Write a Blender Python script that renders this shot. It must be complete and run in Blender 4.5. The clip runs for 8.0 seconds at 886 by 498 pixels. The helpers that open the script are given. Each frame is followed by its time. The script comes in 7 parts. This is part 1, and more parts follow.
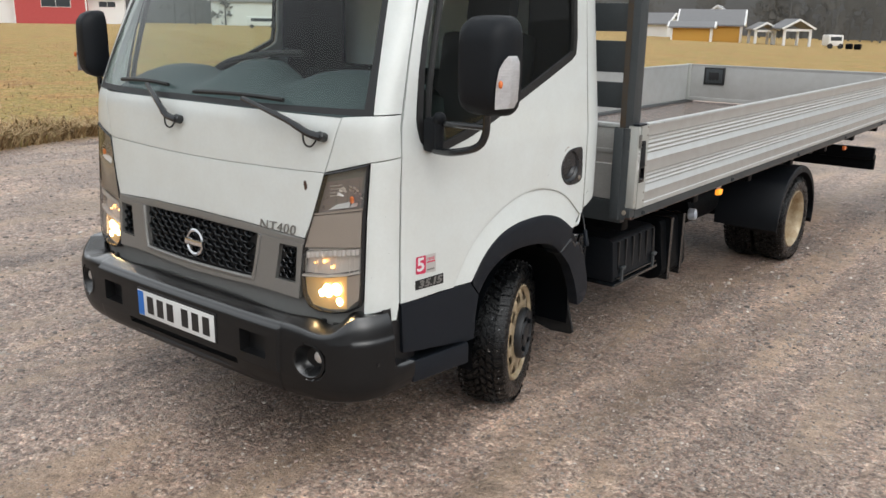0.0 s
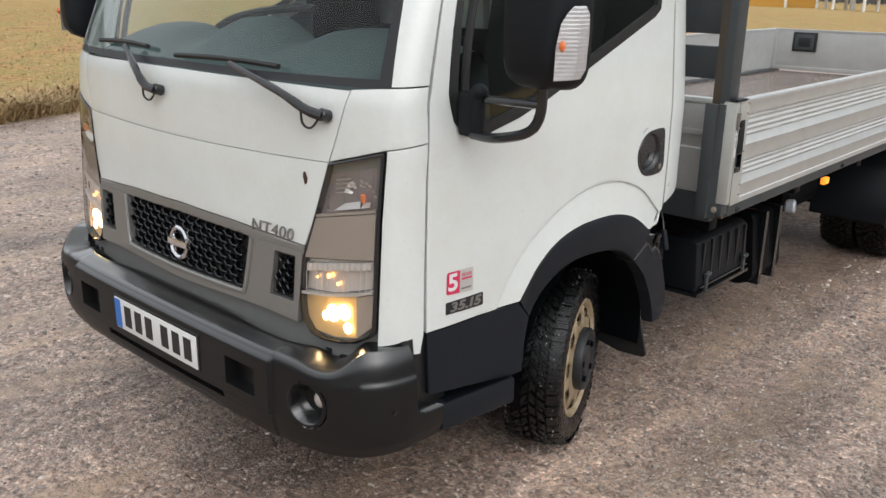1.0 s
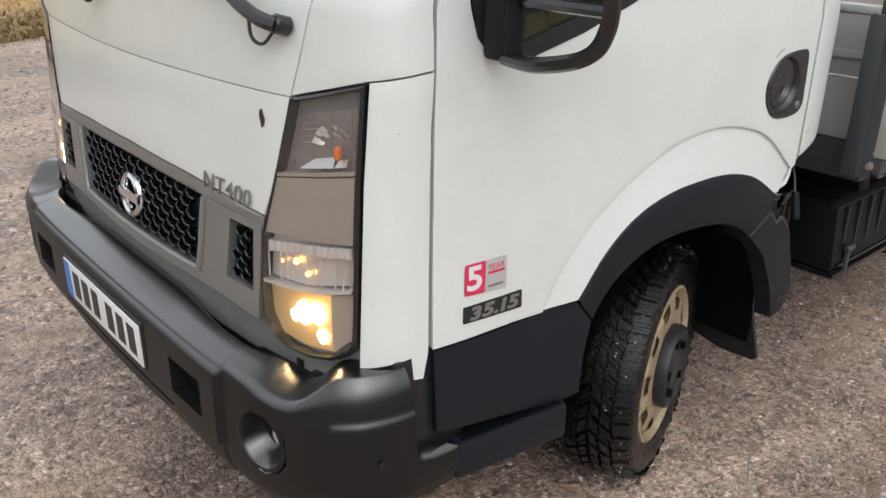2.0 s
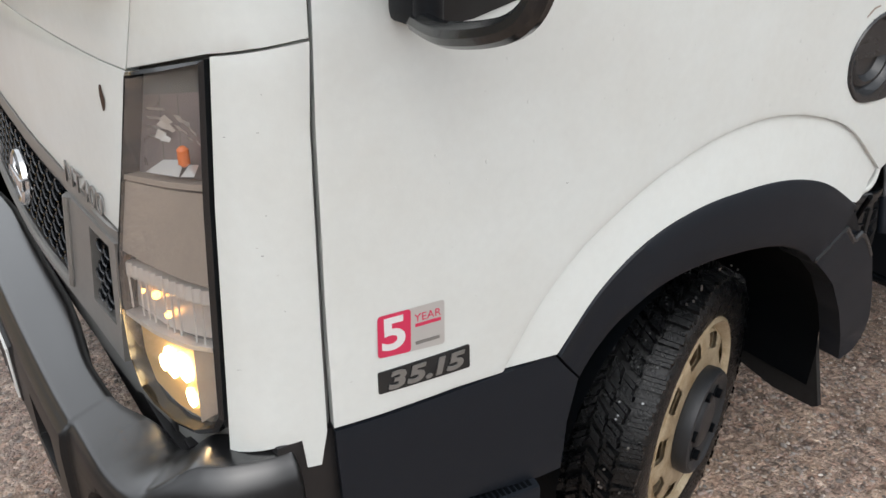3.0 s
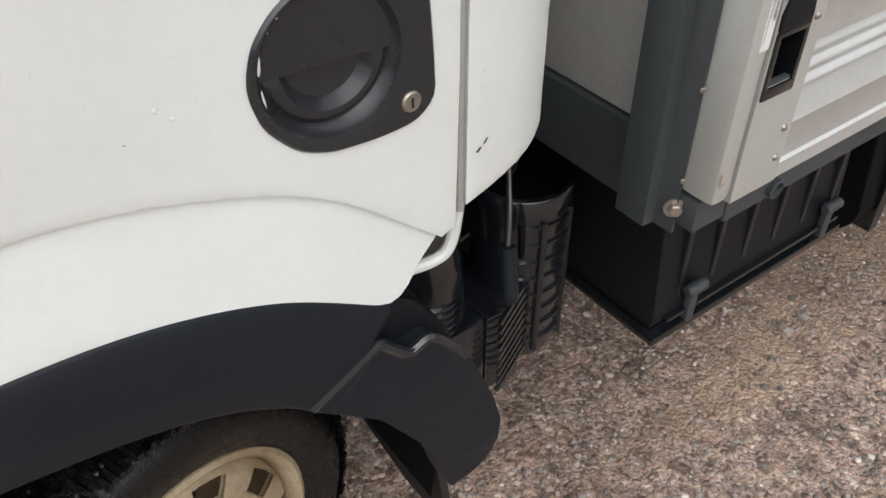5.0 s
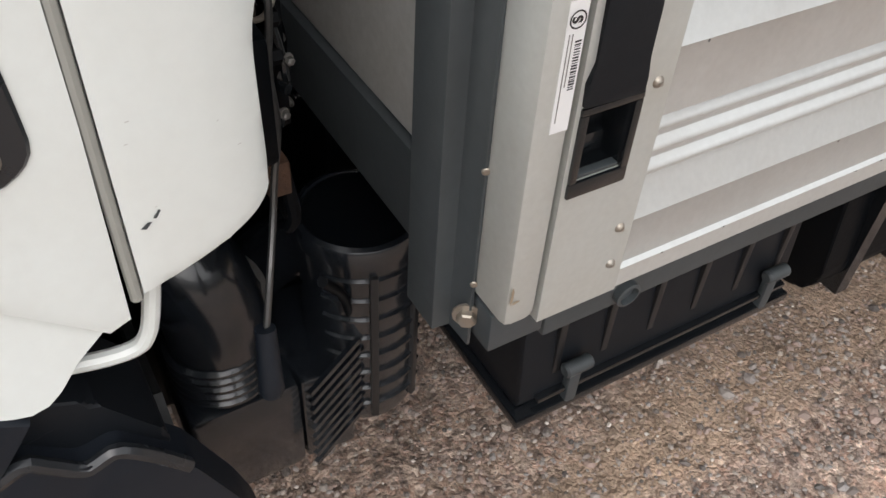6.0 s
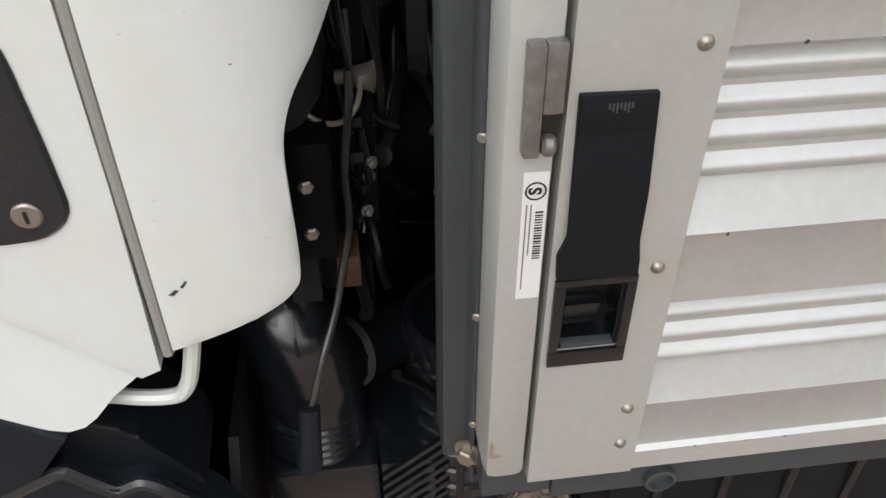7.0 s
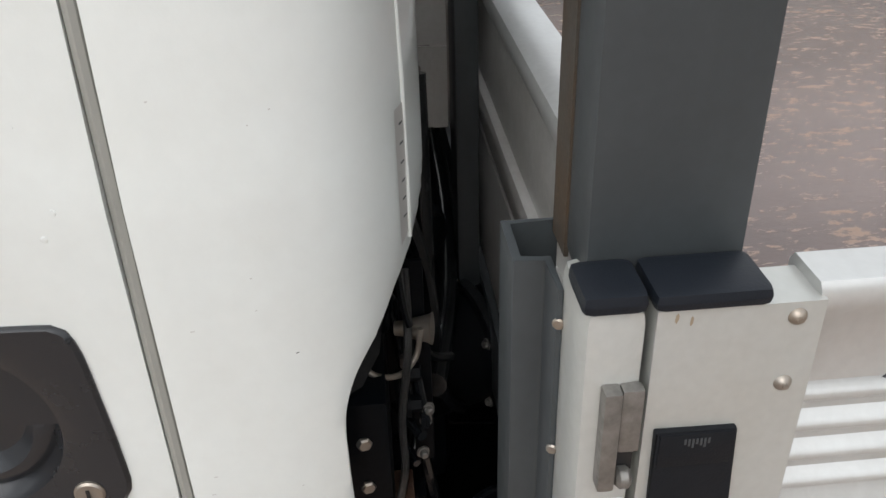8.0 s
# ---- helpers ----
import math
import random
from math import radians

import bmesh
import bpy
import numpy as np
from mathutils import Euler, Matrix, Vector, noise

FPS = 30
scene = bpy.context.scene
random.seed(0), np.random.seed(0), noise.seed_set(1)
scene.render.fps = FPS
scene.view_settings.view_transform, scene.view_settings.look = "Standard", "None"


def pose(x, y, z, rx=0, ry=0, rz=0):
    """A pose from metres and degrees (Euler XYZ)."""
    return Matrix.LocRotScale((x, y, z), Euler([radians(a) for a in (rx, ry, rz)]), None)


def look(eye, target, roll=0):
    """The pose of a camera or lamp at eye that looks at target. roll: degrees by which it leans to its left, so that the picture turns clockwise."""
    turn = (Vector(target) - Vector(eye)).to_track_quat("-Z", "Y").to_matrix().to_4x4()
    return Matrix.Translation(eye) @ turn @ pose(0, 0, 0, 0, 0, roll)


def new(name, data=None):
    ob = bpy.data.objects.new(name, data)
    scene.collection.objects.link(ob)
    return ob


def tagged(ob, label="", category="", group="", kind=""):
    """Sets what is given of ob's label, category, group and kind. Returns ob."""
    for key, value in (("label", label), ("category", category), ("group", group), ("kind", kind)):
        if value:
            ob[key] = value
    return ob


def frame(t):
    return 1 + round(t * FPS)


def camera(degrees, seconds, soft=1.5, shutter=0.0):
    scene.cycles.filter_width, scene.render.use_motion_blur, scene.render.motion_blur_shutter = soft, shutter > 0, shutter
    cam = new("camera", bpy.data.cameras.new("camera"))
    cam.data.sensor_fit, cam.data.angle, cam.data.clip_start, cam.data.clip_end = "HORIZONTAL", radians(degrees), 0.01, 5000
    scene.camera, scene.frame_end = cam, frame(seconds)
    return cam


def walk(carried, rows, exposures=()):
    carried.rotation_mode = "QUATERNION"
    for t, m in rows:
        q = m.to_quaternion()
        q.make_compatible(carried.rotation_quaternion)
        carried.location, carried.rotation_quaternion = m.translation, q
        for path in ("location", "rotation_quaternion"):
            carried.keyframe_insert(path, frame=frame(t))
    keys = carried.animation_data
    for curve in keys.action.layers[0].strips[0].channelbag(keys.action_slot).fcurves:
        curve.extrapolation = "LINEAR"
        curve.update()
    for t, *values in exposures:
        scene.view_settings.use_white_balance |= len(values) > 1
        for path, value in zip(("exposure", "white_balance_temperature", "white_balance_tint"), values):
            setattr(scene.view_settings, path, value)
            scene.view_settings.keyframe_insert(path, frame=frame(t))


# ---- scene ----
cam = camera(55.4, 8.0)
PATH = [
    (0, (2.87, -1.883, 1.673), (1.675, -0.369, 1.146), 0.9),
    (0.5, (2.639, -1.559, 1.626), (1.418, -0.083, 1.051), 1.6),
    (1, (2.457, -1.278, 1.607), (1.171, 0.131, 1.006), 0.8),
    (1.2, (2.39, -1.12, 1.58), (1.049, 0.236, 0.977), -0.1),
    (2.3, (1.916, -0.45, 1.468), (0.513, 0.689, 0.611), 0.3),
    (2.5, (1.856, -0.365, 1.452), (0.452, 0.748, 0.564), 0.4),
    (3, (1.793, -0.081, 1.422), (0.326, 0.927, 0.51), -0.0),
    (3.5, (1.731, 0.23, 1.426), (0.349, 1.289, 0.443), 1.4),
    (4, (1.598, 0.586, 1.446), (0.336, 1.712, 0.379), 3.0),
    (4.2, (1.56, 0.685, 1.441), (0.328, 1.809, 0.338), 2.4),
    (5.3, (1.569, 1.216, 1.345), (0.329, 2.053, 0.017), -0.3),
    (5.5, (1.545, 1.291, 1.326), (0.335, 2.141, -0.021), 1.7),
    (6, (1.482, 1.473, 1.31), (0.272, 2.254, -0.077), 3.9),
    (6.5, (1.498, 1.607, 1.321), (0.091, 2.076, -0.02), 1.3),
    (7, (1.508, 1.671, 1.342), (-0.014, 1.87, 0.059), -0.1),
    (7.5, (1.474, 1.67, 1.38), (-0.158, 1.792, 0.231), -0.5),
    (8, (1.448, 1.662, 1.424), (-0.262, 1.795, 0.394), -1.7),
]
EXPOSURES = [(0.0, 0.28, 6400, 8.5), (1.0, 0.32, 6400, 9.5), (2.5, 0.36, 6400, 10.5), (3.5, 0.31, 6350, 9.5), (4.0, 0.26, 6350, 10), (4.2, 0.24, 6350, 10), (5.5, 0.54, 6550, 11.5), (6.5, 0.47, 6550, 11), (8.0, 0.48, 6450, 10.6)]
walk(cam, [(t, look(eye, target, roll)) for t, eye, target, roll in PATH], EXPOSURES)
# ---- light ----
world = bpy.data.worlds.new("overcast")
scene.world = world
world.use_nodes = True
wn, wl = world.node_tree.nodes, world.node_tree.links
wn.clear()
sky = wn.new("ShaderNodeTexSky")
sky.sky_type = "NISHITA"
sky.sun_disc = False
sky.sun_elevation, sky.sun_rotation = radians(42), radians(110)
sky.air_density, sky.dust_density, sky.ozone_density = 1.0, 4.0, 1.0
hsv = wn.new("ShaderNodeHueSaturation")
hsv.inputs["Saturation"].default_value = 0.32
wbg = wn.new("ShaderNodeBackground")
wbg.inputs["Strength"].default_value = 0.15
wout = wn.new("ShaderNodeOutputWorld")
wl.new(sky.outputs[0], hsv.inputs["Color"])
# a closed cloud cover evens the sky out
cloud = wn.new("ShaderNodeMixRGB")
cloud.inputs["Fac"].default_value = 0.6
cloud.inputs["Color2"].default_value = (7.3, 7.45, 7.55, 1)
wl.new(hsv.outputs[0], cloud.inputs["Color1"])
wl.new(cloud.outputs[0], wbg.inputs[0])
wl.new(wbg.outputs[0], wout.inputs[0])

sun_data = bpy.data.lights.new("sun", "SUN")
sun_data.energy, sun_data.angle, sun_data.color = 0.5, radians(60), (0.985, 0.995, 1.0)
sun = new("sun", sun_data)
sun.matrix_world = look((7, -2.5, 9), (0, 1.5, 0))


# ---- materials ----
def material(name, color, rough=0.5, metal=0.0, coat=0.0, spots=None, scale=30.0, amount=0.25, bump=0.0, bump_scale=200.0, fine=0.0, spec=0.5, island=0.0):
    """A surface with two scales of colour change, a varying gloss and a fine relief."""
    m = bpy.data.materials.new(name)
    m.use_nodes = True
    nt = m.node_tree
    n, l = nt.nodes, nt.links
    b = n["Principled BSDF"]
    b.inputs["Roughness"].default_value = rough
    b.inputs["Metallic"].default_value = metal
    b.inputs["Coat Weight"].default_value = coat
    b.inputs["Coat Roughness"].default_value = 0.08
    b.inputs["Specular IOR Level"].default_value = spec
    tc = n.new("ShaderNodeTexCoord")
    big = n.new("ShaderNodeTexNoise")
    big.inputs["Scale"].default_value = scale
    big.inputs["Detail"].default_value = 6
    big.inputs["Roughness"].default_value = 0.65
    l.new(tc.outputs["Object"], big.inputs["Vector"])
    ramp = n.new("ShaderNodeValToRGB")
    ramp.color_ramp.elements[0].position, ramp.color_ramp.elements[1].position = 0.35, 0.72
    dark = spots if spots else tuple(c * (1 - amount) for c in color)
    ramp.color_ramp.elements[0].color = (*color, 1)
    ramp.color_ramp.elements[1].color = (*[c * (1 - amount) + d * amount for c, d in zip(color, dark)], 1)
    l.new(big.outputs["Fac"], ramp.inputs["Fac"])
    out = ramp.outputs["Color"]
    if fine:
        sm = n.new("ShaderNodeTexNoise")
        sm.inputs["Scale"].default_value = scale * 18
        sm.inputs["Detail"].default_value = 3
        l.new(tc.outputs["Object"], sm.inputs["Vector"])
        mp = n.new("ShaderNodeMapRange")
        mp.inputs["From Min"].default_value, mp.inputs["From Max"].default_value = 0.3, 0.7
        mp.inputs["To Min"].default_value, mp.inputs["To Max"].default_value = 1 - fine, 1 + fine
        l.new(sm.outputs["Fac"], mp.inputs["Value"])
        mx = n.new("ShaderNodeMixRGB")
        mx.blend_type = "MULTIPLY"
        mx.inputs["Fac"].default_value = 1
        l.new(out, mx.inputs["Color1"])
        l.new(mp.outputs[0], mx.inputs["Color2"])
        out = mx.outputs[0]
    if island:
        geo = n.new("ShaderNodeNewGeometry")
        mp2 = n.new("ShaderNodeMapRange")
        mp2.inputs["To Min"].default_value, mp2.inputs["To Max"].default_value = 1 - island, 1 + island
        l.new(geo.outputs["Random Per Island"], mp2.inputs["Value"])
        mx2 = n.new("ShaderNodeMixRGB")
        mx2.blend_type = "MULTIPLY"
        mx2.inputs["Fac"].default_value = 1
        l.new(out, mx2.inputs["Color1"])
        l.new(mp2.outputs[0], mx2.inputs["Color2"])
        out = mx2.outputs[0]
    l.new(out, b.inputs["Base Color"])
    rr = n.new("ShaderNodeMapRange")
    rr.inputs["To Min"].default_value, rr.inputs["To Max"].default_value = max(0.02, rough * 0.8), min(1, rough * 1.25)
    l.new(big.outputs["Fac"], rr.inputs["Value"])
    l.new(rr.outputs[0], b.inputs["Roughness"])
    if bump:
        bn = n.new("ShaderNodeTexNoise")
        bn.inputs["Scale"].default_value = bump_scale
        bn.inputs["Detail"].default_value = 4
        l.new(tc.outputs["Object"], bn.inputs["Vector"])
        bp = n.new("ShaderNodeBump")
        bp.inputs["Strength"].default_value = bump
        bp.inputs["Distance"].default_value = 0.004
        l.new(bn.outputs["Fac"], bp.inputs["Height"])
        l.new(bp.outputs[0], b.inputs["Normal"])
    return m


def glass(name, color, gloss=1.0, base=0.06):
    """Thin clear pane: it lets light straight through and mirrors by its slant."""
    m = bpy.data.materials.new(name)
    m.use_nodes = True
    n, l = m.node_tree.nodes, m.node_tree.links
    n.clear()
    out, mix = n.new("ShaderNodeOutputMaterial"), n.new("ShaderNodeMixShader")
    clear, shine, lw = n.new("ShaderNodeBsdfTransparent"), n.new("ShaderNodeBsdfGlossy"), n.new("ShaderNodeLayerWeight")
    clear.inputs["Color"].default_value = (*color, 1)
    shine.inputs["Roughness"].default_value = 0.03
    shine.inputs["Color"].default_value = (gloss, gloss, gloss, 1)
    lw.inputs["Blend"].default_value = 0.5
    power, mad = n.new("ShaderNodeMath"), n.new("ShaderNodeMath")
    power.operation, mad.operation = "POWER", "MULTIPLY_ADD"
    power.inputs[1].default_value = 4.2
    mad.inputs[1].default_value, mad.inputs[2].default_value = 0.92, base
    l.new(lw.outputs["Facing"], power.inputs[0])
    l.new(power.outputs[0], mad.inputs[0])
    l.new(mad.outputs[0], mix.inputs[0])
    l.new(clear.outputs[0], mix.inputs[1])
    l.new(shine.outputs[0], mix.inputs[2])
    l.new(mix.outputs[0], out.inputs[0])
    return m


def glow(name, color, strength):
    m = bpy.data.materials.new(name)
    m.use_nodes = True
    b = m.node_tree.nodes["Principled BSDF"]
    b.inputs["Base Color"].default_value = (*color, 1)
    b.inputs["Emission Color"].default_value = (*color, 1)
    b.inputs["Emission Strength"].default_value = strength
    return m


WHITE = material("white_paint", (0.695, 0.73, 0.715), 0.32, coat=0.5, spots=(0.58, 0.575, 0.53), scale=4, amount=0.40, fine=0.014, bump=0.03, bump_scale=260)
PLASTIC = material("black_plastic", (0.0062, 0.0080, 0.0108), 0.5, spec=0.24, scale=9, amount=0.3, bump=0.12, bump_scale=900, fine=0.08)
BUMPER = material("bumper_plastic", (0.0085, 0.0088, 0.0095), 0.27, coat=0.35, scale=7, amount=0.3, bump=0.02, bump_scale=500, spec=0.3)
TRIM = material("grey_black_trim", (0.0102, 0.0132, 0.0185), 0.42, spec=0.24, scale=8, amount=0.25, bump=0.1, bump_scale=900)
RUBBER = material("rubber", (0.008, 0.008, 0.0085), 0.55, spots=(0.03, 0.03, 0.03), scale=40, amount=0.5, bump=0.1, bump_scale=400)
TYRE = material("wet_tyre", (0.0042, 0.0047, 0.0053), 0.27, spots=(0.007, 0.007, 0.0072), scale=30, amount=0.4, bump=0.5, bump_scale=260, island=0.3, spec=0.42)
STUD = material("steel_stud", (0.6, 0.6, 0.6), 0.3, metal=1)
GREYSTEEL = material("dark_grey_steel", (0.05, 0.058, 0.063), 0.45, spots=(0.035, 0.04, 0.042), scale=6, amount=0.6, bump=0.04, bump_scale=120, fine=0.05)
ALU = material("anodised_aluminium", (0.60, 0.615, 0.605), 0.36, metal=0.52, spots=(0.52, 0.515, 0.495), scale=9, amount=0.6, bump=0.02, bump_scale=300, fine=0.03)
ALUPOST = material("painted_aluminium", (0.50, 0.515, 0.495), 0.38, metal=0.35, spots=(0.45, 0.43, 0.38), scale=9, amount=0.5, fine=0.03)
DULLALU = material("dull_aluminium", (0.50, 0.50, 0.485), 0.42, metal=0.25, spots=(0.40, 0.39, 0.365), scale=7, amount=0.6, fine=0.05)
BADGECHROME = material("badge_chrome", (0.27, 0.27, 0.265), 0.3, metal=0.7, scale=20, amount=0.1)
CHROME = material("chrome", (0.72, 0.72, 0.73), 0.14, metal=1, scale=20, amount=0.1)
SILVER = material("silver_plastic", (0.25, 0.245, 0.235), 0.36, metal=0.45, scale=10, amount=0.12, fine=0.03)
HANDLEBLACK = material("handle_black", (0.016, 0.018, 0.021), 0.26, spec=0.5, coat=0.25, scale=12, amount=0.25, bump=0.05, bump_scale=600)
WORN = material("worn_steel", (0.30, 0.29, 0.275), 0.38, metal=0.7, spots=(0.14, 0.135, 0.125), scale=70, amount=0.8, bump=0.1, bump_scale=400)
RUSTFILM = material("rust_film", (0.050, 0.044, 0.036), 0.6, spots=(0.070, 0.042, 0.020), scale=30, amount=0.8, fine=0.2)
HOSE = material("moulded_black", (0.0085, 0.0105, 0.0135), 0.22, coat=0.5, spec=0.6, scale=12, amount=0.3, bump=0.03, bump_scale=300)
ZINC = material("zinc_bolt", (0.34, 0.32, 0.29), 0.4, metal=0.8, spots=(0.4, 0.3, 0.2), scale=60, amount=0.5)
RUSTSTAIN = material("rust_stain", (0.36, 0.30, 0.22), 0.55, metal=0.2, spots=(0.26, 0.18, 0.11), scale=60, amount=0.6)
HUBGREY = material("hub_grey", (0.022, 0.0235, 0.026), 0.4, spec=0.35, scale=10, amount=0.3, bump=0.08, bump_scale=500)
WIRE = material("dull_steel_wire", (0.10, 0.10, 0.10), 0.35, metal=0.7, spots=(0.03, 0.03, 0.03), scale=30, amount=0.8)
RUST = material("rust", (0.06, 0.028, 0.014), 0.8, spots=(0.03, 0.015, 0.01), scale=80, amount=0.8, bump=0.3, bump_scale=300)
RIM = material("rusty_rim", (0.50, 0.42, 0.29), 0.42, metal=0.25, spots=(0.22, 0.125, 0.045), scale=13, amount=0.85, fine=0.12, bump=0.1, bump_scale=160)
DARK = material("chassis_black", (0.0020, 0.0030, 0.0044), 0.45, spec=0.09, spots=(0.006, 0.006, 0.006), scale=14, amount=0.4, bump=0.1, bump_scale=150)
GLOSSBLACK = material("gloss_black", (0.007, 0.0083, 0.010), 0.2, coat=0.35, scale=12, amount=0.2, bump=0.03, bump_scale=300)
TAUPE = material("taupe_reflector", (0.34, 0.29, 0.25), 0.45, metal=0.1, scale=20, amount=0.1)
BOWL = material("smoked_bowl", (0.26, 0.225, 0.225), 0.28, metal=0.3, scale=20, amount=0.3)
REFLECT = material("bright_reflector", (0.74, 0.72, 0.70), 0.3, metal=0.6, scale=60, amount=0.3, bump=0.3, bump_scale=60)
# the bulb's warm glow on the bowl is put into this gold colour
GLOWGOLD = material("lit_reflector", (0.76, 0.52, 0.24), 0.45, metal=0.35, scale=40, amount=0.2, bump=0.25, bump_scale=50)
AMBER = material("amber_bulb", (0.75, 0.19, 0.05), 0.25, scale=40, amount=0.2)
PLATE = material("plate_white", (0.74, 0.75, 0.74), 0.35, scale=30, amount=0.08)
BLUE = material("plate_blue", (0.02, 0.16, 0.55), 0.35, scale=30, amount=0.1)
INK = material("black_ink", (0.012, 0.012, 0.013), 0.4, scale=30, amount=0.1)
RED = material("sticker_red", (0.62, 0.035, 0.10), 0.35, scale=30, amount=0.1)
PALE = material("sticker_silver", (0.52, 0.51, 0.49), 0.35, metal=0.2, scale=30, amount=0.15)
LABEL = material("paper_label", (0.72, 0.72, 0.72), 0.5, scale=40, amount=0.1)
BADGE = material("badge_black", (0.018, 0.019, 0.02), 0.35, scale=30, amount=0.1)
SEATCLOTH = material("seat_cloth", (0.008, 0.009, 0.010), 0.9, scale=60, amount=0.3)
DASH = material("dashboard_grey", (0.05, 0.070, 0.072), 0.6, scale=20, amount=0.2)
HEADLINER = material("cab_lining", (0.12, 0.12, 0.12), 0.85, scale=20, amount=0.1)
CLEAR = glass("clear_glass", (0.95, 0.95, 0.94))
SCREEN = glass("windscreen_glass", (0.86, 0.94, 0.92), 1.0, 0.03)
TINT = glass("tinted_glass", (0.80, 0.86, 0.83))


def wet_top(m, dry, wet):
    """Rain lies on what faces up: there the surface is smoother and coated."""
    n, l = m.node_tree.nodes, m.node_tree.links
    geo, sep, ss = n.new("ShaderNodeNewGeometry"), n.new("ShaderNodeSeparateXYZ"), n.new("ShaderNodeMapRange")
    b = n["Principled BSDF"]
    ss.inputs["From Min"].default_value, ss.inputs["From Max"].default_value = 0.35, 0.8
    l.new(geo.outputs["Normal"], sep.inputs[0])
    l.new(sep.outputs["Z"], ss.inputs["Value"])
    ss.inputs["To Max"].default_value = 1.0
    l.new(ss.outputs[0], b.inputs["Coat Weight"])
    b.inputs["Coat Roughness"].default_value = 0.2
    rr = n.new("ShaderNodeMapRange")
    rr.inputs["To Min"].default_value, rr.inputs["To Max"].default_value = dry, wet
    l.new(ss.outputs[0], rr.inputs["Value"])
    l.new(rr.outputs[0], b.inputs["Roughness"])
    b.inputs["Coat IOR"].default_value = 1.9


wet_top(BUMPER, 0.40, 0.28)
BULB = glow("lit_bulb", (1.0, 0.72, 0.36), 16.0)
BULB_DIM = glow("dim_bulb", (1.0, 0.45, 0.12), 5.0)
AMBERLIGHT = glow("amber_lamp", (1.0, 0.33, 0.03), 0.9)


# ---- helpers of the scene ----
def finish(name, bm, mat, angle=35):
    me = bpy.data.meshes.new(name)
    bmesh.ops.recalc_face_normals(bm, faces=bm.faces)
    bm.to_mesh(me)
    bm.free()
    me.materials.append(mat)
    me.polygons.foreach_set("use_smooth", [True] * len(me.polygons))
    me.set_sharp_from_angle(angle=radians(angle))
    return me


def part(name, bm, mat, parent=None, label="", angle=35):
    ob = new(name, finish(name, bm, mat, angle))
    if parent:
        ob.parent = parent
    return tagged(ob, label)


def thing(name, label, category, at=(0, 0, 0), group="", kind=""):
    ob = new(name)
    ob.empty_display_size = 0.1
    ob.matrix_basis = Matrix.Translation(at)
    return tagged(ob, label, category, group, kind)


def box(bm, a, b, bevel=0.0, m=None):
    """A box between two corners, with bevelled edges."""
    lo, hi = Vector(map(min, zip(a, b))), Vector(map(max, zip(a, b)))
    made = bmesh.ops.create_cube(bm, size=1.0, matrix=Matrix.Translation((lo + hi) / 2) @ Matrix.Diagonal((*(hi - lo), 1)))
    vs = made["verts"]
    if bevel:
        es = list({e for v in vs for e in v.link_edges})
        r = bmesh.ops.bevel(bm, geom=es, offset=bevel, segments=2, affect="EDGES", profile=0.6)
        vs = list({v for f in r["faces"] for v in f.verts} | {v for v in vs if v.is_valid})
    if m is not None:
        bmesh.ops.transform(bm, matrix=m, verts=vs)
    return bm


def boxes(*specs, bevel=0.0):
    bm = bmesh.new()
    for a, b in specs:
        box(bm, a, b, bevel)
    return bm


def lathe(bm, profile, m, seg=32, skip=None):
    """Turns (radius, height) pairs round the z axis of m; skip(i, k) leaves faces out."""
    rings = [[bm.verts.new(m @ Vector((r * math.cos(2 * math.pi * k / seg), r * math.sin(2 * math.pi * k / seg), h))) for k in range(seg)] for r, h in profile]
    for i in range(len(rings) - 1):
        for k in range(seg):
            if skip and skip(i, k):
                continue
            bm.faces.new((rings[i][k], rings[i][(k + 1) % seg], rings[i + 1][(k + 1) % seg], rings[i + 1][k]))
    return rings


def disc(bm, r, h, m, seg=24):
    bm.faces.new([bm.verts.new(m @ Vector((r * math.cos(2 * math.pi * k / seg), r * math.sin(2 * math.pi * k / seg), h))) for k in range(seg)])


def drum(bm, r, h0, h1, m, seg=20, edge=0.0):
    e = edge
    prof = [(r - e, h0), (r, h0 + e), (r, h1 - e), (r - e, h1)] if e else [(r, h0), (r, h1)]
    lathe(bm, prof, m, seg)
    disc(bm, r - e, h0, m, seg)
    disc(bm, r - e, h1, m, seg)
    return bm


def axis(p, d):
    """A pose at p whose z axis points along d."""
    return Matrix.Translation(p) @ Vector(d).to_track_quat("Z", "Y").to_matrix().to_4x4()


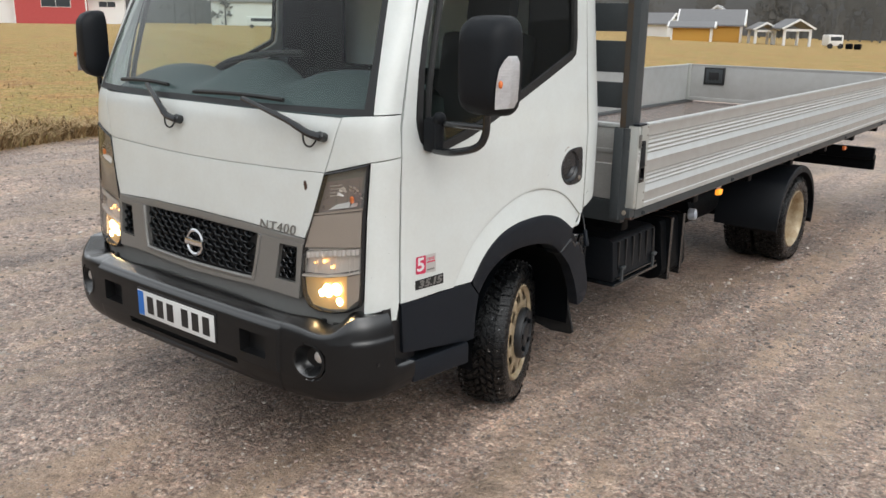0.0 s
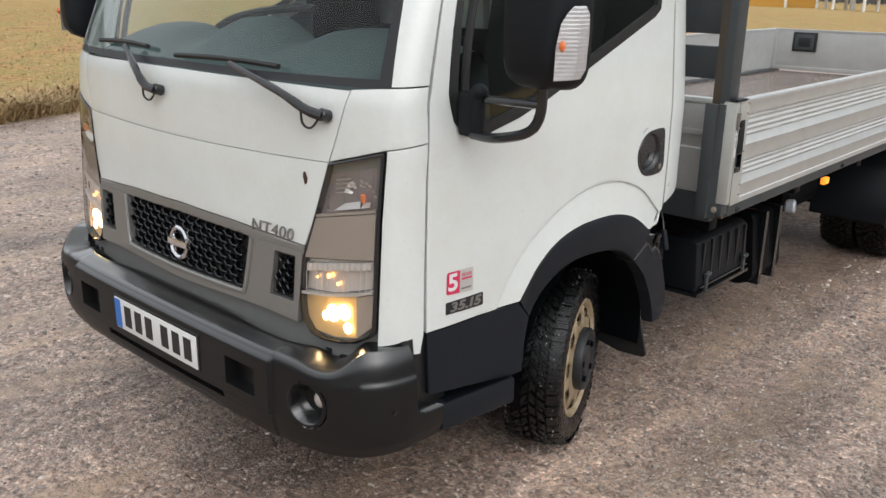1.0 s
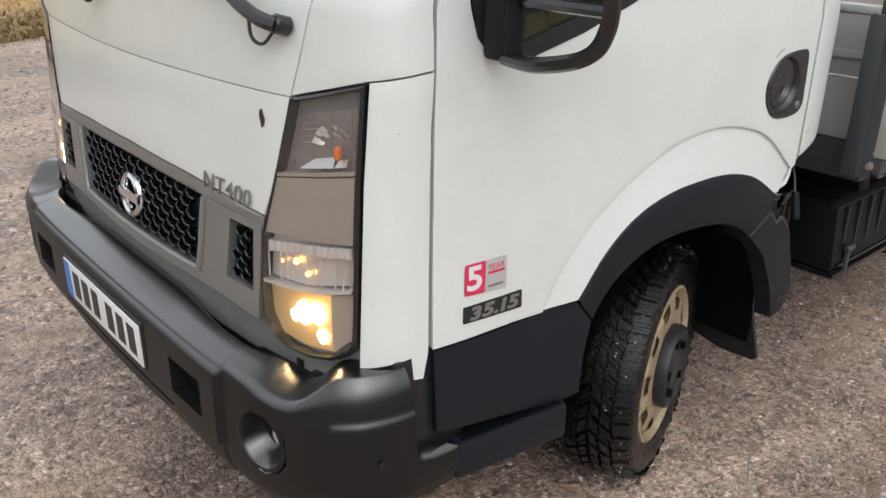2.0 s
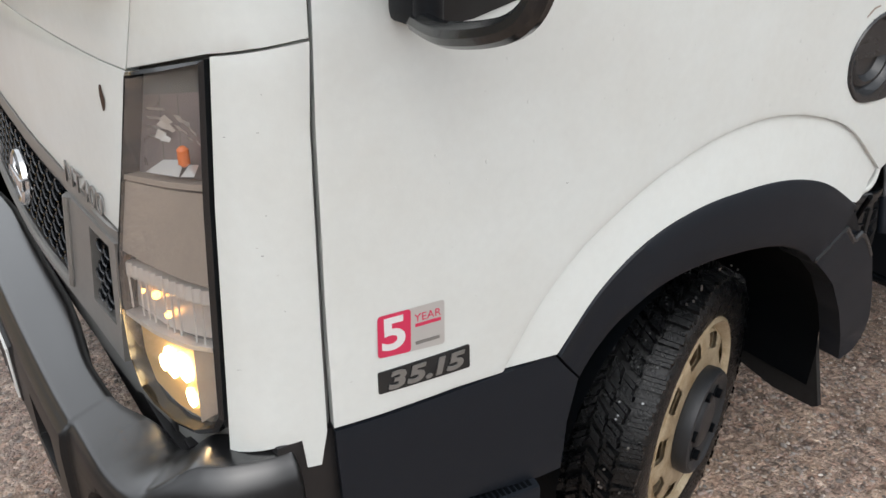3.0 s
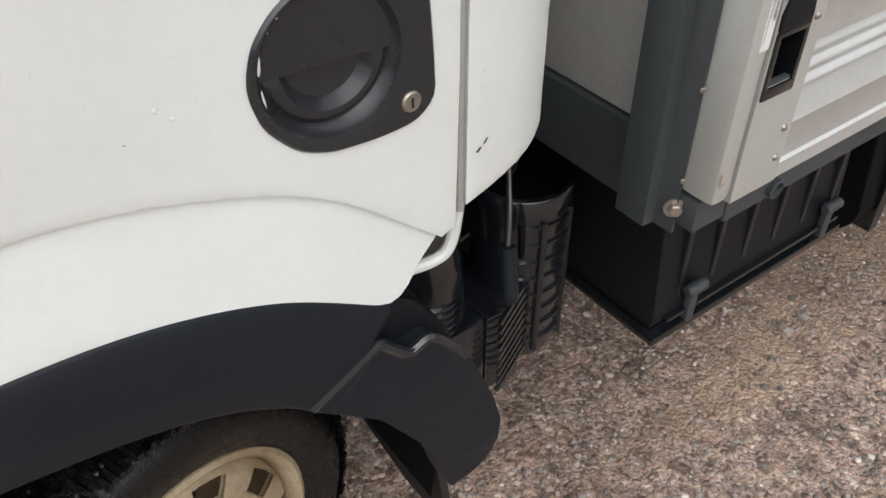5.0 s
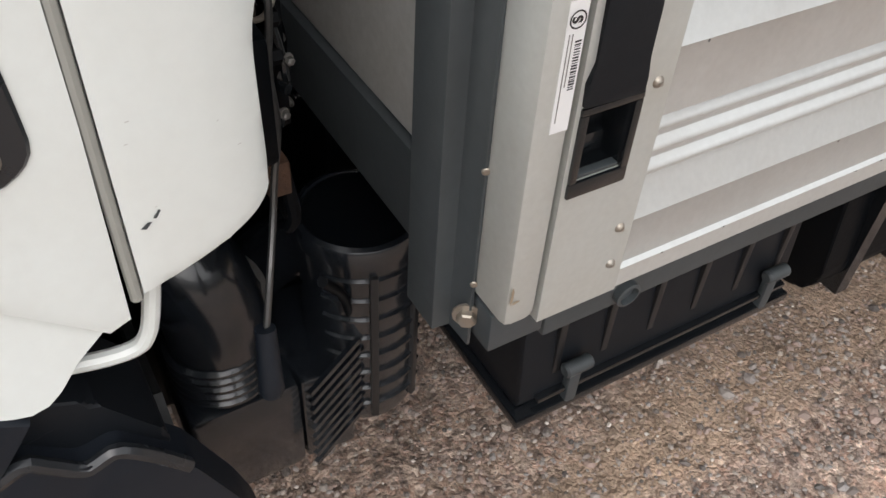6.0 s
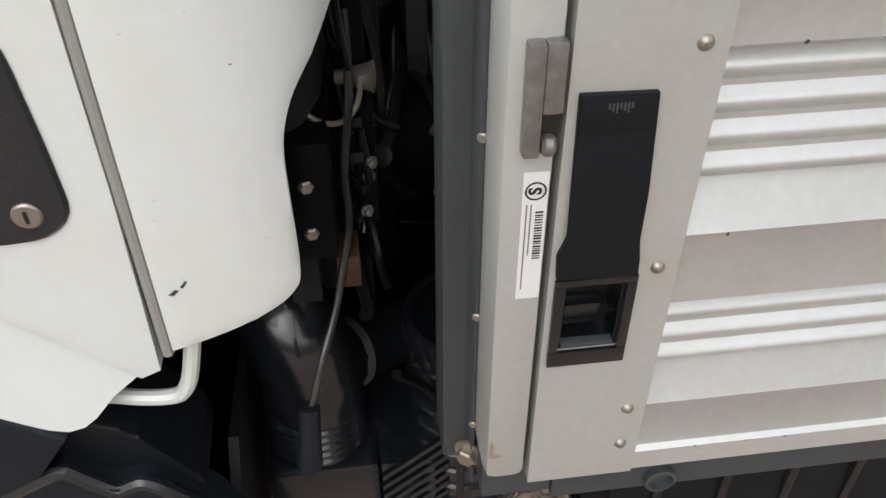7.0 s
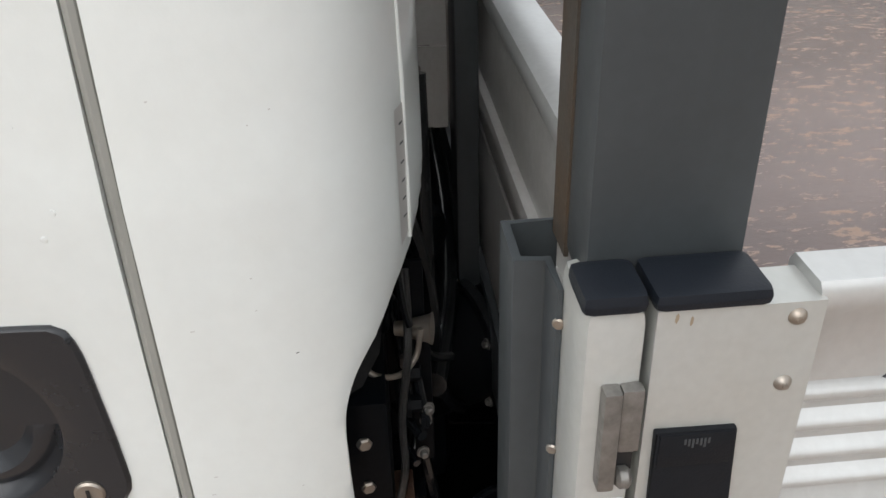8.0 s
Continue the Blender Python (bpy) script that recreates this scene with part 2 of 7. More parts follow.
def tube(bm, points, r, seg=10, smooth=4):
    """A round bar through points, rounded at its bends."""
    ps = [Vector(p) for p in points]
    path = []
    for i in range(len(ps) - 1):
        a, b, c, d = ps[max(i - 1, 0)], ps[i], ps[i + 1], ps[min(i + 2, len(ps) - 1)]
        for k in range(smooth):
            t = k / smooth
            path.append(0.5 * (2 * b + (c - a) * t + (2 * a - 5 * b + 4 * c - d) * t * t + (3 * b - a - 3 * c + d) * t ** 3))
    path.append(ps[-1])
    rings, side = [], None
    for i, p in enumerate(path):
        d = (path[min(i + 1, len(path) - 1)] - path[max(i - 1, 0)]).normalized()
        if side is None:
            side = d.orthogonal().normalized()
        side = (side - d * side.dot(d)).normalized()
        up = d.cross(side)
        rr = r[min(i * len(r) // len(path), len(r) - 1)] if isinstance(r, (list, tuple)) else r
        rings.append([bm.verts.new(p + rr * (side * math.cos(2 * math.pi * k / seg) + up * math.sin(2 * math.pi * k / seg))) for k in range(seg)])
    for a, b in zip(rings, rings[1:]):
        for k in range(seg):
            bm.faces.new((a[k], a[(k + 1) % seg], b[(k + 1) % seg], b[k]))
    bm.faces.new(rings[0])
    bm.faces.new(rings[-1])
    return bm


def bolt(bm, p, d, r=0.008, h=0.008):
    m = axis(p, d)
    drum(bm, r, 0, h, m, 6, 0.0015)
    drum(bm, r * 1.5, 0, h * 0.25, m, 14)
    return bm


def prism(bm, outline, depth, m, bevel=0.0, rim=False):
    """An outline (x, y) drawn out along z of m; rim bevels the two ends only."""
    n = len(outline)
    a = [bm.verts.new(m @ Vector((x, y, 0))) for x, y in outline]
    b = [bm.verts.new(m @ Vector((x, y, depth))) for x, y in outline]
    fs = [bm.faces.new(a), bm.faces.new(b)]
    for i in range(n):
        fs.append(bm.faces.new((a[i], a[(i + 1) % n], b[(i + 1) % n], b[i])))
    if bevel:
        bmesh.ops.bevel(bm, geom=list({e for f in (fs[:2] if rim else fs) for e in f.edges}), offset=bevel, segments=2, affect="EDGES", profile=0.6)
    return bm


def words(text, size, m, mat, parent, name="lettering", depth=0.002, shear=0.0, space=1.0, squash=1.0, bold=0.0):
    cu = bpy.data.curves.new(name, "FONT")
    cu.body, cu.size, cu.extrude, cu.shear, cu.space_character = text, size, depth, shear, space
    cu.offset = bold
    cu.align_x, cu.align_y = "CENTER", "CENTER"
    tmp = bpy.data.objects.new(name, cu)
    scene.collection.objects.link(tmp)
    dg = bpy.context.evaluated_depsgraph_get()
    me = bpy.data.meshes.new_from_object(tmp.evaluated_get(dg))
    bpy.data.objects.remove(tmp)
    bpy.data.curves.remove(cu)
    me.transform(m @ Matrix.Diagonal((squash, 1, 1, 1)))
    me.materials.clear()
    me.materials.append(mat)
    ob = new(name, me)
    ob.parent = parent
    return ob


# ---- the skin of the cab: u runs round it from the middle of the front, z is the height ----
CONTOUR = [(0, .12), (.15, .1215), (.3, .127), (.45, .135), (.6, .145), (.69, .157), (.78, .172), (.84, .188), (.88, .204), (.905, .228), (.922, .262), (.934, .31),
           (.95, .40), (.964, .54), (.98, .75), (.993, 1.0), (1.006, 1.25), (1.013, 1.45), (1.014, 1.54), (1.006, 1.605), (.984, 1.6513), (.942, 1.680), (.873, 1.694), (.5, 1.704), (0, 1.704)]
CU = [0.0]
for (xa, ya), (xb, yb) in zip(CONTOUR, CONTOUR[1:]):
    CU.append(CU[-1] + math.hypot(xb - xa, yb - ya))


def plan(u):
    """Catmull-Rom through the contour."""
    u = min(max(u, 0.0), CU[-1] - 1e-6)
    i = 0
    while CU[i + 1] <= u:
        i += 1
    n = len(CONTOUR)
    p = [Vector(CONTOUR[min(max(k, 0), n - 1)]) for k in (i - 1, i, i + 1, i + 2)]
    if i == 0:
        p[0] = Vector((-CONTOUR[1][0], CONTOUR[1][1]))
    w = [CU[min(max(k, 0), n - 1)] for k in (i - 1, i, i + 1, i + 2)]
    if i == 0:
        w[0] = -CU[1]
    h = w[2] - w[1]
    t = (u - w[1]) / h
    ma = (p[2] - p[0]) / max(w[2] - w[0], 1e-6) * h
    mb = (p[3] - p[1]) / max(w[3] - w[1], 1e-6) * h
    return (2 * t ** 3 - 3 * t * t + 1) * p[1] + (t ** 3 - 2 * t * t + t) * ma + (3 * t * t - 2 * t ** 3) * p[2] + (t ** 3 - t * t) * mb


def skin(u, z, off=0.0):
    def raw(u, z):
        s = -1 if u < 0 else 1
        x, y = plan(abs(u))
        lean = 0.073 * (z - 0.77) + (0.40 * (z - 1.30) ** 1.15 if z > 1.30 else 0)
        if z > 1.95:
            lean += 1.2 * (z - 1.95)
        back = min(max((y - 1.5) / 0.2, 0), 1) * (max(0, z - 1.3) * 0.06 + max(0, z - 1.95) * 0.8)
        shrink = 1 - 0.075 * max(0, z - 1.2) - (1.6 * (z - 1.95) ** 1.5 if z > 1.95 else 0)
        return Vector((s * x * shrink, y + lean * min(max((0.75 - y) / 0.5, 0), 1) - back, z))
    p = raw(u, z)
    if off:
        e = 0.006
        n = (raw(u + e, z) - raw(u - e, z)).cross(raw(u, z + e) - raw(u, z - e))
        p = p + n.normalized() * off
    return p


def clip(poly, k, lim, keep_less):
    out = []
    for i, a in enumerate(poly):
        b = poly[(i + 1) % len(poly)]
        ia, ib = (a[k] <= lim) == keep_less or a[k] == lim, (b[k] <= lim) == keep_less or b[k] == lim
        if ia:
            out.append(a)
        if ia != ib:
            t = (lim - a[k]) / (b[k] - a[k])
            out.append((a[0] + (b[0] - a[0]) * t, a[1] + (b[1] - a[1]) * t))
    return out


def patch(outline, res=0.03, off=0.0, thick=0.01, push=None, where=skin, lip=0.0):
    """A panel with that outline (u, z), laid on the skin, with thickness; push(u, z) raises or sinks it."""
    bm = bmesh.new()
    verts = {}
    u0, u1 = min(p[0] for p in outline), max(p[0] for p in outline)
    z0, z1 = min(p[1] for p in outline), max(p[1] for p in outline)
    nu, nz = max(1, math.ceil((u1 - u0) / res)), max(1, math.ceil((z1 - z0) / res))

    def vert(p):
        key = (round(p[0], 4), round(p[1], 4))
        if key not in verts:
            verts[key] = bm.verts.new(where(p[0], p[1], off + (push(p[0], p[1]) if push else 0)))
        return verts[key]
    for i in range(nu):
        strip = clip(clip(outline, 0, u0 + (u1 - u0) * (i + 1) / nu, True), 0, u0 + (u1 - u0) * i / nu, False)
        if len(strip) < 3:
            continue
        for j in range(nz):
            cell = clip(clip(strip, 1, z0 + (z1 - z0) * (j + 1) / nz, True), 1, z0 + (z1 - z0) * j / nz, False)
            if len(cell) < 3:
                continue
            vs = []
            for p in cell:
                v = vert(p)
                if not vs or (v is not vs[-1] and v is not vs[0]):
                    vs.append(v)
            if len(vs) >= 3 and len(set(vs)) == len(vs):
                try:
                    bm.faces.new(vs)
                except ValueError:
                    pass
    if thick:
        keys = {v: k for k, v in verts.items()}
        rim = {}
        edges = [e for e in bm.edges if len(e.link_faces) == 1]
        for e in edges:
            for v in e.verts:
                if v not in rim:
                    u, z = keys[v]
                    rim[v] = bm.verts.new(where(u, z, off - thick))
        for v in rim:
            if lip:
                u, z = keys[v]
                v.co = where(u, z, off - lip + (push(u, z) if push else 0))
        for e in edges:
            a, b = e.verts
            try:
                bm.faces.new((a, b, rim[b], rim[a]))
            except ValueError:
                pass
    return bm


def flip(outline):
    return [(-u, z) for u, z in reversed(outline)]


def interp(x, pts):
    if x <= pts[0][0]:
        return pts[0][1]
    for (a, b), (c, d) in zip(pts, pts[1:]):
        if x <= c:
            return b + (d - b) * (x - a) / (c - a)
    return pts[-1][1]


def smoothstep(t):
    t = min(max(t, 0), 1)
    return t * t * (3 - 2 * t)


def rounded(outline, r=0.02, n=4):
    """Rounds the corners of an outline."""
    out = []
    for i, p in enumerate(outline):
        p, a, b = Vector(p), Vector(outline[i - 1]), Vector(outline[(i + 1) % len(outline)])
        da, db = (a - p), (b - p)
        k = min(r, da.length / 2.2, db.length / 2.2)
        s, e = p + da.normalized() * k, p + db.normalized() * k
        for j in range(n + 1):
            t = j / n
            out.append(tuple((1 - t) ** 2 * s + 2 * t * (1 - t) * p + t * t * e))
    return out


# ---- ground ----
def ground_z(x, y):
    """The yard is level under the front and falls a little towards the rear; the land drops off to the right and stays level to the left."""
    z = -0.085 * smoothstep((y - 1.8) / 3.0)
    d = math.hypot(x, y)
    far = smoothstep((d - 9) / 120)
    side = min(max((x + 0.45 * y + 20) / 70, 0), 1)
    z -= far * (0.3 + 1.3 * smoothstep(side)) 
    z += 0.012 * noise.noise((x * 0.55, y * 0.55, 3.1)) * min(1, d / 2)
    return z


def verge_x(y):
    return -8.2 - 0.42 * (y - 3.2) + 0.35 * noise.noise((y * 0.5, 7.7, 0))


def in_field(x, y):
    return x < verge_x(y) or y > 24 + 0.6 * noise.noise((x * 0.4, 2.2, 0))


def ground_material():
    m = bpy.data.materials.new("wet_gravel_and_field")
    m.use_nodes = True
    n, l = m.node_tree.nodes, m.node_tree.links
    b = n["Principled BSDF"]
    tc = n.new("ShaderNodeTexCoord")

    def noise_tex(scale, detail=5, rough=0.6):
        t = n.new("ShaderNodeTexNoise")
        t.inputs["Scale"].default_value, t.inputs["Detail"].default_value, t.inputs["Roughness"].default_value = scale, detail, rough
        l.new(tc.outputs["Object"], t.inputs["Vector"])
        return t

    def ramp(src, stops):
        r = n.new("ShaderNodeValToRGB")
        while len(r.color_ramp.elements) < len(stops):
            r.color_ramp.elements.new(0.5)
        for e, (p, c) in zip(r.color_ramp.elements, stops):
            e.position, e.color = p, (*c, 1)
        l.new(src, r.inputs["Fac"])
        return r.outputs["Color"]

    def mix(a, b2, fac, mode="MIX"):
        x = n.new("ShaderNodeMixRGB")
        x.blend_type = mode
        for sock, v in (("Fac", fac), ("Color1", a), ("Color2", b2)):
            if isinstance(v, (int, float)):
                x.inputs[sock].default_value = v
            elif isinstance(v, tuple):
                x.inputs[sock].default_value = (*v, 1)
            else:
                l.new(v, x.inputs[sock])
        return x.outputs[0]
    # gravel: pebbles of many tints over wet fines
    vor = n.new("ShaderNodeTexVoronoi")
    vor.inputs["Scale"].default_value = 92
    vor2 = n.new("ShaderNodeTexVoronoi")
    vor2.inputs["Scale"].default_value = 44
    warp = noise_tex(60, 2)
    add = n.new("ShaderNodeMixRGB")
    add.inputs["Fac"].default_value = 0.02
    l.new(tc.outputs["Object"], add.inputs["Color1"])
    l.new(warp.outputs["Color"], add.inputs["Color2"])
    for v in (vor, vor2):
        l.new(add.outputs[0], v.inputs["Vector"])
    sep = n.new("ShaderNodeSeparateColor")
    l.new(vor.outputs["Color"], sep.inputs[0])
    tint = ramp(sep.outputs[0], [(0.0, (0.11, 0.095, 0.088)), (0.25, (0.25, 0.205, 0.18)), (0.45, (0.43, 0.30, 0.245)), (0.6, (0.29, 0.265, 0.25)), (0.85, (0.52, 0.44, 0.375)), (1.0, (0.80, 0.745, 0.68))])
    sep2 = n.new("ShaderNodeSeparateColor")
    l.new(vor2.outputs["Color"], sep2.inputs[0])
    tint2 = ramp(sep2.outputs[0], [(0.0, (0.201, 0.158, 0.133)), (0.6, (0.383, 0.298, 0.252)), (1.0, (0.604, 0.523, 0.473))])
    wet = noise_tex(0.9, 7, 0.6)
    stones = mix(tint, tint2, 0.4)
    patchy = ramp(wet.outputs["Fac"], [(0.3, (0.60, 0.58, 0.57)), (0.5, (1.0, 0.98, 0.96)), (0.68, (1.35, 1.30, 1.25))])
    # dark damp clods
    clod = noise_tex(34, 5, 0.7)
    lump = noise_tex(13, 6, 0.75)
    lumps = ramp(lump.outputs["Fac"], [(0.34, (0.52, 0.51, 0.505)), (0.45, (0.99, 0.98, 0.97)), (0.58, (1.22, 1.20, 1.19)), (0.72, (1.60, 1.58, 1.56))])
    damp = ramp(clod.outputs["Fac"], [(0.36, (0.36, 0.34, 0.34)), (0.50, (1.0, 1.0, 1.0)), (0.75, (1.22, 1.2, 1.18))])
    # sandy fines in streaks along the drive
    mapy = n.new("ShaderNodeMapping")
    mapy.inputs["Scale"].default_value = (2.6, 0.42, 1)
    mapy.inputs["Rotation"].default_value = (0, 0, radians(8))
    l.new(tc.outputs["Object"], mapy.inputs["Vector"])
    streak = noise_tex(1.0, 6, 0.6)
    l.new(mapy.outputs[0], streak.inputs["Vector"])
    fines = noise_tex(160, 3, 0.7)
    sand = ramp(fines.outputs["Fac"], [(0.3, (0.21, 0.165, 0.125)), (0.7, (0.50, 0.41, 0.325))])
    sf = ramp(streak.outputs["Fac"], [(0.49, (0, 0, 0)), (0.58, (0.78, 0.78, 0.78))])
    track = ramp(streak.outputs["Fac"], [(0.34, (0.70, 0.68, 0.67)), (0.50, (1.14, 1.09, 1.055))])
    gravel = mix(mix(mix(mix(stones, damp, 1.0, "MULTIPLY"), sand, sf), patchy, 1.0, "MULTIPLY"), track, 1.0, "MULTIPLY")
    gravel = mix(gravel, lumps, 1.0, "MULTIPLY")
    # wheel ruts: wet mud plus painted truck shade where dark, paler packed grit beside
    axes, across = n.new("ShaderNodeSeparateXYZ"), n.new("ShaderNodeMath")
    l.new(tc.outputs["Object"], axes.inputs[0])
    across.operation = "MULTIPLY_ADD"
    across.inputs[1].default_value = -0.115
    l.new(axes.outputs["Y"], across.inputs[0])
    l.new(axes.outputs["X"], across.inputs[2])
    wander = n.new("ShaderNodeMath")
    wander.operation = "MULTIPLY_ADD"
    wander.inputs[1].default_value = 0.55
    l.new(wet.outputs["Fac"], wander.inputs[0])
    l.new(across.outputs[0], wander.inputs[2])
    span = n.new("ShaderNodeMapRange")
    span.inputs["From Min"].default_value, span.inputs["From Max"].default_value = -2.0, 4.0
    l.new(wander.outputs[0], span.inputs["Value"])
    # the dark stops also hold the shade the truck throws on nearby ground
    rut_shade = ramp(span.outputs[0], [(0.34, (1.0, 1.0, 1.0)), (0.40, (0.78, 0.755, 0.73)), (0.465, (0.76, 0.72, 0.685)), (0.50, (0.90, 0.86, 0.82)), (0.535, (1.30, 1.25, 1.21)), (0.575, (0.74, 0.72, 0.70)), (0.625, (1.24, 1.21, 1.18)), (0.70, (0.88, 0.87, 0.86))])
    gravel = mix(gravel, rut_shade, 1.0, "MULTIPLY")
    # field: dry grass
    g1 = noise_tex(0.5, 8, 0.6)
    g2 = noise_tex(9, 6, 0.7)
    dry = ramp(g1.outputs["Fac"], [(0.3, (0.32, 0.18, 0.072)), (0.44, (0.51, 0.31, 0.125)), (0.52, (0.36, 0.285, 0.095)), (0.60, (0.54, 0.345, 0.145)), (0.68, (0.37, 0.29, 0.10)), (0.8, (0.42, 0.25, 0.105))])
    blades = ramp(g2.outputs["Fac"], [(0.34, (0.45, 0.43, 0.40)), (0.66, (1.3, 1.3, 1.25))])
    field = mix(dry, blades, 1.0, "MULTIPLY")
    at = n.new("ShaderNodeAttribute")
    at.attribute_name = "field"
    fn = noise_tex(3.5, 6, 0.75)
    ma = n.new("ShaderNodeMath")
    ma.operation = "MULTIPLY_ADD"
    l.new(fn.outputs["Fac"], ma.inputs[0])
    ma.inputs[1].default_value = 0.8
    l.new(at.outputs["Fac"], ma.inputs[2])
    edge = n.new("ShaderNodeMapRange")
    edge.inputs["From Min"].default_value, edge.inputs["From Max"].default_value = 0.8, 1.0
    l.new(ma.outputs[0], edge.inputs["Value"])
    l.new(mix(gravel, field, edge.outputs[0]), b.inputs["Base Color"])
    ro = n.new("ShaderNodeMapRange")
    ro.inputs["From Min"].default_value, ro.inputs["From Max"].default_value = 0.3, 0.7
    ro.inputs["To Min"].default_value, ro.inputs["To Max"].default_value = 0.26, 0.60
    l.new(wet.outputs["Fac"], ro.inputs["Value"])
    rm = n.new("ShaderNodeMath")
    rm.operation = "MAXIMUM"
    l.new(ro.outputs[0], rm.inputs[0])
    l.new(edge.outputs[0], rm.inputs[1])
    l.new(rm.outputs[0], b.inputs["Roughness"])
    h = n.new("ShaderNodeMath")
    h.operation = "ADD"
    l.new(vor.outputs["Distance"], h.inputs[0])
    l.new(vor2.outputs["Distance"], h.inputs[1])
    inv = n.new("ShaderNodeMath")
    inv.operation = "MULTIPLY_ADD"
    inv.inputs[1].default_value = -0.45
    l.new(h.outputs[0], inv.inputs[0])
    l.new(clod.outputs["Fac"], inv.inputs[2])
    bp = n.new("ShaderNodeBump")
    bp.inputs["Strength"].default_value, bp.inputs["Distance"].default_value = 0.9, 0.015
    l.new(inv.outputs[0], bp.inputs["Height"])
    l.new(bp.outputs[0], b.inputs["Normal"])
    return m


def steps(lo, hi, fine_lo, fine_hi, fine, grow=1.16):
    xs, x, d = [], fine_lo, fine
    while x < fine_hi:
        xs.append(x)
        x += fine
    x, d = fine_hi, fine
    while x < hi:
        xs.append(x)
        d *= grow
        x += d
    xs.append(hi)
    x, d = fine_lo, fine
    while x > lo:
        d *= grow
        x -= d
        xs.insert(0, max(x, lo))
    return xs


def build_ground():
    xs, ys = steps(-1500, 1500, -3.0, 3.6, 0.032), steps(-1500, 1500, -1.4, 6.4, 0.034)
    verts = [(x, y, ground_z(x, y) + (0.006 * noise.noise((x * 6, y * 6, 0)) + 0.007 * noise.noise((x * 11, y * 11, 4)) ** 2 * 2 + 0.004 * noise.noise((x * 17, y * 17, 9)) if abs(x) < 6 else 0)) for y in ys for x in xs]
    w = len(xs)
    faces = [(j * w + i, j * w + i + 1, (j + 1) * w + i + 1, (j + 1) * w + i) for j in range(len(ys) - 1) for i in range(w - 1)]
    me = bpy.data.meshes.new("ground")
    me.from_pydata(verts, [], faces)
    a = me.attributes.new("field", "FLOAT", "POINT")
    vals = []
    for x, y, z in verts:
        d = max(verge_x(y) - x, (y - 24) * 0.6)
        vals.append(0.42 + max(-0.5, min(0.6, d * 0.5)))
    a.data.foreach_set("value", vals)
    me.polygons.foreach_set("use_smooth", [True] * len(faces))
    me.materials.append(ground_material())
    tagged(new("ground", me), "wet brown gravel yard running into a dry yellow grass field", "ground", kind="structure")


build_ground()


# ---- loose stones of the yard ----
def stone_material():
    m = bpy.data.materials.new("pebbles")
    m.use_nodes = True
    n, l = m.node_tree.nodes, m.node_tree.links
    b = n["Principled BSDF"]
    b.inputs["Roughness"].default_value = 0.42
    g = n.new("ShaderNodeNewGeometry")
    r = n.new("ShaderNodeValToRGB")
    stops = [(0.0, (0.10, 0.087, 0.08)), (0.25, (0.23, 0.19, 0.165)), (0.45, (0.43, 0.305, 0.255)), (0.6, (0.28, 0.255, 0.24)), (0.95, (0.44, 0.37, 0.315)), (1.0, (0.74, 0.69, 0.64))]
    while len(r.color_ramp.elements) < len(stops):
        r.color_ramp.elements.new(0.5)
    for e, (p, c) in zip(r.color_ramp.elements, stops):
        e.position, e.color = p, (*c, 1)
    l.new(g.outputs["Random Per Island"], r.inputs["Fac"])
    l.new(r.outputs[0], b.inputs["Base Color"])
    return m


def build_stones():
    rng = np.random.default_rng(5)
    ico = [(0, 0, 1), (.89, 0, .45), (.28, .85, .45), (-.72, .53, .45), (-.72, -.53, .45), (.28, -.85, .45), (.72, .53, -.45), (-.28, .85, -.45), (-.89, 0, -.45), (-.28, -.85, -.45), (.72, -.53, -.45)]
    tris = [(0, 1, 2), (0, 2, 3), (0, 3, 4), (0, 4, 5), (0, 5, 1), (1, 6, 2), (2, 7, 3), (3, 8, 4), (4, 9, 5), (5, 10, 1), (6, 7, 2), (7, 8, 3), (8, 9, 4), (9, 10, 5), (10, 6, 1)]
    ico = np.array(ico)
    verts, faces = [], []
    for x0, x1, y0, y1, num, lo, hi in ((0.2, 2.3, 0.9, 3.6, 34000, .0016, .0060), (-1.4, 3.2, -1.6, 3.6, 34000, .0026, .0090), (0.9, 4.5, 2.5, 9.0, 14000, .005, .015), (-9, -1, -1, 9, 16000, .006, .018)):
        for k in range(num):
            x, y = rng.uniform(x0, x1), rng.uniform(y0, y1)
            if in_field(x, y):
                continue
            s = lo + (hi - lo) * rng.random() ** 2.6
            p = ico * (1 + 0.35 * (rng.random((11, 1)) - 0.5)) * np.array((s * rng.uniform(.8, 1.4), s * rng.uniform(.7, 1.2), s * rng.uniform(.45, .8)))
            a = rng.uniform(0, 6.28)
            c, t = math.cos(a), math.sin(a)
            base = len(verts)
            z = ground_z(x, y) + 0.006 * noise.noise((x * 6, y * 6, 0)) + s * 0.15
            verts.extend([(x + q[0] * c - q[1] * t, y + q[0] * t + q[1] * c, z + q[2]) for q in p])
            faces.extend([(base + i, base + j, base + m) for i, j, m in tris])
    me = bpy.data.meshes.new("gravel")
    me.from_pydata(verts, [], faces)
    me.materials.append(stone_material())
    tagged(new("gravel", me), "loose wet pebbles scattered over the gravel yard", "gravel", kind="stuff")


build_stones()


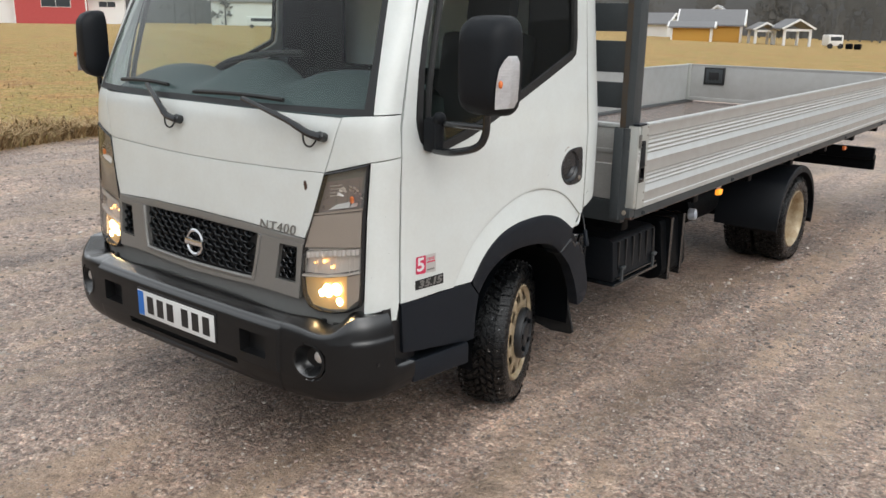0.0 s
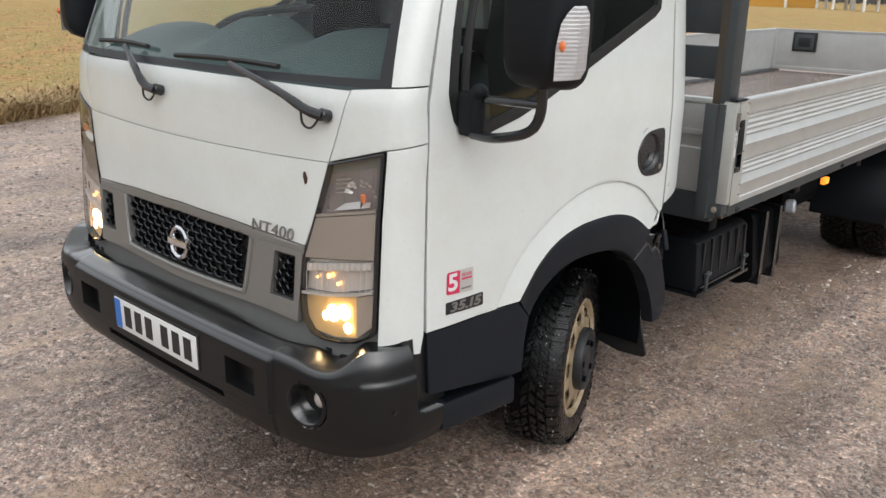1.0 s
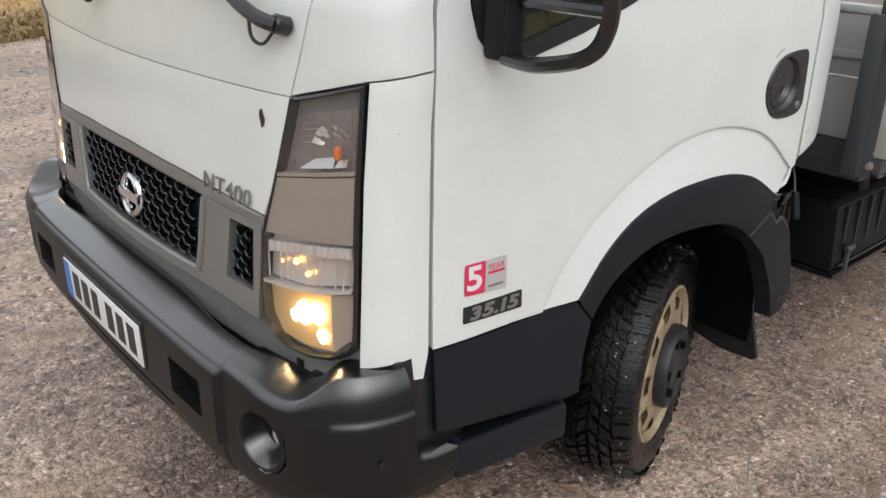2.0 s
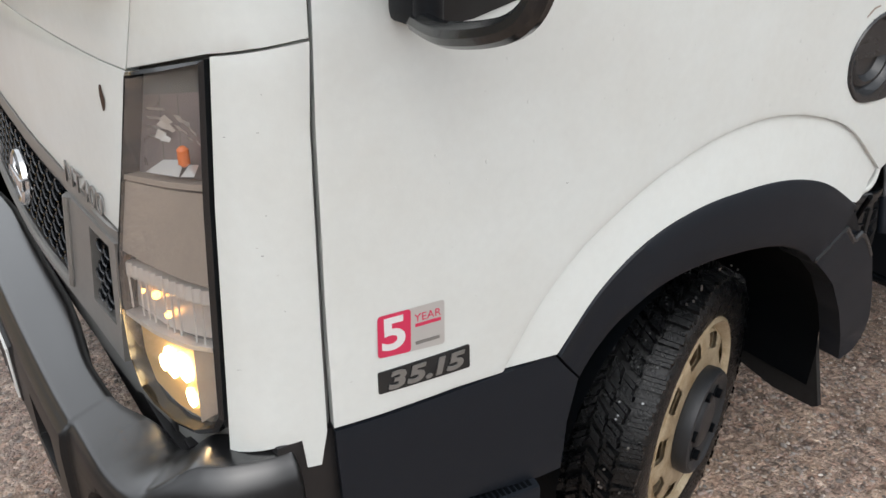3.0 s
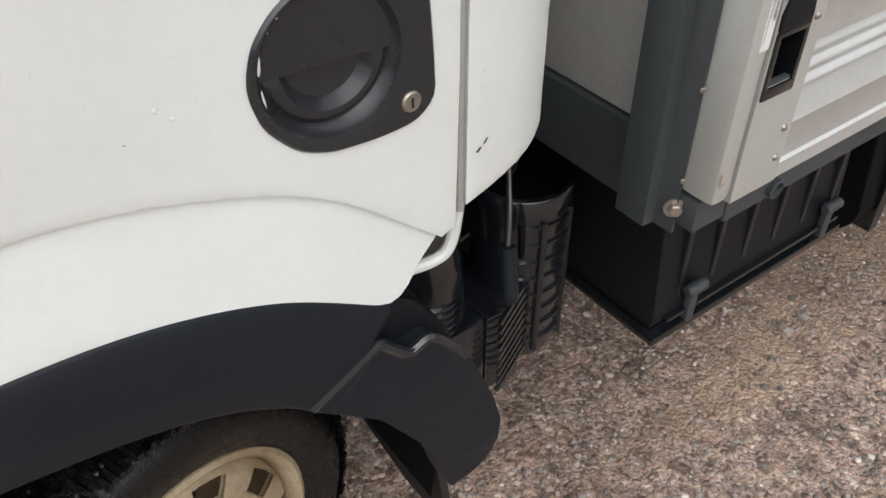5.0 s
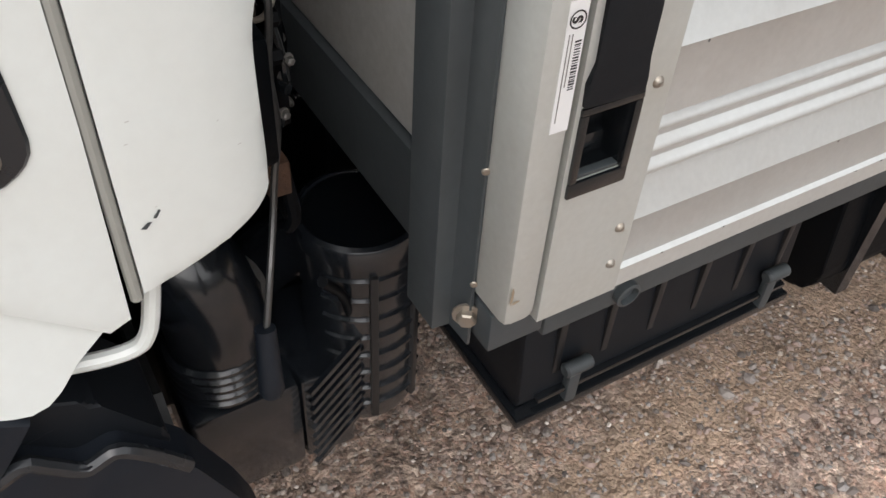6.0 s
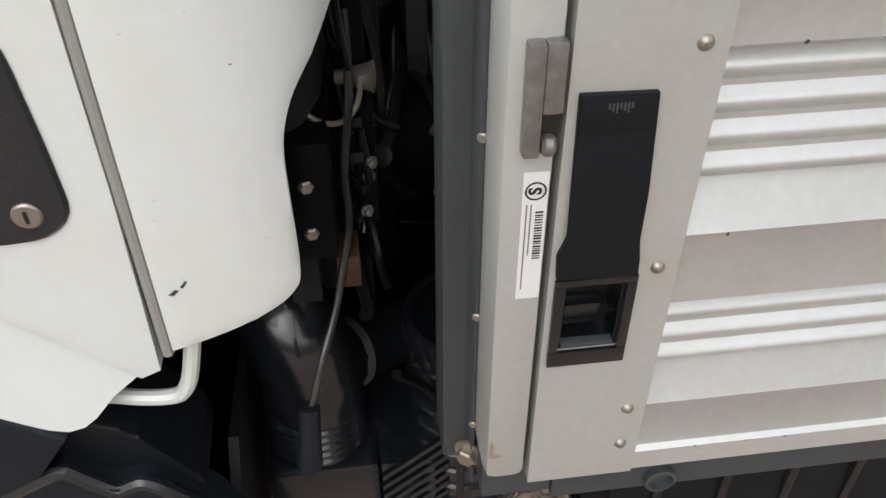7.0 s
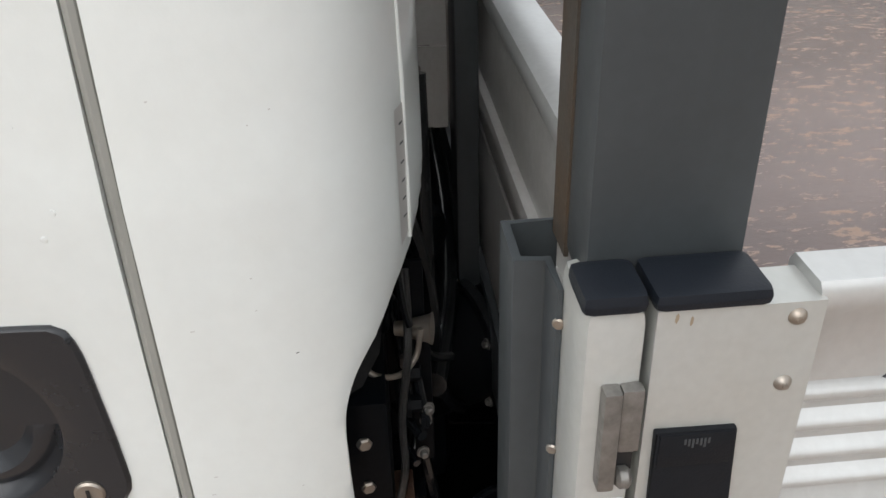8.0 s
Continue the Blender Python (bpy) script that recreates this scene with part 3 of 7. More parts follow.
# ---- dry grass ----
def build_grass():
    rng = np.random.default_rng(8)
    m = bpy.data.materials.new("dry_grass_blades")
    m.use_nodes = True
    n, l = m.node_tree.nodes, m.node_tree.links
    g = n.new("ShaderNodeNewGeometry")
    r = n.new("ShaderNodeValToRGB")
    stops = [(0.0, (0.20, 0.125, 0.055)), (0.45, (0.37, 0.245, 0.115)), (0.8, (0.52, 0.39, 0.22)), (1.0, (0.31, 0.26, 0.10))]
    while len(r.color_ramp.elements) < len(stops):
        r.color_ramp.elements.new(0.5)
    for e, (p, c) in zip(r.color_ramp.elements, stops):
        e.position, e.color = p, (*c, 1)
    l.new(g.outputs["Random Per Island"], r.inputs["Fac"])
    l.new(r.outputs[0], n["Principled BSDF"].inputs["Base Color"])
    n["Principled BSDF"].inputs["Roughness"].default_value = 0.85

    def blades(name, label, num, place, h0, h1):
        verts, faces = [], []
        for k in range(num):
            x, y = place()
            h = rng.uniform(h0, h1) * (0.7 + 0.6 * noise.noise((x * 0.8, y * 0.8, 4)))
            a, lean = rng.uniform(0, 6.28), rng.uniform(0.5, 1.9) * h
            w = rng.uniform(0.006, 0.014) * (1 + h)
            dx, dy = math.cos(a), math.sin(a)
            px, py = -dy * w, dx * w
            z = ground_z(x, y) - 0.01
            base = len(verts)
            verts.extend([(x - px, y - py, z), (x + px, y + py, z), (x + dx * lean * .35 + px * .7, y + dy * lean * .35 + py * .7, z + h * .6), (x + dx * lean * .35 - px * .7, y + dy * lean * .35 - py * .7, z + h * .6), (x + dx * lean, y + dy * lean, z + h * .85)])
            faces.extend([(base, base + 1, base + 2, base + 3), (base + 3, base + 2, base + 4)])
        me = bpy.data.meshes.new(name)
        me.from_pydata(verts, [], faces)
        me.materials.append(m)
        tagged(new(name, me), label, "grass", kind="stuff")

    def edge():
        y = rng.uniform(-4, 22)
        return verge_x(y) - abs(rng.normal(0, 0.55)) - 0.05, y

    def inner():
        y = rng.uniform(-2, 40)
        d = rng.random() ** 2 * 34
        return verge_x(y) - 0.6 - d, y
    blades("verge_grass", "matted dry yellow grass along the edge of the gravel", 26000, edge, 0.14, 0.42)
    blades("field_grass", "short dry yellow meadow grass", 36000, inner, 0.03, 0.10)


build_grass()


# ---- the truck: its front points towards -y, its left side faces +x ----
truck = thing("flatbed_truck", "white cab-over flatbed truck with aluminium drop sides on wet gravel", "truck")

LAMP = [(.600, .735), (.606, .845), (.655, 1.0), (.694, 1.133), (.876, 1.180), (.872, 1.0), (.875, .69), (.862, .664), (.815, .638), (.758, .625), (.690, .622), (.645, .632), (.612, .672)]


def build_front():
    # lower and upper bonnet panels
    low = [(-.612, .887), (-.3, .903), (0, .908), (.3, .903), (.612, .887)]
    seam_low = [(.693, 1.134), (.45, 1.128), (.2, 1.124), (0, 1.123), (-.2, 1.124), (-.45, 1.128), (-.693, 1.134)]
    part("bonnet_panel", patch(low + [(.66, 1.0)] + seam_low + [(-.66, 1.0)], 0.03, 0.0, 0.02, lip=0.0015), WHITE, truck)
    seam_up = [(-.694, 1.1362), (-.45, 1.1302), (-.2, 1.1262), (0, 1.1252), (.2, 1.1262), (.45, 1.1302), (.694, 1.1362)]
    top = [(.762, 1.332), (.4, 1.335), (0, 1.337), (-.4, 1.335), (-.762, 1.332)]
    part("cowl_panel", patch(seam_up + top, 0.03, 0.0, 0.02, lip=0.0015), WHITE, truck)
    for s in (1, -1):
        f = (lambda o: o) if s > 0 else flip
        part("upper_corner_panel", patch(f([(.699, 1.139), (.880, 1.187), (1.001, 1.203), (1.000, 1.26), (.994, 1.347), (.86, 1.343), (.766, 1.335)]), 0.02, 0.0, 0.02, lip=0.0015), WHITE, truck)
        part("lower_corner_panel", patch(f([(.882, .642), (.985, .655), (.992, .606), (1.012, .604), (1.020, .66), (1.012, .83), (1.001, 1.1), (1.002, 1.199), (.884, 1.184), (.879, 1.0)]), 0.02, 0.0, 0.02, lip=0.0015), WHITE, truck)
        part("windscreen_pillar", patch(f([(.885, 1.349), (.994, 1.351), (.985, 1.45), (.965, 1.6), (.94, 1.75), (.90, 1.9), (.86, 2.03), (.78, 2.03), (.80, 1.9), (.835, 1.75), (.862, 1.55)]), 0.03, 0.0, 0.03, lip=0.0015), WHITE, truck)
    # dark seams behind the panels
    part("front_inner_panel", patch([(-1.03, .56), (1.03, .56), (1.02, 1.34), (-1.02, 1.34)], 0.05, -0.024, 0), material("seam_grey", (.17, .17, .165), .7, scale=10, amount=.2), truck)
    # windscreen with its black band
    glass_edge = rounded([(-.80, 1.365), (.80, 1.365), (.868, 1.40), (.83, 1.75), (.77, 1.95), (-.77, 1.95), (-.83, 1.75), (-.868, 1.40)], .04)
    ws = part("windscreen", patch(glass_edge, 0.06, -0.006, 0), SCREEN, truck, "large clear windscreen")
    ws.visible_shadow = False
    band = bmesh.new()
    ring_out = [(-.885, 1.343), (-.4, 1.339), (0, 1.341), (.4, 1.339), (.885, 1.343), (.868, 1.55), (.842, 1.75), (.80, 1.9), (.785, 1.97), (-.785, 1.97), (-.80, 1.9), (-.842, 1.75), (-.868, 1.55)]
    ring_in = [(-.845, 1.366), (-.4, 1.360), (0, 1.362), (.4, 1.360), (.845, 1.366), (.835, 1.55), (.81, 1.75), (.772, 1.9), (.755, 1.94), (-.755, 1.94), (-.772, 1.9), (-.81, 1.75), (-.835, 1.55)]
    for i in range(len(ring_out)):
        j = (i + 1) % len(ring_out)
        for k in range(10):
            ta, tb = k / 10, (k + 1) / 10
            mixp = lambda p, q, t: (p[0] + (q[0] - p[0]) * t, p[1] + (q[1] - p[1]) * t)
            vs = [band.verts.new(skin(*mixp(ring_out[i], ring_out[j], ta), -.002)), band.verts.new(skin(*mixp(ring_out[i], ring_out[j], tb), -.002)), band.verts.new(skin(*mixp(ring_in[i], ring_in[j], tb), -.003)), band.verts.new(skin(*mixp(ring_in[i], ring_in[j], ta), -.003))]
            band.faces.new(vs)
    bmesh.ops.remove_doubles(band, verts=band.verts, dist=0.0005)
    part("windscreen_seal", band, INK, truck)
    # roof, rear wall
    roof = bmesh.new()
    rows = []
    for k in range(7):
        t = k / 6
        rows.append([roof.verts.new(Vector((x * (0.80 - 0.10 * t ** 2) , 0.56 + (1.60 - 0.56) * (j / 10), 1.985 + 0.13 * (1 - (abs(x) ** 3)) * (1 - (2 * j / 10 - 1) ** 6 * 0.6)))) for j, x in ((jj, -1 + 2 * t) for jj in range(11))])
    for a, b in zip(rows, rows[1:]):
        for j in range(10):
            roof.faces.new((a[j], a[j + 1], b[j + 1], b[j]))
    part("roof", roof, WHITE, truck)
    part("roof_front", patch([(-.80, 1.965), (.80, 1.965), (.78, 2.04), (-.78, 2.04)], 0.05, 0.0, 0.02), WHITE, truck)
    for s in (1, -1):
        f = (lambda o: o) if s > 0 else flip
        part("roof_side", patch(f([(.90, 1.90), (2.22, 1.90), (2.22, 2.04), (.87, 2.04)]), 0.05, 0.001, 0.02), WHITE, truck)
    # chipped paint with rust
    chip = patch(rounded([(.603, 1.097), (.612, 1.101), (.617, 1.088), (.622, 1.082), (.618, 1.066), (.61, 1.062), (.606, 1.075), (.602, 1.083)], .004, 2), 0.01, 0.0008, 0)
    part("rust_chip", chip, RUST, truck, "chipped paint showing dark rust")
    # model lettering
    p, q = skin(.475, .907, .0035), skin(.505, .907, .0035)
    d = (q - p).normalized()
    nrm = (p - skin(.475, .907, -.01)).normalized()
    rot = Matrix((d, nrm.cross(d), nrm)).transposed().to_4x4()
    words("NT400", 0.052, Matrix.Translation(p) @ rot, BADGECHROME, truck, "model_badge", 0.0012, 0.12, 1.08, 1.22, 0.0)


build_front()


def build_grille():
    # the frame as four bars round the mesh and the two side vents
    g = part("grille", patch([(-.615, .884), (-.3, .9), (0, .905), (.3, .9), (.615, .884), (.612, .862), (.36, .868), (0, .876), (-.36, .868), (-.612, .862)], 0.03, 0.004, 0.03, lip=0.003), SILVER, truck, "silver grille surround with black honeycomb mesh")
    part("backing", patch([(-.61, .655), (.61, .655), (.61, .875), (-.61, .875)], 0.05, -0.015, 0), INK, g)
    flush = lambda name, outline: part(name, patch(outline, 0.02, 0.006, 0.02), SILVER, g)
    flush("lower_bar", [(-.345, .661), (0, .651), (.345, .661), (.349, .690), (0, .682), (-.349, .690)])
    for s in (1, -1):
        f = (lambda o: o) if s > 0 else flip
        flush("upright", f([(.345, .661), (.458, .661), (.474, .712), (.496, .866), (.376, .868), (.349, .690)]))
        flush("vent_lower_bar", f([(.458, .661), (.598, .655), (.600, .712), (.474, .712)]))
        flush("vent_side_bar", f([(.580, .712), (.600, .712), (.610, .864), (.584, .866)]))
        flush("vent_top_bar", f([(.4935, .850), (.5825, .850), (.584, .866), (.496, .866)]))
    rim = [(-.388, .866), (-.372, .77), (-.356, .700), (-.335, .689), (-.18, .685), (0, .683), (.18, .685), (.335, .689), (.356, .700), (.372, .77), (.388, .866)]
    part("mesh_rim", tube(bmesh.new(), [skin(u, z, .006) for u, z in rim], .0085, 8, 4), SILVER, g, "raised silver rim round the mesh")
    # honeycomb
    def cells(u0, u1, z0, z1, inside, w=0.052, h=0.030):
        bm = bmesh.new()
        rows = int((z1 - z0) / (h * 0.78)) + 2
        for j in range(rows):
            zc = z0 + j * h * 0.80
            for i in range(int((u1 - u0) / w) + 2):
                uc = u0 + (i + (0.5 if j % 2 else 0)) * w
                pts = [(uc - w * .5, zc), (uc - w * .25, zc + h * .40), (uc + w * .25, zc + h * .40), (uc + w * .5, zc), (uc + w * .25, zc - h * .40), (uc - w * .25, zc - h * .40)]
                if not all(inside(u, z) for u, z in pts):
                    continue
                k = 0.86
                for a in range(6):
                    b = (a + 1) % 6
                    o = [pts[a], pts[b]]
                    inn = [(uc + (p[0] - uc) * k, zc + (p[1] - zc) * k) for p in o]
                    va, vb = bm.verts.new(skin(*o[0], 0.004)), bm.verts.new(skin(*o[1], 0.004))
                    vc, vd = bm.verts.new(skin(*inn[1], 0.002)), bm.verts.new(skin(*inn[0], 0.002))
                    ve, vf = bm.verts.new(skin(*inn[1], -0.014)), bm.verts.new(skin(*inn[0], -0.014))
                    bm.faces.new((va, vb, vc, vd))
                    bm.faces.new((vd, vc, ve, vf))
        bmesh.ops.remove_doubles(bm, verts=bm.verts, dist=0.0004)
        return bm
    part("mesh", cells(-.38, .38, .692, .872, lambda u, z: .684 < z < .876 and abs(u) < .345 + (z - .69) * .16), GLOSSBLACK, g, "black honeycomb mesh")
    for s in (1, -1):
        part("vent_mesh", cells(s * .53 - .07, s * .53 + .07, .715, .86, lambda u, z: .712 < z < .848 and .478 + (z - .712) * .2 < abs(u) < .582, .034, .024), GLOSSBLACK, g)
    # round emblem, plain
    m = axis(skin(0, .772, 0.002), (0, -1, 0.08))
    bm = bmesh.new()
    lathe(bm, [(.040, .0), (.043, .010), (.050, .014), (.057, .010), (.059, .0)], m, 40)
    part("emblem", bm, CHROME, g, "plain round chrome emblem")
    bm = bmesh.new()
    box(bm, (-.058, -.012, .006), (.058, .012, .017), .003, m)
    part("emblem_bar", bm, CHROME, g)


build_grille()


def build_lamps():
    for s in (1, -1):
        f = (lambda o: o) if s > 0 else flip
        lamp = part("headlamp", patch(f([(.612, .66), (.606, .845), (.655, 1.0), (.69, 1.12), (.868, 1.165), (.864, 1.0), (.866, .69), (.815, .642), (.66, .628)]), 0.04, -0.03, 0), TAUPE, truck, "lit tall headlamp behind clear lens")
        sub = lambda name, o, off, thick, mat, label="", res=0.02: part(name, patch(f(o), res, off, thick), mat, lamp, label)
        # black surround
        rim = bmesh.new()
        out = LAMP
        cx, cz = .745, .90
        n = len(out)
        for i in range(n):
            a, b = out[i], out[(i + 1) % n]
            for k in range(5):
                q = []
                for t in (k / 5, (k + 1) / 5):
                    p = (a[0] + (b[0] - a[0]) * t, a[1] + (b[1] - a[1]) * t)
                    dx, dz = cx - p[0], (cz - p[1]) * .35
                    L = math.hypot(dx, dz)
                    w = .005 + .004 * max(0, dx * -1 / L)
                    q.append((p, (p[0] + dx / L * w, p[1] + dz / L * w)))
                g = lambda p, o: rim.verts.new(skin(s * p[0], p[1], o))
                (p0, i0), (p1, i1) = q
                v = [g(p0, 0.0), g(p1, 0.0), g(i1, .003), g(i0, .003), g(i0, -.03), g(i1, -.03), g(p0, -.05), g(p1, -.05)]
                rim.faces.new((v[0], v[1], v[2], v[3]))
                rim.faces.new((v[3], v[2], v[5], v[4]))
                rim.faces.new((v[0], v[1], v[7], v[6]))
        bmesh.ops.remove_doubles(rim, verts=rim.verts, dist=0.0004)
        part("surround", rim, GLOSSBLACK, lamp)
        # clear lens; its lower third is fluted
        flute = lambda u, z: 0.0016 * math.sin(abs(u) * 2 * math.pi / .021) * (1 if .745 + .22 * (abs(u) - .6) < z < .835 + .17 * (abs(u) - .6) else 0)
        inner = [(.609, .735), (.614, .845), (.662, 1.0), (.699, 1.126), (.864, 1.168), (.860, 1.0), (.863, .70), (.852, .674), (.812, .648), (.757, .635), (.692, .632), (.650, .642), (.62, .678)]
        lens = part("lens", patch(f(inner), 0.0105, 0.002, 0, push=flute), CLEAR, lamp, "clear lens with vertical flutes")
        lens.visible_shadow = False
        # upper indicator: bright faceted bowl
        rnd = random.Random(4)
        sub("indicator_bowl", [(.655, .985), (.690, 1.10), (.845, 1.135), (.842, 1.018)], -.024, .01, BOWL)
        bm = bmesh.new()
        on_bowl = lambda u, z, o: bm.verts.new(skin(s * u, z, o))
        # fan of small mirrors over the bulb, a bright foot and faint steps beside it
        for ring, (r0, r1) in enumerate(((.030, .040), (.042, .054))):
            for k in range(9):
                if rnd.random() < .25:
                    continue
                a0, a1 = radians(5 + k * 19), radians(5 + k * 19 + rnd.uniform(8, 15))
                bm.faces.new([on_bowl(.800 + r * math.cos(a), 1.052 + r * math.sin(a) * .9, o) for r, a, o in ((r0, a0, -.018), (r0, a1, -.014 - .003 * rnd.random()), (r1, a1, -.008), (r1, a0, -.010 - .004 * rnd.random()))])
        bm.faces.new([on_bowl(*p) for p in ((.715, 1.004, -.006), (.805, 1.022, -.006), (.798, 1.040, -.020), (.742, 1.026, -.020))])
        bm.faces.new([on_bowl(*p) for p in ((.806, 1.022, -.008), (.835, 1.029, -.008), (.832, 1.042, -.018), (.808, 1.036, -.020))])
        for z in (1.050, 1.062, 1.074, 1.086):
            bm.faces.new([on_bowl(*p) for p in ((.712, z, -.018), (.764, z + .010, -.018), (.764, z + .014, -.015), (.712, z + .004, -.015))])
        part("indicator_facets", bm, REFLECT, lamp)
        bm = bmesh.new()
        drum(bm, .0075, -.013, .013, axis(skin(s * .812, 1.05, -.010), (0, 0, 1)), 12, .004)
        part("indicator_bulb", bm, AMBER, lamp, "orange bulb")
        sub("indicator_floor", [(.648, .975), (.858, 1.018), (.858, 1.026), (.650, .983)], -.002, .07, TAUPE)
        # plain middle plate
        sub("middle_plate", [(.612, .852), (.645, .972), (.857, 1.014), (.857, .885)], -.004, .02, TAUPE, "plain taupe plate")
        # fluted strip across the lens
        bm = bmesh.new()
        cols = []
        for k in range(97):
            t = k / 96
            u = .617 + (.852 - .617) * t
            zt = .838 + .042 * t
            o = .006 * abs(math.sin(math.pi * t * 12)) - .008
            cols.append([bm.verts.new(skin(s * u, z, oo)) for z, oo in ((zt, -.016), (zt - .002, o), (zt - .022, o), (zt - .026, o - .003))])
        for a, b in zip(cols, cols[1:]):
            for k in range(3):
                bm.faces.new((a[k], a[k + 1], b[k + 1], b[k]))
        part("fluted_strip", bm, REFLECT, lamp, "clear strip of upright flutes", 25)
        for k in range(13):
            u = .617 + .235 * k / 12
            zt = .812 + .042 * k / 12
            if k % 4 == 1:
                continue
            part("flute", tube(bmesh.new(), [skin(s * u, zt, -.008), skin(s * u, zt - .03, -.009), skin(s * u, max(zt - .062, .757 + .16 * max(0, u - .64)), -.010)], .0016, 5, 2), REFLECT, lamp)
        # dipped beam bowl under the dividing shelf
        sub("shelf", [(.604, .742), (.70, .752), (.80, .772), (.858, .79), (.858, .797), (.80, .779), (.70, .759), (.604, .749)], -.002, .06, REFLECT)
        sub("main_bowl", [(.612, .757), (.62, .845), (.85, .88), (.85, .80), (.72, .765)], -.020, .01, REFLECT)
        sub("dipped_bowl", [(.606, .735), (.72, .75), (.80, .768), (.80, .645), (.72, .632), (.65, .636), (.614, .67)], -.022, .01, GLOWGOLD)
        sub("side_bowl", [(.802, .768), (.858, .786), (.856, .69), (.81, .65)], -.010, .02, TAUPE)
        for u, z, r in ((.70, .812, .007), (.735, .795, .006), (.655, .80, .004)):
            bm = bmesh.new()
            bmesh.ops.create_icosphere(bm, subdivisions=2, radius=r, matrix=Matrix.Translation(skin(s * u, z, -.012)))
            part("side_lamp_bulb", bm, BULB_DIM, lamp)
        bm = bmesh.new()
        for u, z, r in ((.712, .702, .026), (.752, .712, .024), (.768, .668, .016), (.685, .688, .014)):
            bmesh.ops.create_icosphere(bm, subdivisions=2, radius=r, matrix=Matrix.Translation(skin(s * u, z, -.020)) @ Matrix.Diagonal((1, .3, 1, 1)))
        part("dipped_bulb", bm, BULB, lamp, "glowing warm dipped beam")


build_lamps()

# ---- bumper ----
BUMP = [(0, .012), (.3, .014), (.55, .020), (.74, .036), (.85, .070), (.925, .135), (.957, .215), (.963, .30), (.963, .372)]
BS = [0.0]
for (xa, ya), (xb, yb) in zip(BUMP, BUMP[1:]):
    BS.append(BS[-1] + math.hypot(xb - xa, yb - ya))


def bumper_plan(s):
    a = abs(s)
    i = 0
    while i < len(BS) - 2 and BS[i + 1] <= a:
        i += 1
    p = [Vector(BUMP[min(max(k, 0), len(BUMP) - 1)]) for k in (i - 1, i, i + 1, i + 2)]
    t = (a - BS[i]) / (BS[i + 1] - BS[i])
    q = 0.5 * (2 * p[1] + (p[2] - p[0]) * t + (2 * p[0] - 5 * p[1] + 4 * p[2] - p[3]) * t * t + (3 * p[1] - p[0] - 3 * p[2] + p[3]) * t ** 3)
    return q


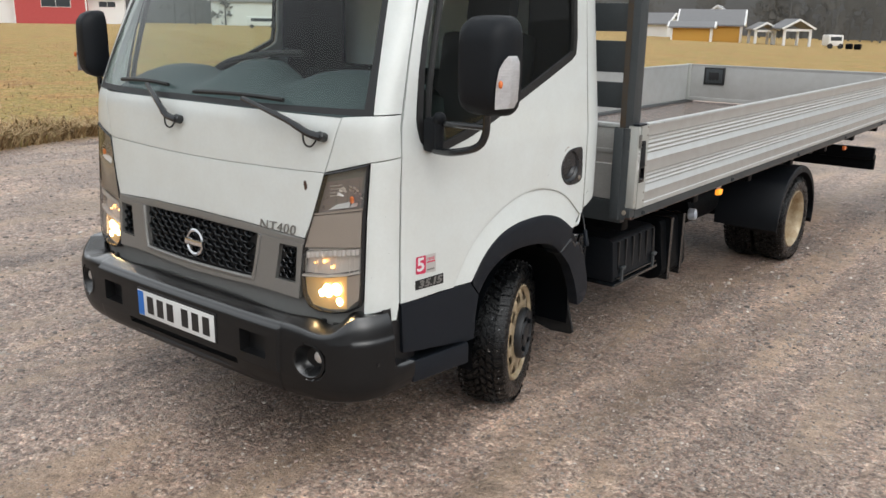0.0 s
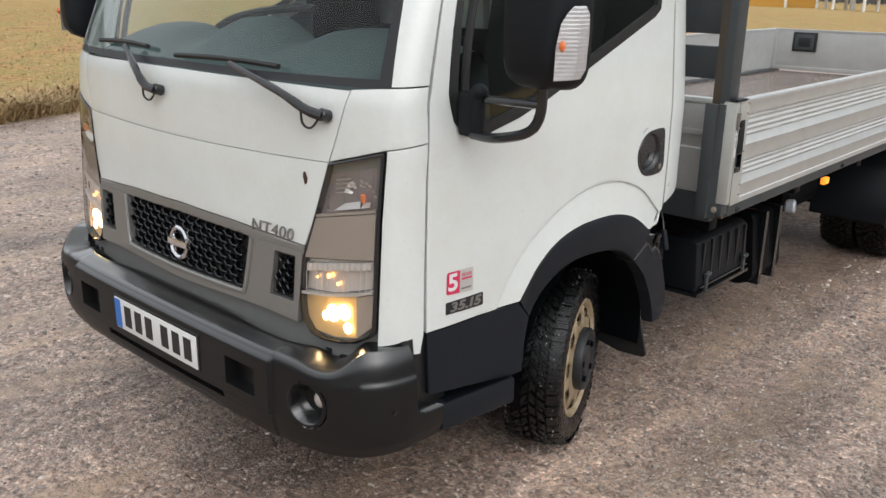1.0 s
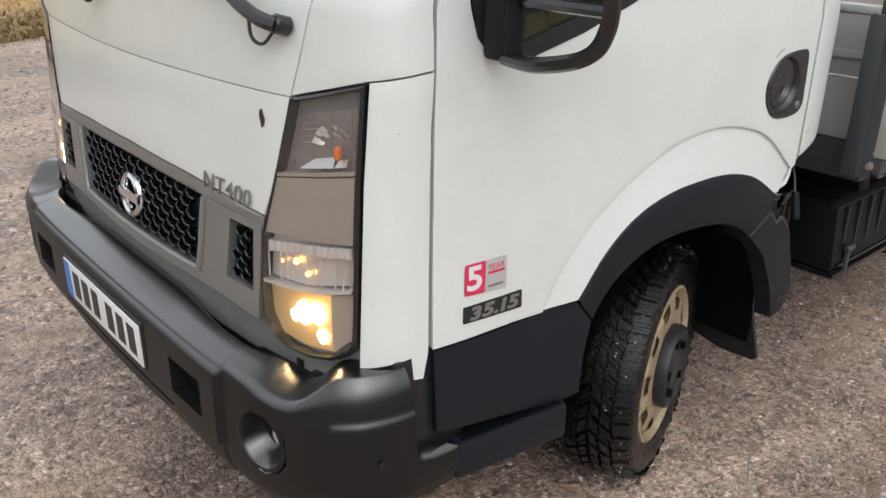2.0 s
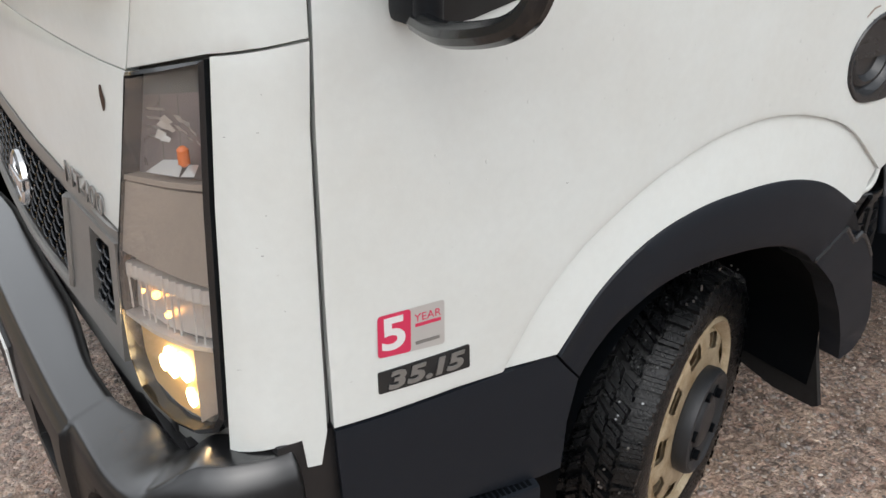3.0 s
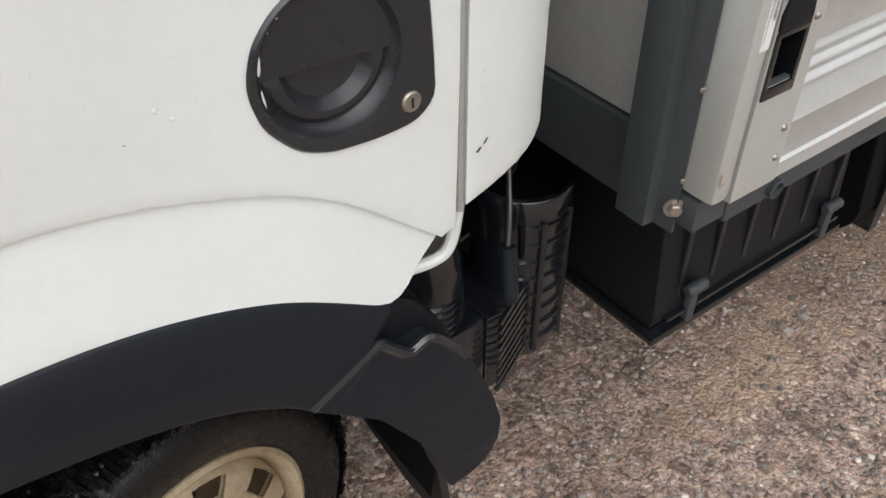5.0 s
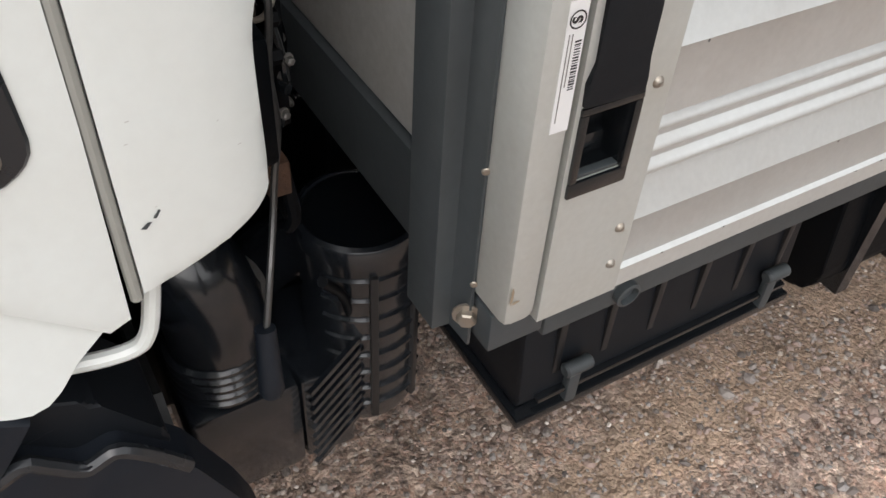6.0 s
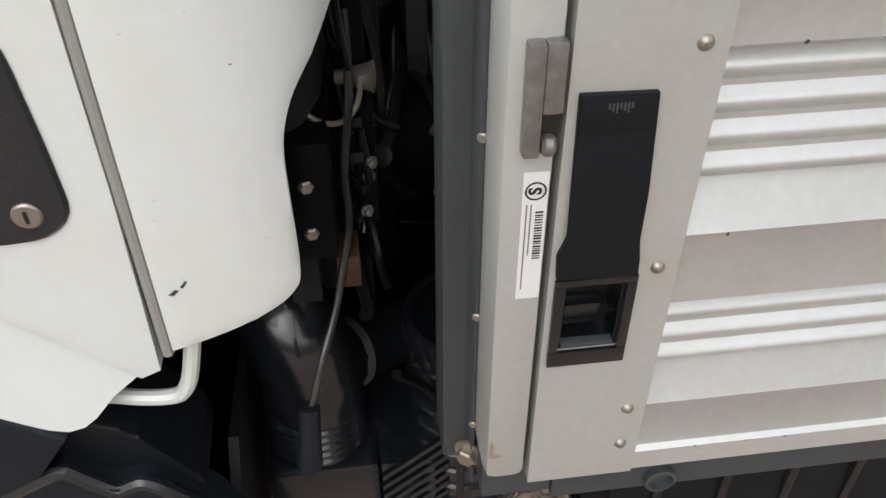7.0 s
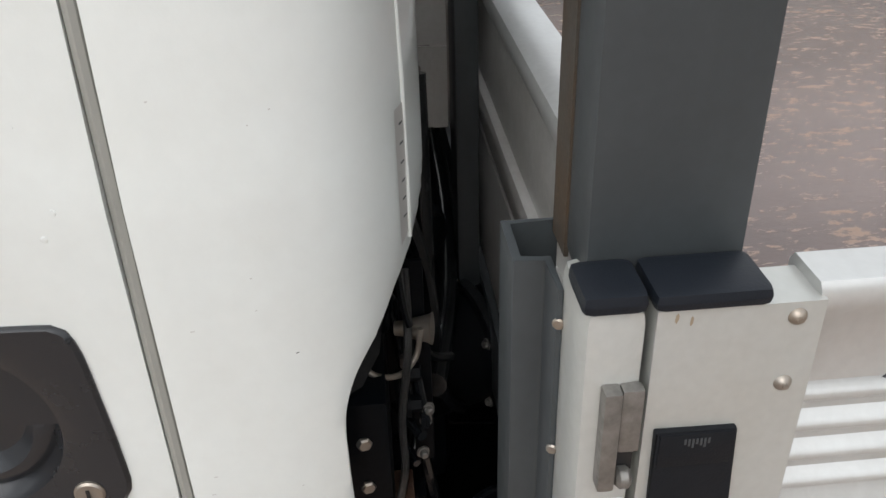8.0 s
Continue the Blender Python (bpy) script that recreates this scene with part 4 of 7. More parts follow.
def build_bumper():
    bm = bmesh.new()
    total = BS[-1]
    heights = [.298, .302, .318, .345, .370, .373, .385, .398, .401, .41, .42, .43, .4385, .4395, .45, .46, .47, .48, .49, .50, .51, .52, .5275, .5285, .535, .5440, .5455, .553, .562, .570, .577, .583, .587]
    inset = [(.298, .11), (.302, .05), (.318, .020), (.345, .008), (.37, .002), (.40, -.003), (.43, -.004), (.53, -.003), (.553, -.001), (.570, .002), (.580, .006), (.587, .012)]
    stations = sorted({-total + 2 * total * i / 330 for i in range(331)} | {sg * v for sg in (1, -1) for v in (.396, .399, .541, .544, .598, .604, 1.084, 1.090)})
    cols = []
    for s in stations:
        a = abs(s)
        e = 0.004
        basin = math.exp(-((a - .775) / .062) ** 2)
        end = smoothstep((a - .825) / .115)
        crest = .588 - .010 * basin * (1 - end) + .052 * end
        step_in = .012 * (smoothstep((a - .598) / .008) - 1)
        row = []

        def put(dd, zz):
            # the end folds in above the tail that runs on to the step
            fold = max(0, a - 1.086) * smoothstep((zz - .425) / .035)
            aa = a - fold * .8
            p = bumper_plan(aa)
            d = (bumper_plan(min(aa + e, total)) - bumper_plan(max(aa - e, 0))).normalized()
            q = p + Vector((-d.y, d.x)) * (dd + fold * .5)
            row.append(bm.verts.new((q.x if s >= 0 else -q.x, q.y, zz)))
        for z in heights:
            dd = interp(z, inset)
            zz = z
            if z < .36:
                zz += .012 * smoothstep((a - .55) / .5)
            if z > .53:
                k = (z - .53) / .058
                zz = .53 + (crest - .53) * k
                dd += end * (.024 - .004 * smoothstep((a - .95) / .15)) * k ** 2.6
                dd += .0035 * smoothstep((zz - .5565) / .002) * smoothstep((a - .80) / .05) * smoothstep((1.10 - a) / .02)
            r = math.hypot(a - .748, zz - .474)
            dd += .085 * smoothstep((.066 - r) / .006)
            if .397 < a < .543 and .439 < zz < .528:
                dd += .045
            if a < .36 and .372 < zz < .40:
                dd += .03
            put(dd + step_in * (1 if .40 < z < .575 else .3), zz)
        # shelf behind the crest
        c0 = .012 + end * (.024 - .004 * smoothstep((a - .95) / .15))
        rise = .014 * (1 - end) - .012 * basin * (1 - end)
        reach = .096 - .028 * smoothstep((a - .22) / .3) + .036 * smoothstep((a - .60) / .14) - .03 * end
        for k in (.06, .16, .3, .5, .7, .86, .96):
            put(c0 + reach * k + step_in * .3, crest + .003 * min(1, k / .1) + rise * smoothstep(k / .9))
        put(c0 + reach, crest + rise - .003)
        put(c0 + reach + .004, crest + rise - .04)
        cols.append(row)
    for a, b in zip(cols, cols[1:]):
        for k in range(len(a) - 1):
            bm.faces.new((a[k], a[k + 1], b[k + 1], b[k]))
    for c in (cols[0], cols[-1]):
        bm.faces.new(c)
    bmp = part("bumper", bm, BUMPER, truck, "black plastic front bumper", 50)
    for s in (1, -1):
        bm = bmesh.new()
        m = axis((s * .772, .066, .487), (s * .1, -1, .0))
        lathe(bm, [(.001, .008), (.014, .007), (.021, .003), (.023, 0)], m, 24)
        part("fog_lamp", bm, REFLECT, bmp, "small round fog lamp")
        bm = bmesh.new()
        lathe(bm, [(.074, -.010), (.071, .004), (.062, .0065), (.057, .002), (.050, -.026), (.036, -.042), (.001, -.046)], axis((s * .742, .041, .474), (s * .22, -1, .03)), 40)
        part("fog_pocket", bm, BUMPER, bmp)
        bm = bmesh.new()
        # side flank with its moulded line, and the tail towards the step
        drum(bm, .006, 0, .004, axis((s * .955, .18, .47), (s, -.2, 0)), 10)
        part("bumper_clip", bm, INK, bmp)
    # number plate with plain bars for its writing
    bm = bmesh.new()
    box(bm, (-.268, -.006, .428), (.268, .012, .553), .004)
    part("plate_holder", bm, INK, bmp)
    bm = bmesh.new()
    box(bm, (-.26, -.010, .434), (.26, -.006, .545), .0015)
    plate = part("number_plate", bm, PLATE, bmp, "white number plate with blue band")
    bm = boxes(((-.257, -.0112, .437), (-.218, -.0095, .542)))
    part("blue_band", bm, BLUE, plate)
    for x in (-.17, -.10, -.03, .07, .14, .21):
        bm = boxes(((x - .022, -.0112, .452), (x + .022, -.0095, .528)))
        part("plate_bar", bm, INK, plate)
    # lower grille lip
    bm = bmesh.new()
    tube(bm, [(-.56, .06, .352), (-.3, .03, .345), (0, .025, .343), (.3, .03, .345), (.56, .06, .352)], .014, 8)
    part("lower_lip", bm, INK, bmp)
    # added black fillers stand for the dark gap behind the bumper ends
    for s in (1, -1):
        part("gap_filler", boxes(((s * .78, .24, .33), (s * .925, .42, .655)), bevel=.01), INK, truck)
    # black block stands in for the shade of the gap under the lamps
    part("gap_block", boxes(((-.84, .15, .50), (.84, .26, .572)), bevel=.01), INK, truck)
    for s in (1, -1):
        for k in range(5):
            bm = bmesh.new()
            box(bm, (s * (.56 + k * .06), .165, .545), (s * (.585 + k * .06), .19, .59 - .006 * (k % 2)), .004)
            part("lamp_bracket", bm, INK, truck)


build_bumper()


# ---- doors ----
CREASE = [(1.302, .665), (1.322, .702), (1.355, .756), (1.396, .806), (1.442, .848), (1.500, .886), (1.560, .918), (1.621, .945), (1.690, .966), (1.756, .978), (1.832, .981), (1.915, .970), (2.014, .940), (2.080, .904), (2.131, .862), (2.188, .813)]
ARCH = [(1.400, .666), (1.432, .715), (1.467, .757), (1.51, .793), (1.56, .823), (1.62, .846), (1.69, .861), (1.757, .866), (1.838, .866), (1.91, .857), (1.978, .838), (2.034, .811), (2.115, .759)]
INNER = [(1.430, .42), (1.437, .52), (1.455, .60), (1.485, .652), (1.53, .695), (1.60, .728), (1.68, .744), (1.77, .746), (1.86, .736), (1.93, .716), (1.985, .685), (2.025, .655)]
WINDOW = [(1.03, 1.60), (1.045, 1.485), (1.068, 1.33), (1.092, 1.25), (1.13, 1.210), (1.17, 1.201), (1.22, 1.205), (1.36, 1.238), (1.50, 1.282), (1.70, 1.358), (1.90, 1.437), (2.08, 1.508), (2.115, 1.532), (2.128, 1.60), (2.13, 1.78), (2.125, 1.87), (2.08, 1.90), (1.10, 1.90), (1.03, 1.87), (1.02, 1.75)]
HANDLE = [(2.168, 1.128), (2.12, 1.129), (2.068, 1.124), (2.034, 1.106), (2.012, 1.080), (2.003, 1.046), (2.012, 1.008), (2.040, .976), (2.071, .964), (2.119, .962), (2.160, .966), (2.181, .985), (2.179, 1.037), (2.174, 1.106)]


def smooth_line(pts, n=5):
    out = []
    for i in range(len(pts) - 1):
        a, p, q, c = (Vector(pts[min(max(k, 0), len(pts) - 1)]) for k in (i - 1, i, i + 1, i + 2))
        for k in range(n):
            t = k / n
            out.append(tuple(0.5 * (2 * p + (q - a) * t + (2 * a - 5 * p + 4 * q - c) * t * t + (3 * p - a - 3 * q + c) * t ** 3)))
    return out + [tuple(pts[-1])]


def resample(pts, n):
    pts = smooth_line(pts)
    run = [0.0]
    for p, q in zip(pts, pts[1:]):
        run.append(run[-1] + math.hypot(q[0] - p[0], q[1] - p[1]))
    us, zs = list(zip(run, (p[0] for p in pts))), list(zip(run, (p[1] for p in pts)))
    return [(interp(run[-1] * k / n, us), interp(run[-1] * k / n, zs)) for k in range(n + 1)]


FOLD = resample(CREASE, 64)


def flare_off(u, z):
    return -.009 + .19 * min(min(math.hypot(u - p[0], z - p[1]) for p in FOLD), .11)


def ribbon(s, rows):
    """A band through rows of (u, z, off), laid on the skin."""
    bm = bmesh.new()
    vs = [[bm.verts.new(skin(s * u, z, o)) for u, z, o in row] for row in rows]
    for a, b in zip(vs, vs[1:]):
        for k in range(len(a) - 1):
            bm.faces.new((a[k], a[k + 1], b[k + 1], b[k]))
    return bm


def bulge(u, z):
    return -.05 * smoothstep((.068 - math.hypot(abs(u) - 2.085, (z - 1.045) * .95)) / .010)


def handle_mesh(s):
    """A black plate with a round finger dish and a raised crescent in it."""
    bm = bmesh.new()
    edge = rounded(HANDLE, .014, 4)
    cu, cz, n = 2.080, 1.048, 80
    rings = [[] for k in range(11)]
    for k in range(n):
        a = 2 * math.pi * k / n
        dx, dz = math.cos(a), math.sin(a)
        far = .05
        for (px, pz), (qx, qz) in zip(edge, edge[1:] + edge[:1]):
            ex, ez = qx - px, qz - pz
            det = dx * ez - dz * ex
            if abs(det) < 1e-9:
                continue
            t = ((px - cu) * ez - (pz - cz) * ex) / det
            w = ((px - cu) * dz - (pz - cz) * dx) / det
            if t > 0 and -1e-6 <= w <= 1 + 1e-6:
                far = max(far, t)
        low = smoothstep((-dz + .15) / .4)
        el = 1 / math.hypot(dx / .066, dz / .067)
        for i, (r, o) in enumerate(((far, -.012), (far, .0015), (far - .0025, .004), (max(el * 1.02, el + (far - el) * .3), .004), (el, .002), (el * .96, -.004), (el * .88, -.010), (el * .78, -.010 + .005 * low), (el * .68, -.010 + .005 * low), (el * .55, -.017), (el * .2, -.019))):
            rings[i].append(bm.verts.new(skin(s * (cu + dx * r), cz + dz * r, o)))
    for a, b in zip(rings, rings[1:]):
        for k in range(n):
            bm.faces.new((a[k], a[(k + 1) % n], b[(k + 1) % n], b[k]))
    bm.faces.new(rings[-1])
    return bm


def build_door(s):
    f = (lambda o: o) if s > 0 else flip
    low = [(1.030, .662), (1.22, .667)] + FOLD + [(2.205, .821), (2.207, .90), (2.209, 1.0)]
    # lower door skin up to the belt; above it the frame round the window
    belt = list(reversed(WINDOW[2:13]))
    lower = low + [(2.209, 1.20), (2.209, 1.532)] + belt + [(1.006, 1.33), (1.006, 1.2), (1.008, 1.1), (1.020, .83)]
    door = part("door", patch(f(lower), 0.0095, 0.0, 0.02, push=bulge, lip=0.001), WHITE, truck, "white cab door with flared arch crease")
    edge = resample([(1.398, .669)] + ARCH[1:12] + [(2.118, .762), (2.16, .792)], 64)
    rows = []
    for p, q in zip(FOLD, edge):
        mid = [(p[0] + (q[0] - p[0]) * t, p[1] + (q[1] - p[1]) * t) for t in (0, .04, .12, .25, .4, .55, .7, .85, .97, 1)]
        rows.append([(*p, -.016)] + [(*m, flare_off(*m)) for m in mid] + [(*q, flare_off(*q) - .02)])
    part("arch_flare", ribbon(s, rows), WHITE, door, "flared white lip over the wheel arch", 50)
    part("front_frame", patch(f([(1.006, 1.33), (1.068, 1.33), (1.045, 1.485), (1.03, 1.60), (1.02, 1.75), (1.03, 1.87), (1.10, 1.90), (.92, 1.90), (.95, 1.75), (.98, 1.55), (.998, 1.42)]), 0.03, 0, 0.02), WHITE, door)
    part("rear_frame", patch(f([(2.115, 1.532), (2.209, 1.532), (2.209, 1.90), (2.08, 1.90), (2.125, 1.87), (2.13, 1.78), (2.128, 1.60)]), 0.03, 0, 0.02), WHITE, door)
    # window: rubber frame and tinted pane
    bm = bmesh.new()
    n = len(WINDOW)
    ins = []
    for i, p in enumerate(WINDOW):
        a, b = Vector(WINDOW[i - 1]), Vector(WINDOW[(i + 1) % n])
        d = (b - a).normalized()
        ins.append((p[0] - d.y * .030, p[1] + d.x * .030))
    for i in range(n):
        j = (i + 1) % n
        v = [bm.verts.new(skin(s * q[0], q[1], o)) for q, o in ((WINDOW[i], .002), (WINDOW[j], .002), (ins[j], .004), (ins[i], .004), (ins[i], -.012), (ins[j], -.012))]
        bm.faces.new(v[:4])
        bm.faces.new((v[3], v[2], v[5], v[4]))
    bmesh.ops.remove_doubles(bm, verts=bm.verts, dist=0.0003)
    part("window_rubber", bm, RUBBER, door)
    pane = part("side_window", patch(f(ins), 0.06, -0.01, 0), TINT, door, "dark tinted side window")
    pane.visible_shadow = False
    bm = bmesh.new()
    tube(bm, [skin(s * 1.135, 1.24, -.004), skin(s * 1.12, 1.45, -.004), skin(s * 1.10, 1.86, -.004)], .012, 8)
    part("quarter_light_bar", bm, RUBBER, door)
    # recessed handle
    part("door_handle", handle_mesh(s), HANDLEBLACK, door, "black recessed door handle with lock", 40)
    flap = [(2.0185, 1.046), (2.143, 1.044)] + [(2.080 + .0615 * math.cos(a), 1.048 + .0625 * math.sin(a)) for a in (math.pi * k / 14 for k in range(1, 14))]
    part("handle_flap", patch(f(flap), 0.3, -0.004, 0.010, lip=.0025), HANDLEBLACK, door)
    bm = bmesh.new()
    drum(bm, .0105, 0, .005, axis(skin(s * 2.152, .990, .002), Vector((s, .02, 0))), 20, .0015)
    part("lock", bm, ZINC, door, "round steel key lock")
    bm = boxes()
    box(bm, (-.0012, -.005, 0), (.0012, .005, .0006), 0, axis(skin(s * 2.152, .990, .0072), Vector((s, .02, 0))))
    part("key_slot", bm, INK, door)
    # black sill panel and arch
    part("sill_panel", patch(f([(1.048, .468), (1.20, .448), (1.385, .420), (1.428, .420), (1.434, .52), (1.450, .60), (1.42, .635), (1.398, .664), (1.22, .662), (1.031, .657)]), 0.02, 0.003, 0.03, lip=.002), TRIM, door, "black plastic sill panel")
    outer = resample(ARCH, 60)
    inner = resample([(1.452, .602)] + INNER[3:] + [(2.07, .70)], 60)
    rows = []
    for k, (p, q) in enumerate(zip(outer, inner)):
        o = flare_off(*p)
        grow = smoothstep(k / 14)
        mix2 = lambda t: (p[0] + (q[0] - p[0]) * t, p[1] + (q[1] - p[1]) * t)
        rows.append([(*p, o - .015), (*p, o + .001), (*mix2(.03), o + .004), (*mix2(.3), .004 + (o + .002) * grow), (*mix2(.6), .004 + (o + .003) * grow), (*mix2(.92), .004 + (o + .003) * grow), (*mix2(.98), .002 + o * grow), (*q, -.01), (*q, -.06)])
    part("wheel_arch_trim", ribbon(s, rows), TRIM, truck, "black plastic wheel arch trim", 40)
    # grey seal between door and rear panel
    bm = bmesh.new()
    tube(bm, [skin(s * 2.2135, z, -.006) for z in (.835, .95, 1.1, 1.3, 1.5, 1.7, 1.88)], .0048, 8, 2)
    part("door_seal", bm, material("grey_seal", (0.30, 0.30, 0.275), 0.6, scale=20, amount=0.2), truck)
    rear = [(2.219, .842), (2.264, .856), (2.302, .871), (2.322, .884), (2.330, .905), (2.330, .98), (2.330, 1.01), (2.333, 1.033), (2.343, 1.058), (2.362, 1.082), (2.383, 1.108), (2.41, 1.13), (2.47, 1.165), (2.47, 1.98), (2.219, 1.98)]
    rear = smooth_line(rear[:11], 4) + rear[11:]
    part("rear_corner_panel", patch(f(rear), 0.008, 0.0, 0.02, lip=.001), WHITE, truck, "white curved cab corner with chipped paint")


for s in (1, -1):
    build_door(s)
part("fold_bead", tube(bmesh.new(), [skin(2.405, z, .001) for z in (1.135, 1.25, 1.4, 1.6, 1.8, 1.95)], .0015, 8, 2), WHITE, truck)
part("rear_label", patch([(2.392, 1.135), (2.408, 1.142), (2.408, 1.232), (2.392, 1.230)], .02, .0009, 0), PALE, truck, "pale label with small print")
for k in range(6):
    z = 1.150 + k * .013
    part("print_bar", patch([(2.396, z + .004), (2.401, z + .0045), (2.401, z + .006), (2.396, z + .0055)], .02, .0014, 0), GREYSTEEL if k != 6 else RED, truck)
part("cab_rear_wall", patch([(2.474, 1.16), (2.9, 1.18), (3.35, 1.18), (3.35, 1.98), (2.474, 1.98)], 0.06, -0.004, 0.03), WHITE, truck)
part("cab_rear_wall", patch(flip([(2.474, 1.16), (2.9, 1.18), (3.35, 1.18), (3.35, 1.98), (2.474, 1.98)]), 0.06, -0.004, 0.03), WHITE, truck)


def build_trim():
    # stickers and badge on the driver's door
    st = part("sticker", patch(rounded([(1.092, .760), (1.196, .753), (1.193, .826), (1.090, .826)], .006), 0.03, 0.0012, 0), PALE, truck, "red and silver warranty sticker")
    part("red_field", patch(rounded([(1.092, .760), (1.142, .757), (1.140, .826), (1.090, .826)], .006), 0.03, 0.0018, 0), RED, st)
    bd = part("door_badge", patch(rounded([(1.094, .700), (1.240, .698), (1.238, .738), (1.092, .736)], .003), 0.03, 0.003, .003, lip=.001), BADGE, truck, "black badge with silver numerals")

    def flat(u, z, off):
        p, q = skin(u, z, off), skin(u + .01, z, off)
        d = (q - p).normalized()
        nrm = (skin(u, z, off + .01) - p).normalized()
        up = nrm.cross(d).normalized()
        return Matrix.Translation(p) @ Matrix((d, up, d.cross(up))).transposed().to_4x4()
    words("5", 0.070, flat(1.115, .792, .0022), LABEL, st, "sticker_numeral", 0.0004, 0, 1, 1.15, .0018)
    words("YEAR", 0.017, flat(1.167, .808, .0016), RED, st, "sticker_word", 0.0003, 0, 1.05, 1, 0)
    for z, w in ((.797, .040), (.768, .038)):
        bm = bmesh.new()
        box(bm, (-w / 2, -.0025, 0), (w / 2, .0025, .0008), 0, flat(1.168, z, .0014))
        part("sticker_bar", bm, RED if z > .78 else SILVER, st)
    for ch, u in (("3", 1.115), ("5", 1.145), (".", 1.166), ("1", 1.182), ("5", 1.208)):
        words(ch, 0.038, flat(u + .004, .718 if ch != "." else .7175, .0046), SILVER, bd, "badge_text", 0.001, 0.15, 1, 1.5, .0014)
    # chips on the rear corner panel and small scratches
    part("paint_chip", patch([(2.028, 1.1195), (2.045, 1.1325), (2.060, 1.1365), (2.058, 1.139), (2.042, 1.136), (2.026, 1.123)], 0.01, 0.0006, 0), TAUPE, truck)
    for o in ([(2.228, .904), (2.234, .9085), (2.237, .9075), (2.232, .9025)], [(2.2380, .9105), (2.243, .9165), (2.2445, .9155), (2.2405, .9095)]):
        part("paint_chip", patch(o, 0.01, 0.0008, 0), GREYSTEEL, truck)
    rnd = random.Random(11)
    for k in range(34):
        u, z = rnd.choice(((rnd.uniform(.895, .99), rnd.uniform(.68, 1.15)), (rnd.uniform(1.04, 2.0), rnd.uniform(.7, 1.15)), (rnd.uniform(2.23, 2.31), rnd.uniform(.9, 1.3))))
        if bulge(u, z) > 0.001:
            continue
        w = rnd.uniform(.0010, .0038)
        part("scratch", patch([(u, z), (u + w, z + .0002), (u + w, z + .0009), (u, z + .0007)], 0.01, 0.0006, 0), DULLALU if k % 3 else GREYSTEEL, truck)


def build_drops():
    """Rain standing in flat beads on the door and the corner panel."""
    rnd = random.Random(31)
    bm = bmesh.new()
    for k in range(170):
        u, z = (rnd.uniform(1.75, 2.2), rnd.uniform(1.16, 1.5)) if k % 3 else (rnd.uniform(1.1, 2.2), rnd.uniform(.98, 1.22))
        if z > 1.16 + max(0, u - 1.2) * .35:
            continue
        if u > 1.97 and z < 1.17:
            continue
        r = rnd.uniform(.0010, .0024)
        p, q = skin(u, z, .0002), skin(u, z, .01)
        m = axis(p, q - p) @ Matrix.Diagonal((r * rnd.uniform(.8, 1.3), r * rnd.uniform(.9, 2.0), r * .35, 1))
        bmesh.ops.create_icosphere(bm, subdivisions=1, radius=1.0, matrix=m)
    tagged(part("rain_drops", bm, WHITE, truck, "small beads of rain on the paint"), "small beads of rain on the paint", kind="stuff")


build_trim()
build_drops()


# ---- step, wipers, mirrors ----
def fluted():
    m = material("fluted_lamp", (.62, .62, .63), .16, metal=.4, scale=60, amount=.4)
    n, l = m.node_tree.nodes, m.node_tree.links
    tc, wave, bp = n.new("ShaderNodeTexCoord"), n.new("ShaderNodeTexWave"), n.new("ShaderNodeBump")
    wave.bands_direction = "Z"
    wave.inputs["Scale"].default_value = 34
    bp.inputs["Distance"].default_value = .0005
    l.new(tc.outputs["Object"], wave.inputs["Vector"])
    l.new(wave.outputs["Fac"], bp.inputs["Height"])
    l.new(bp.outputs[0], n["Principled BSDF"].inputs["Normal"])
    return m


FLUTED = fluted()


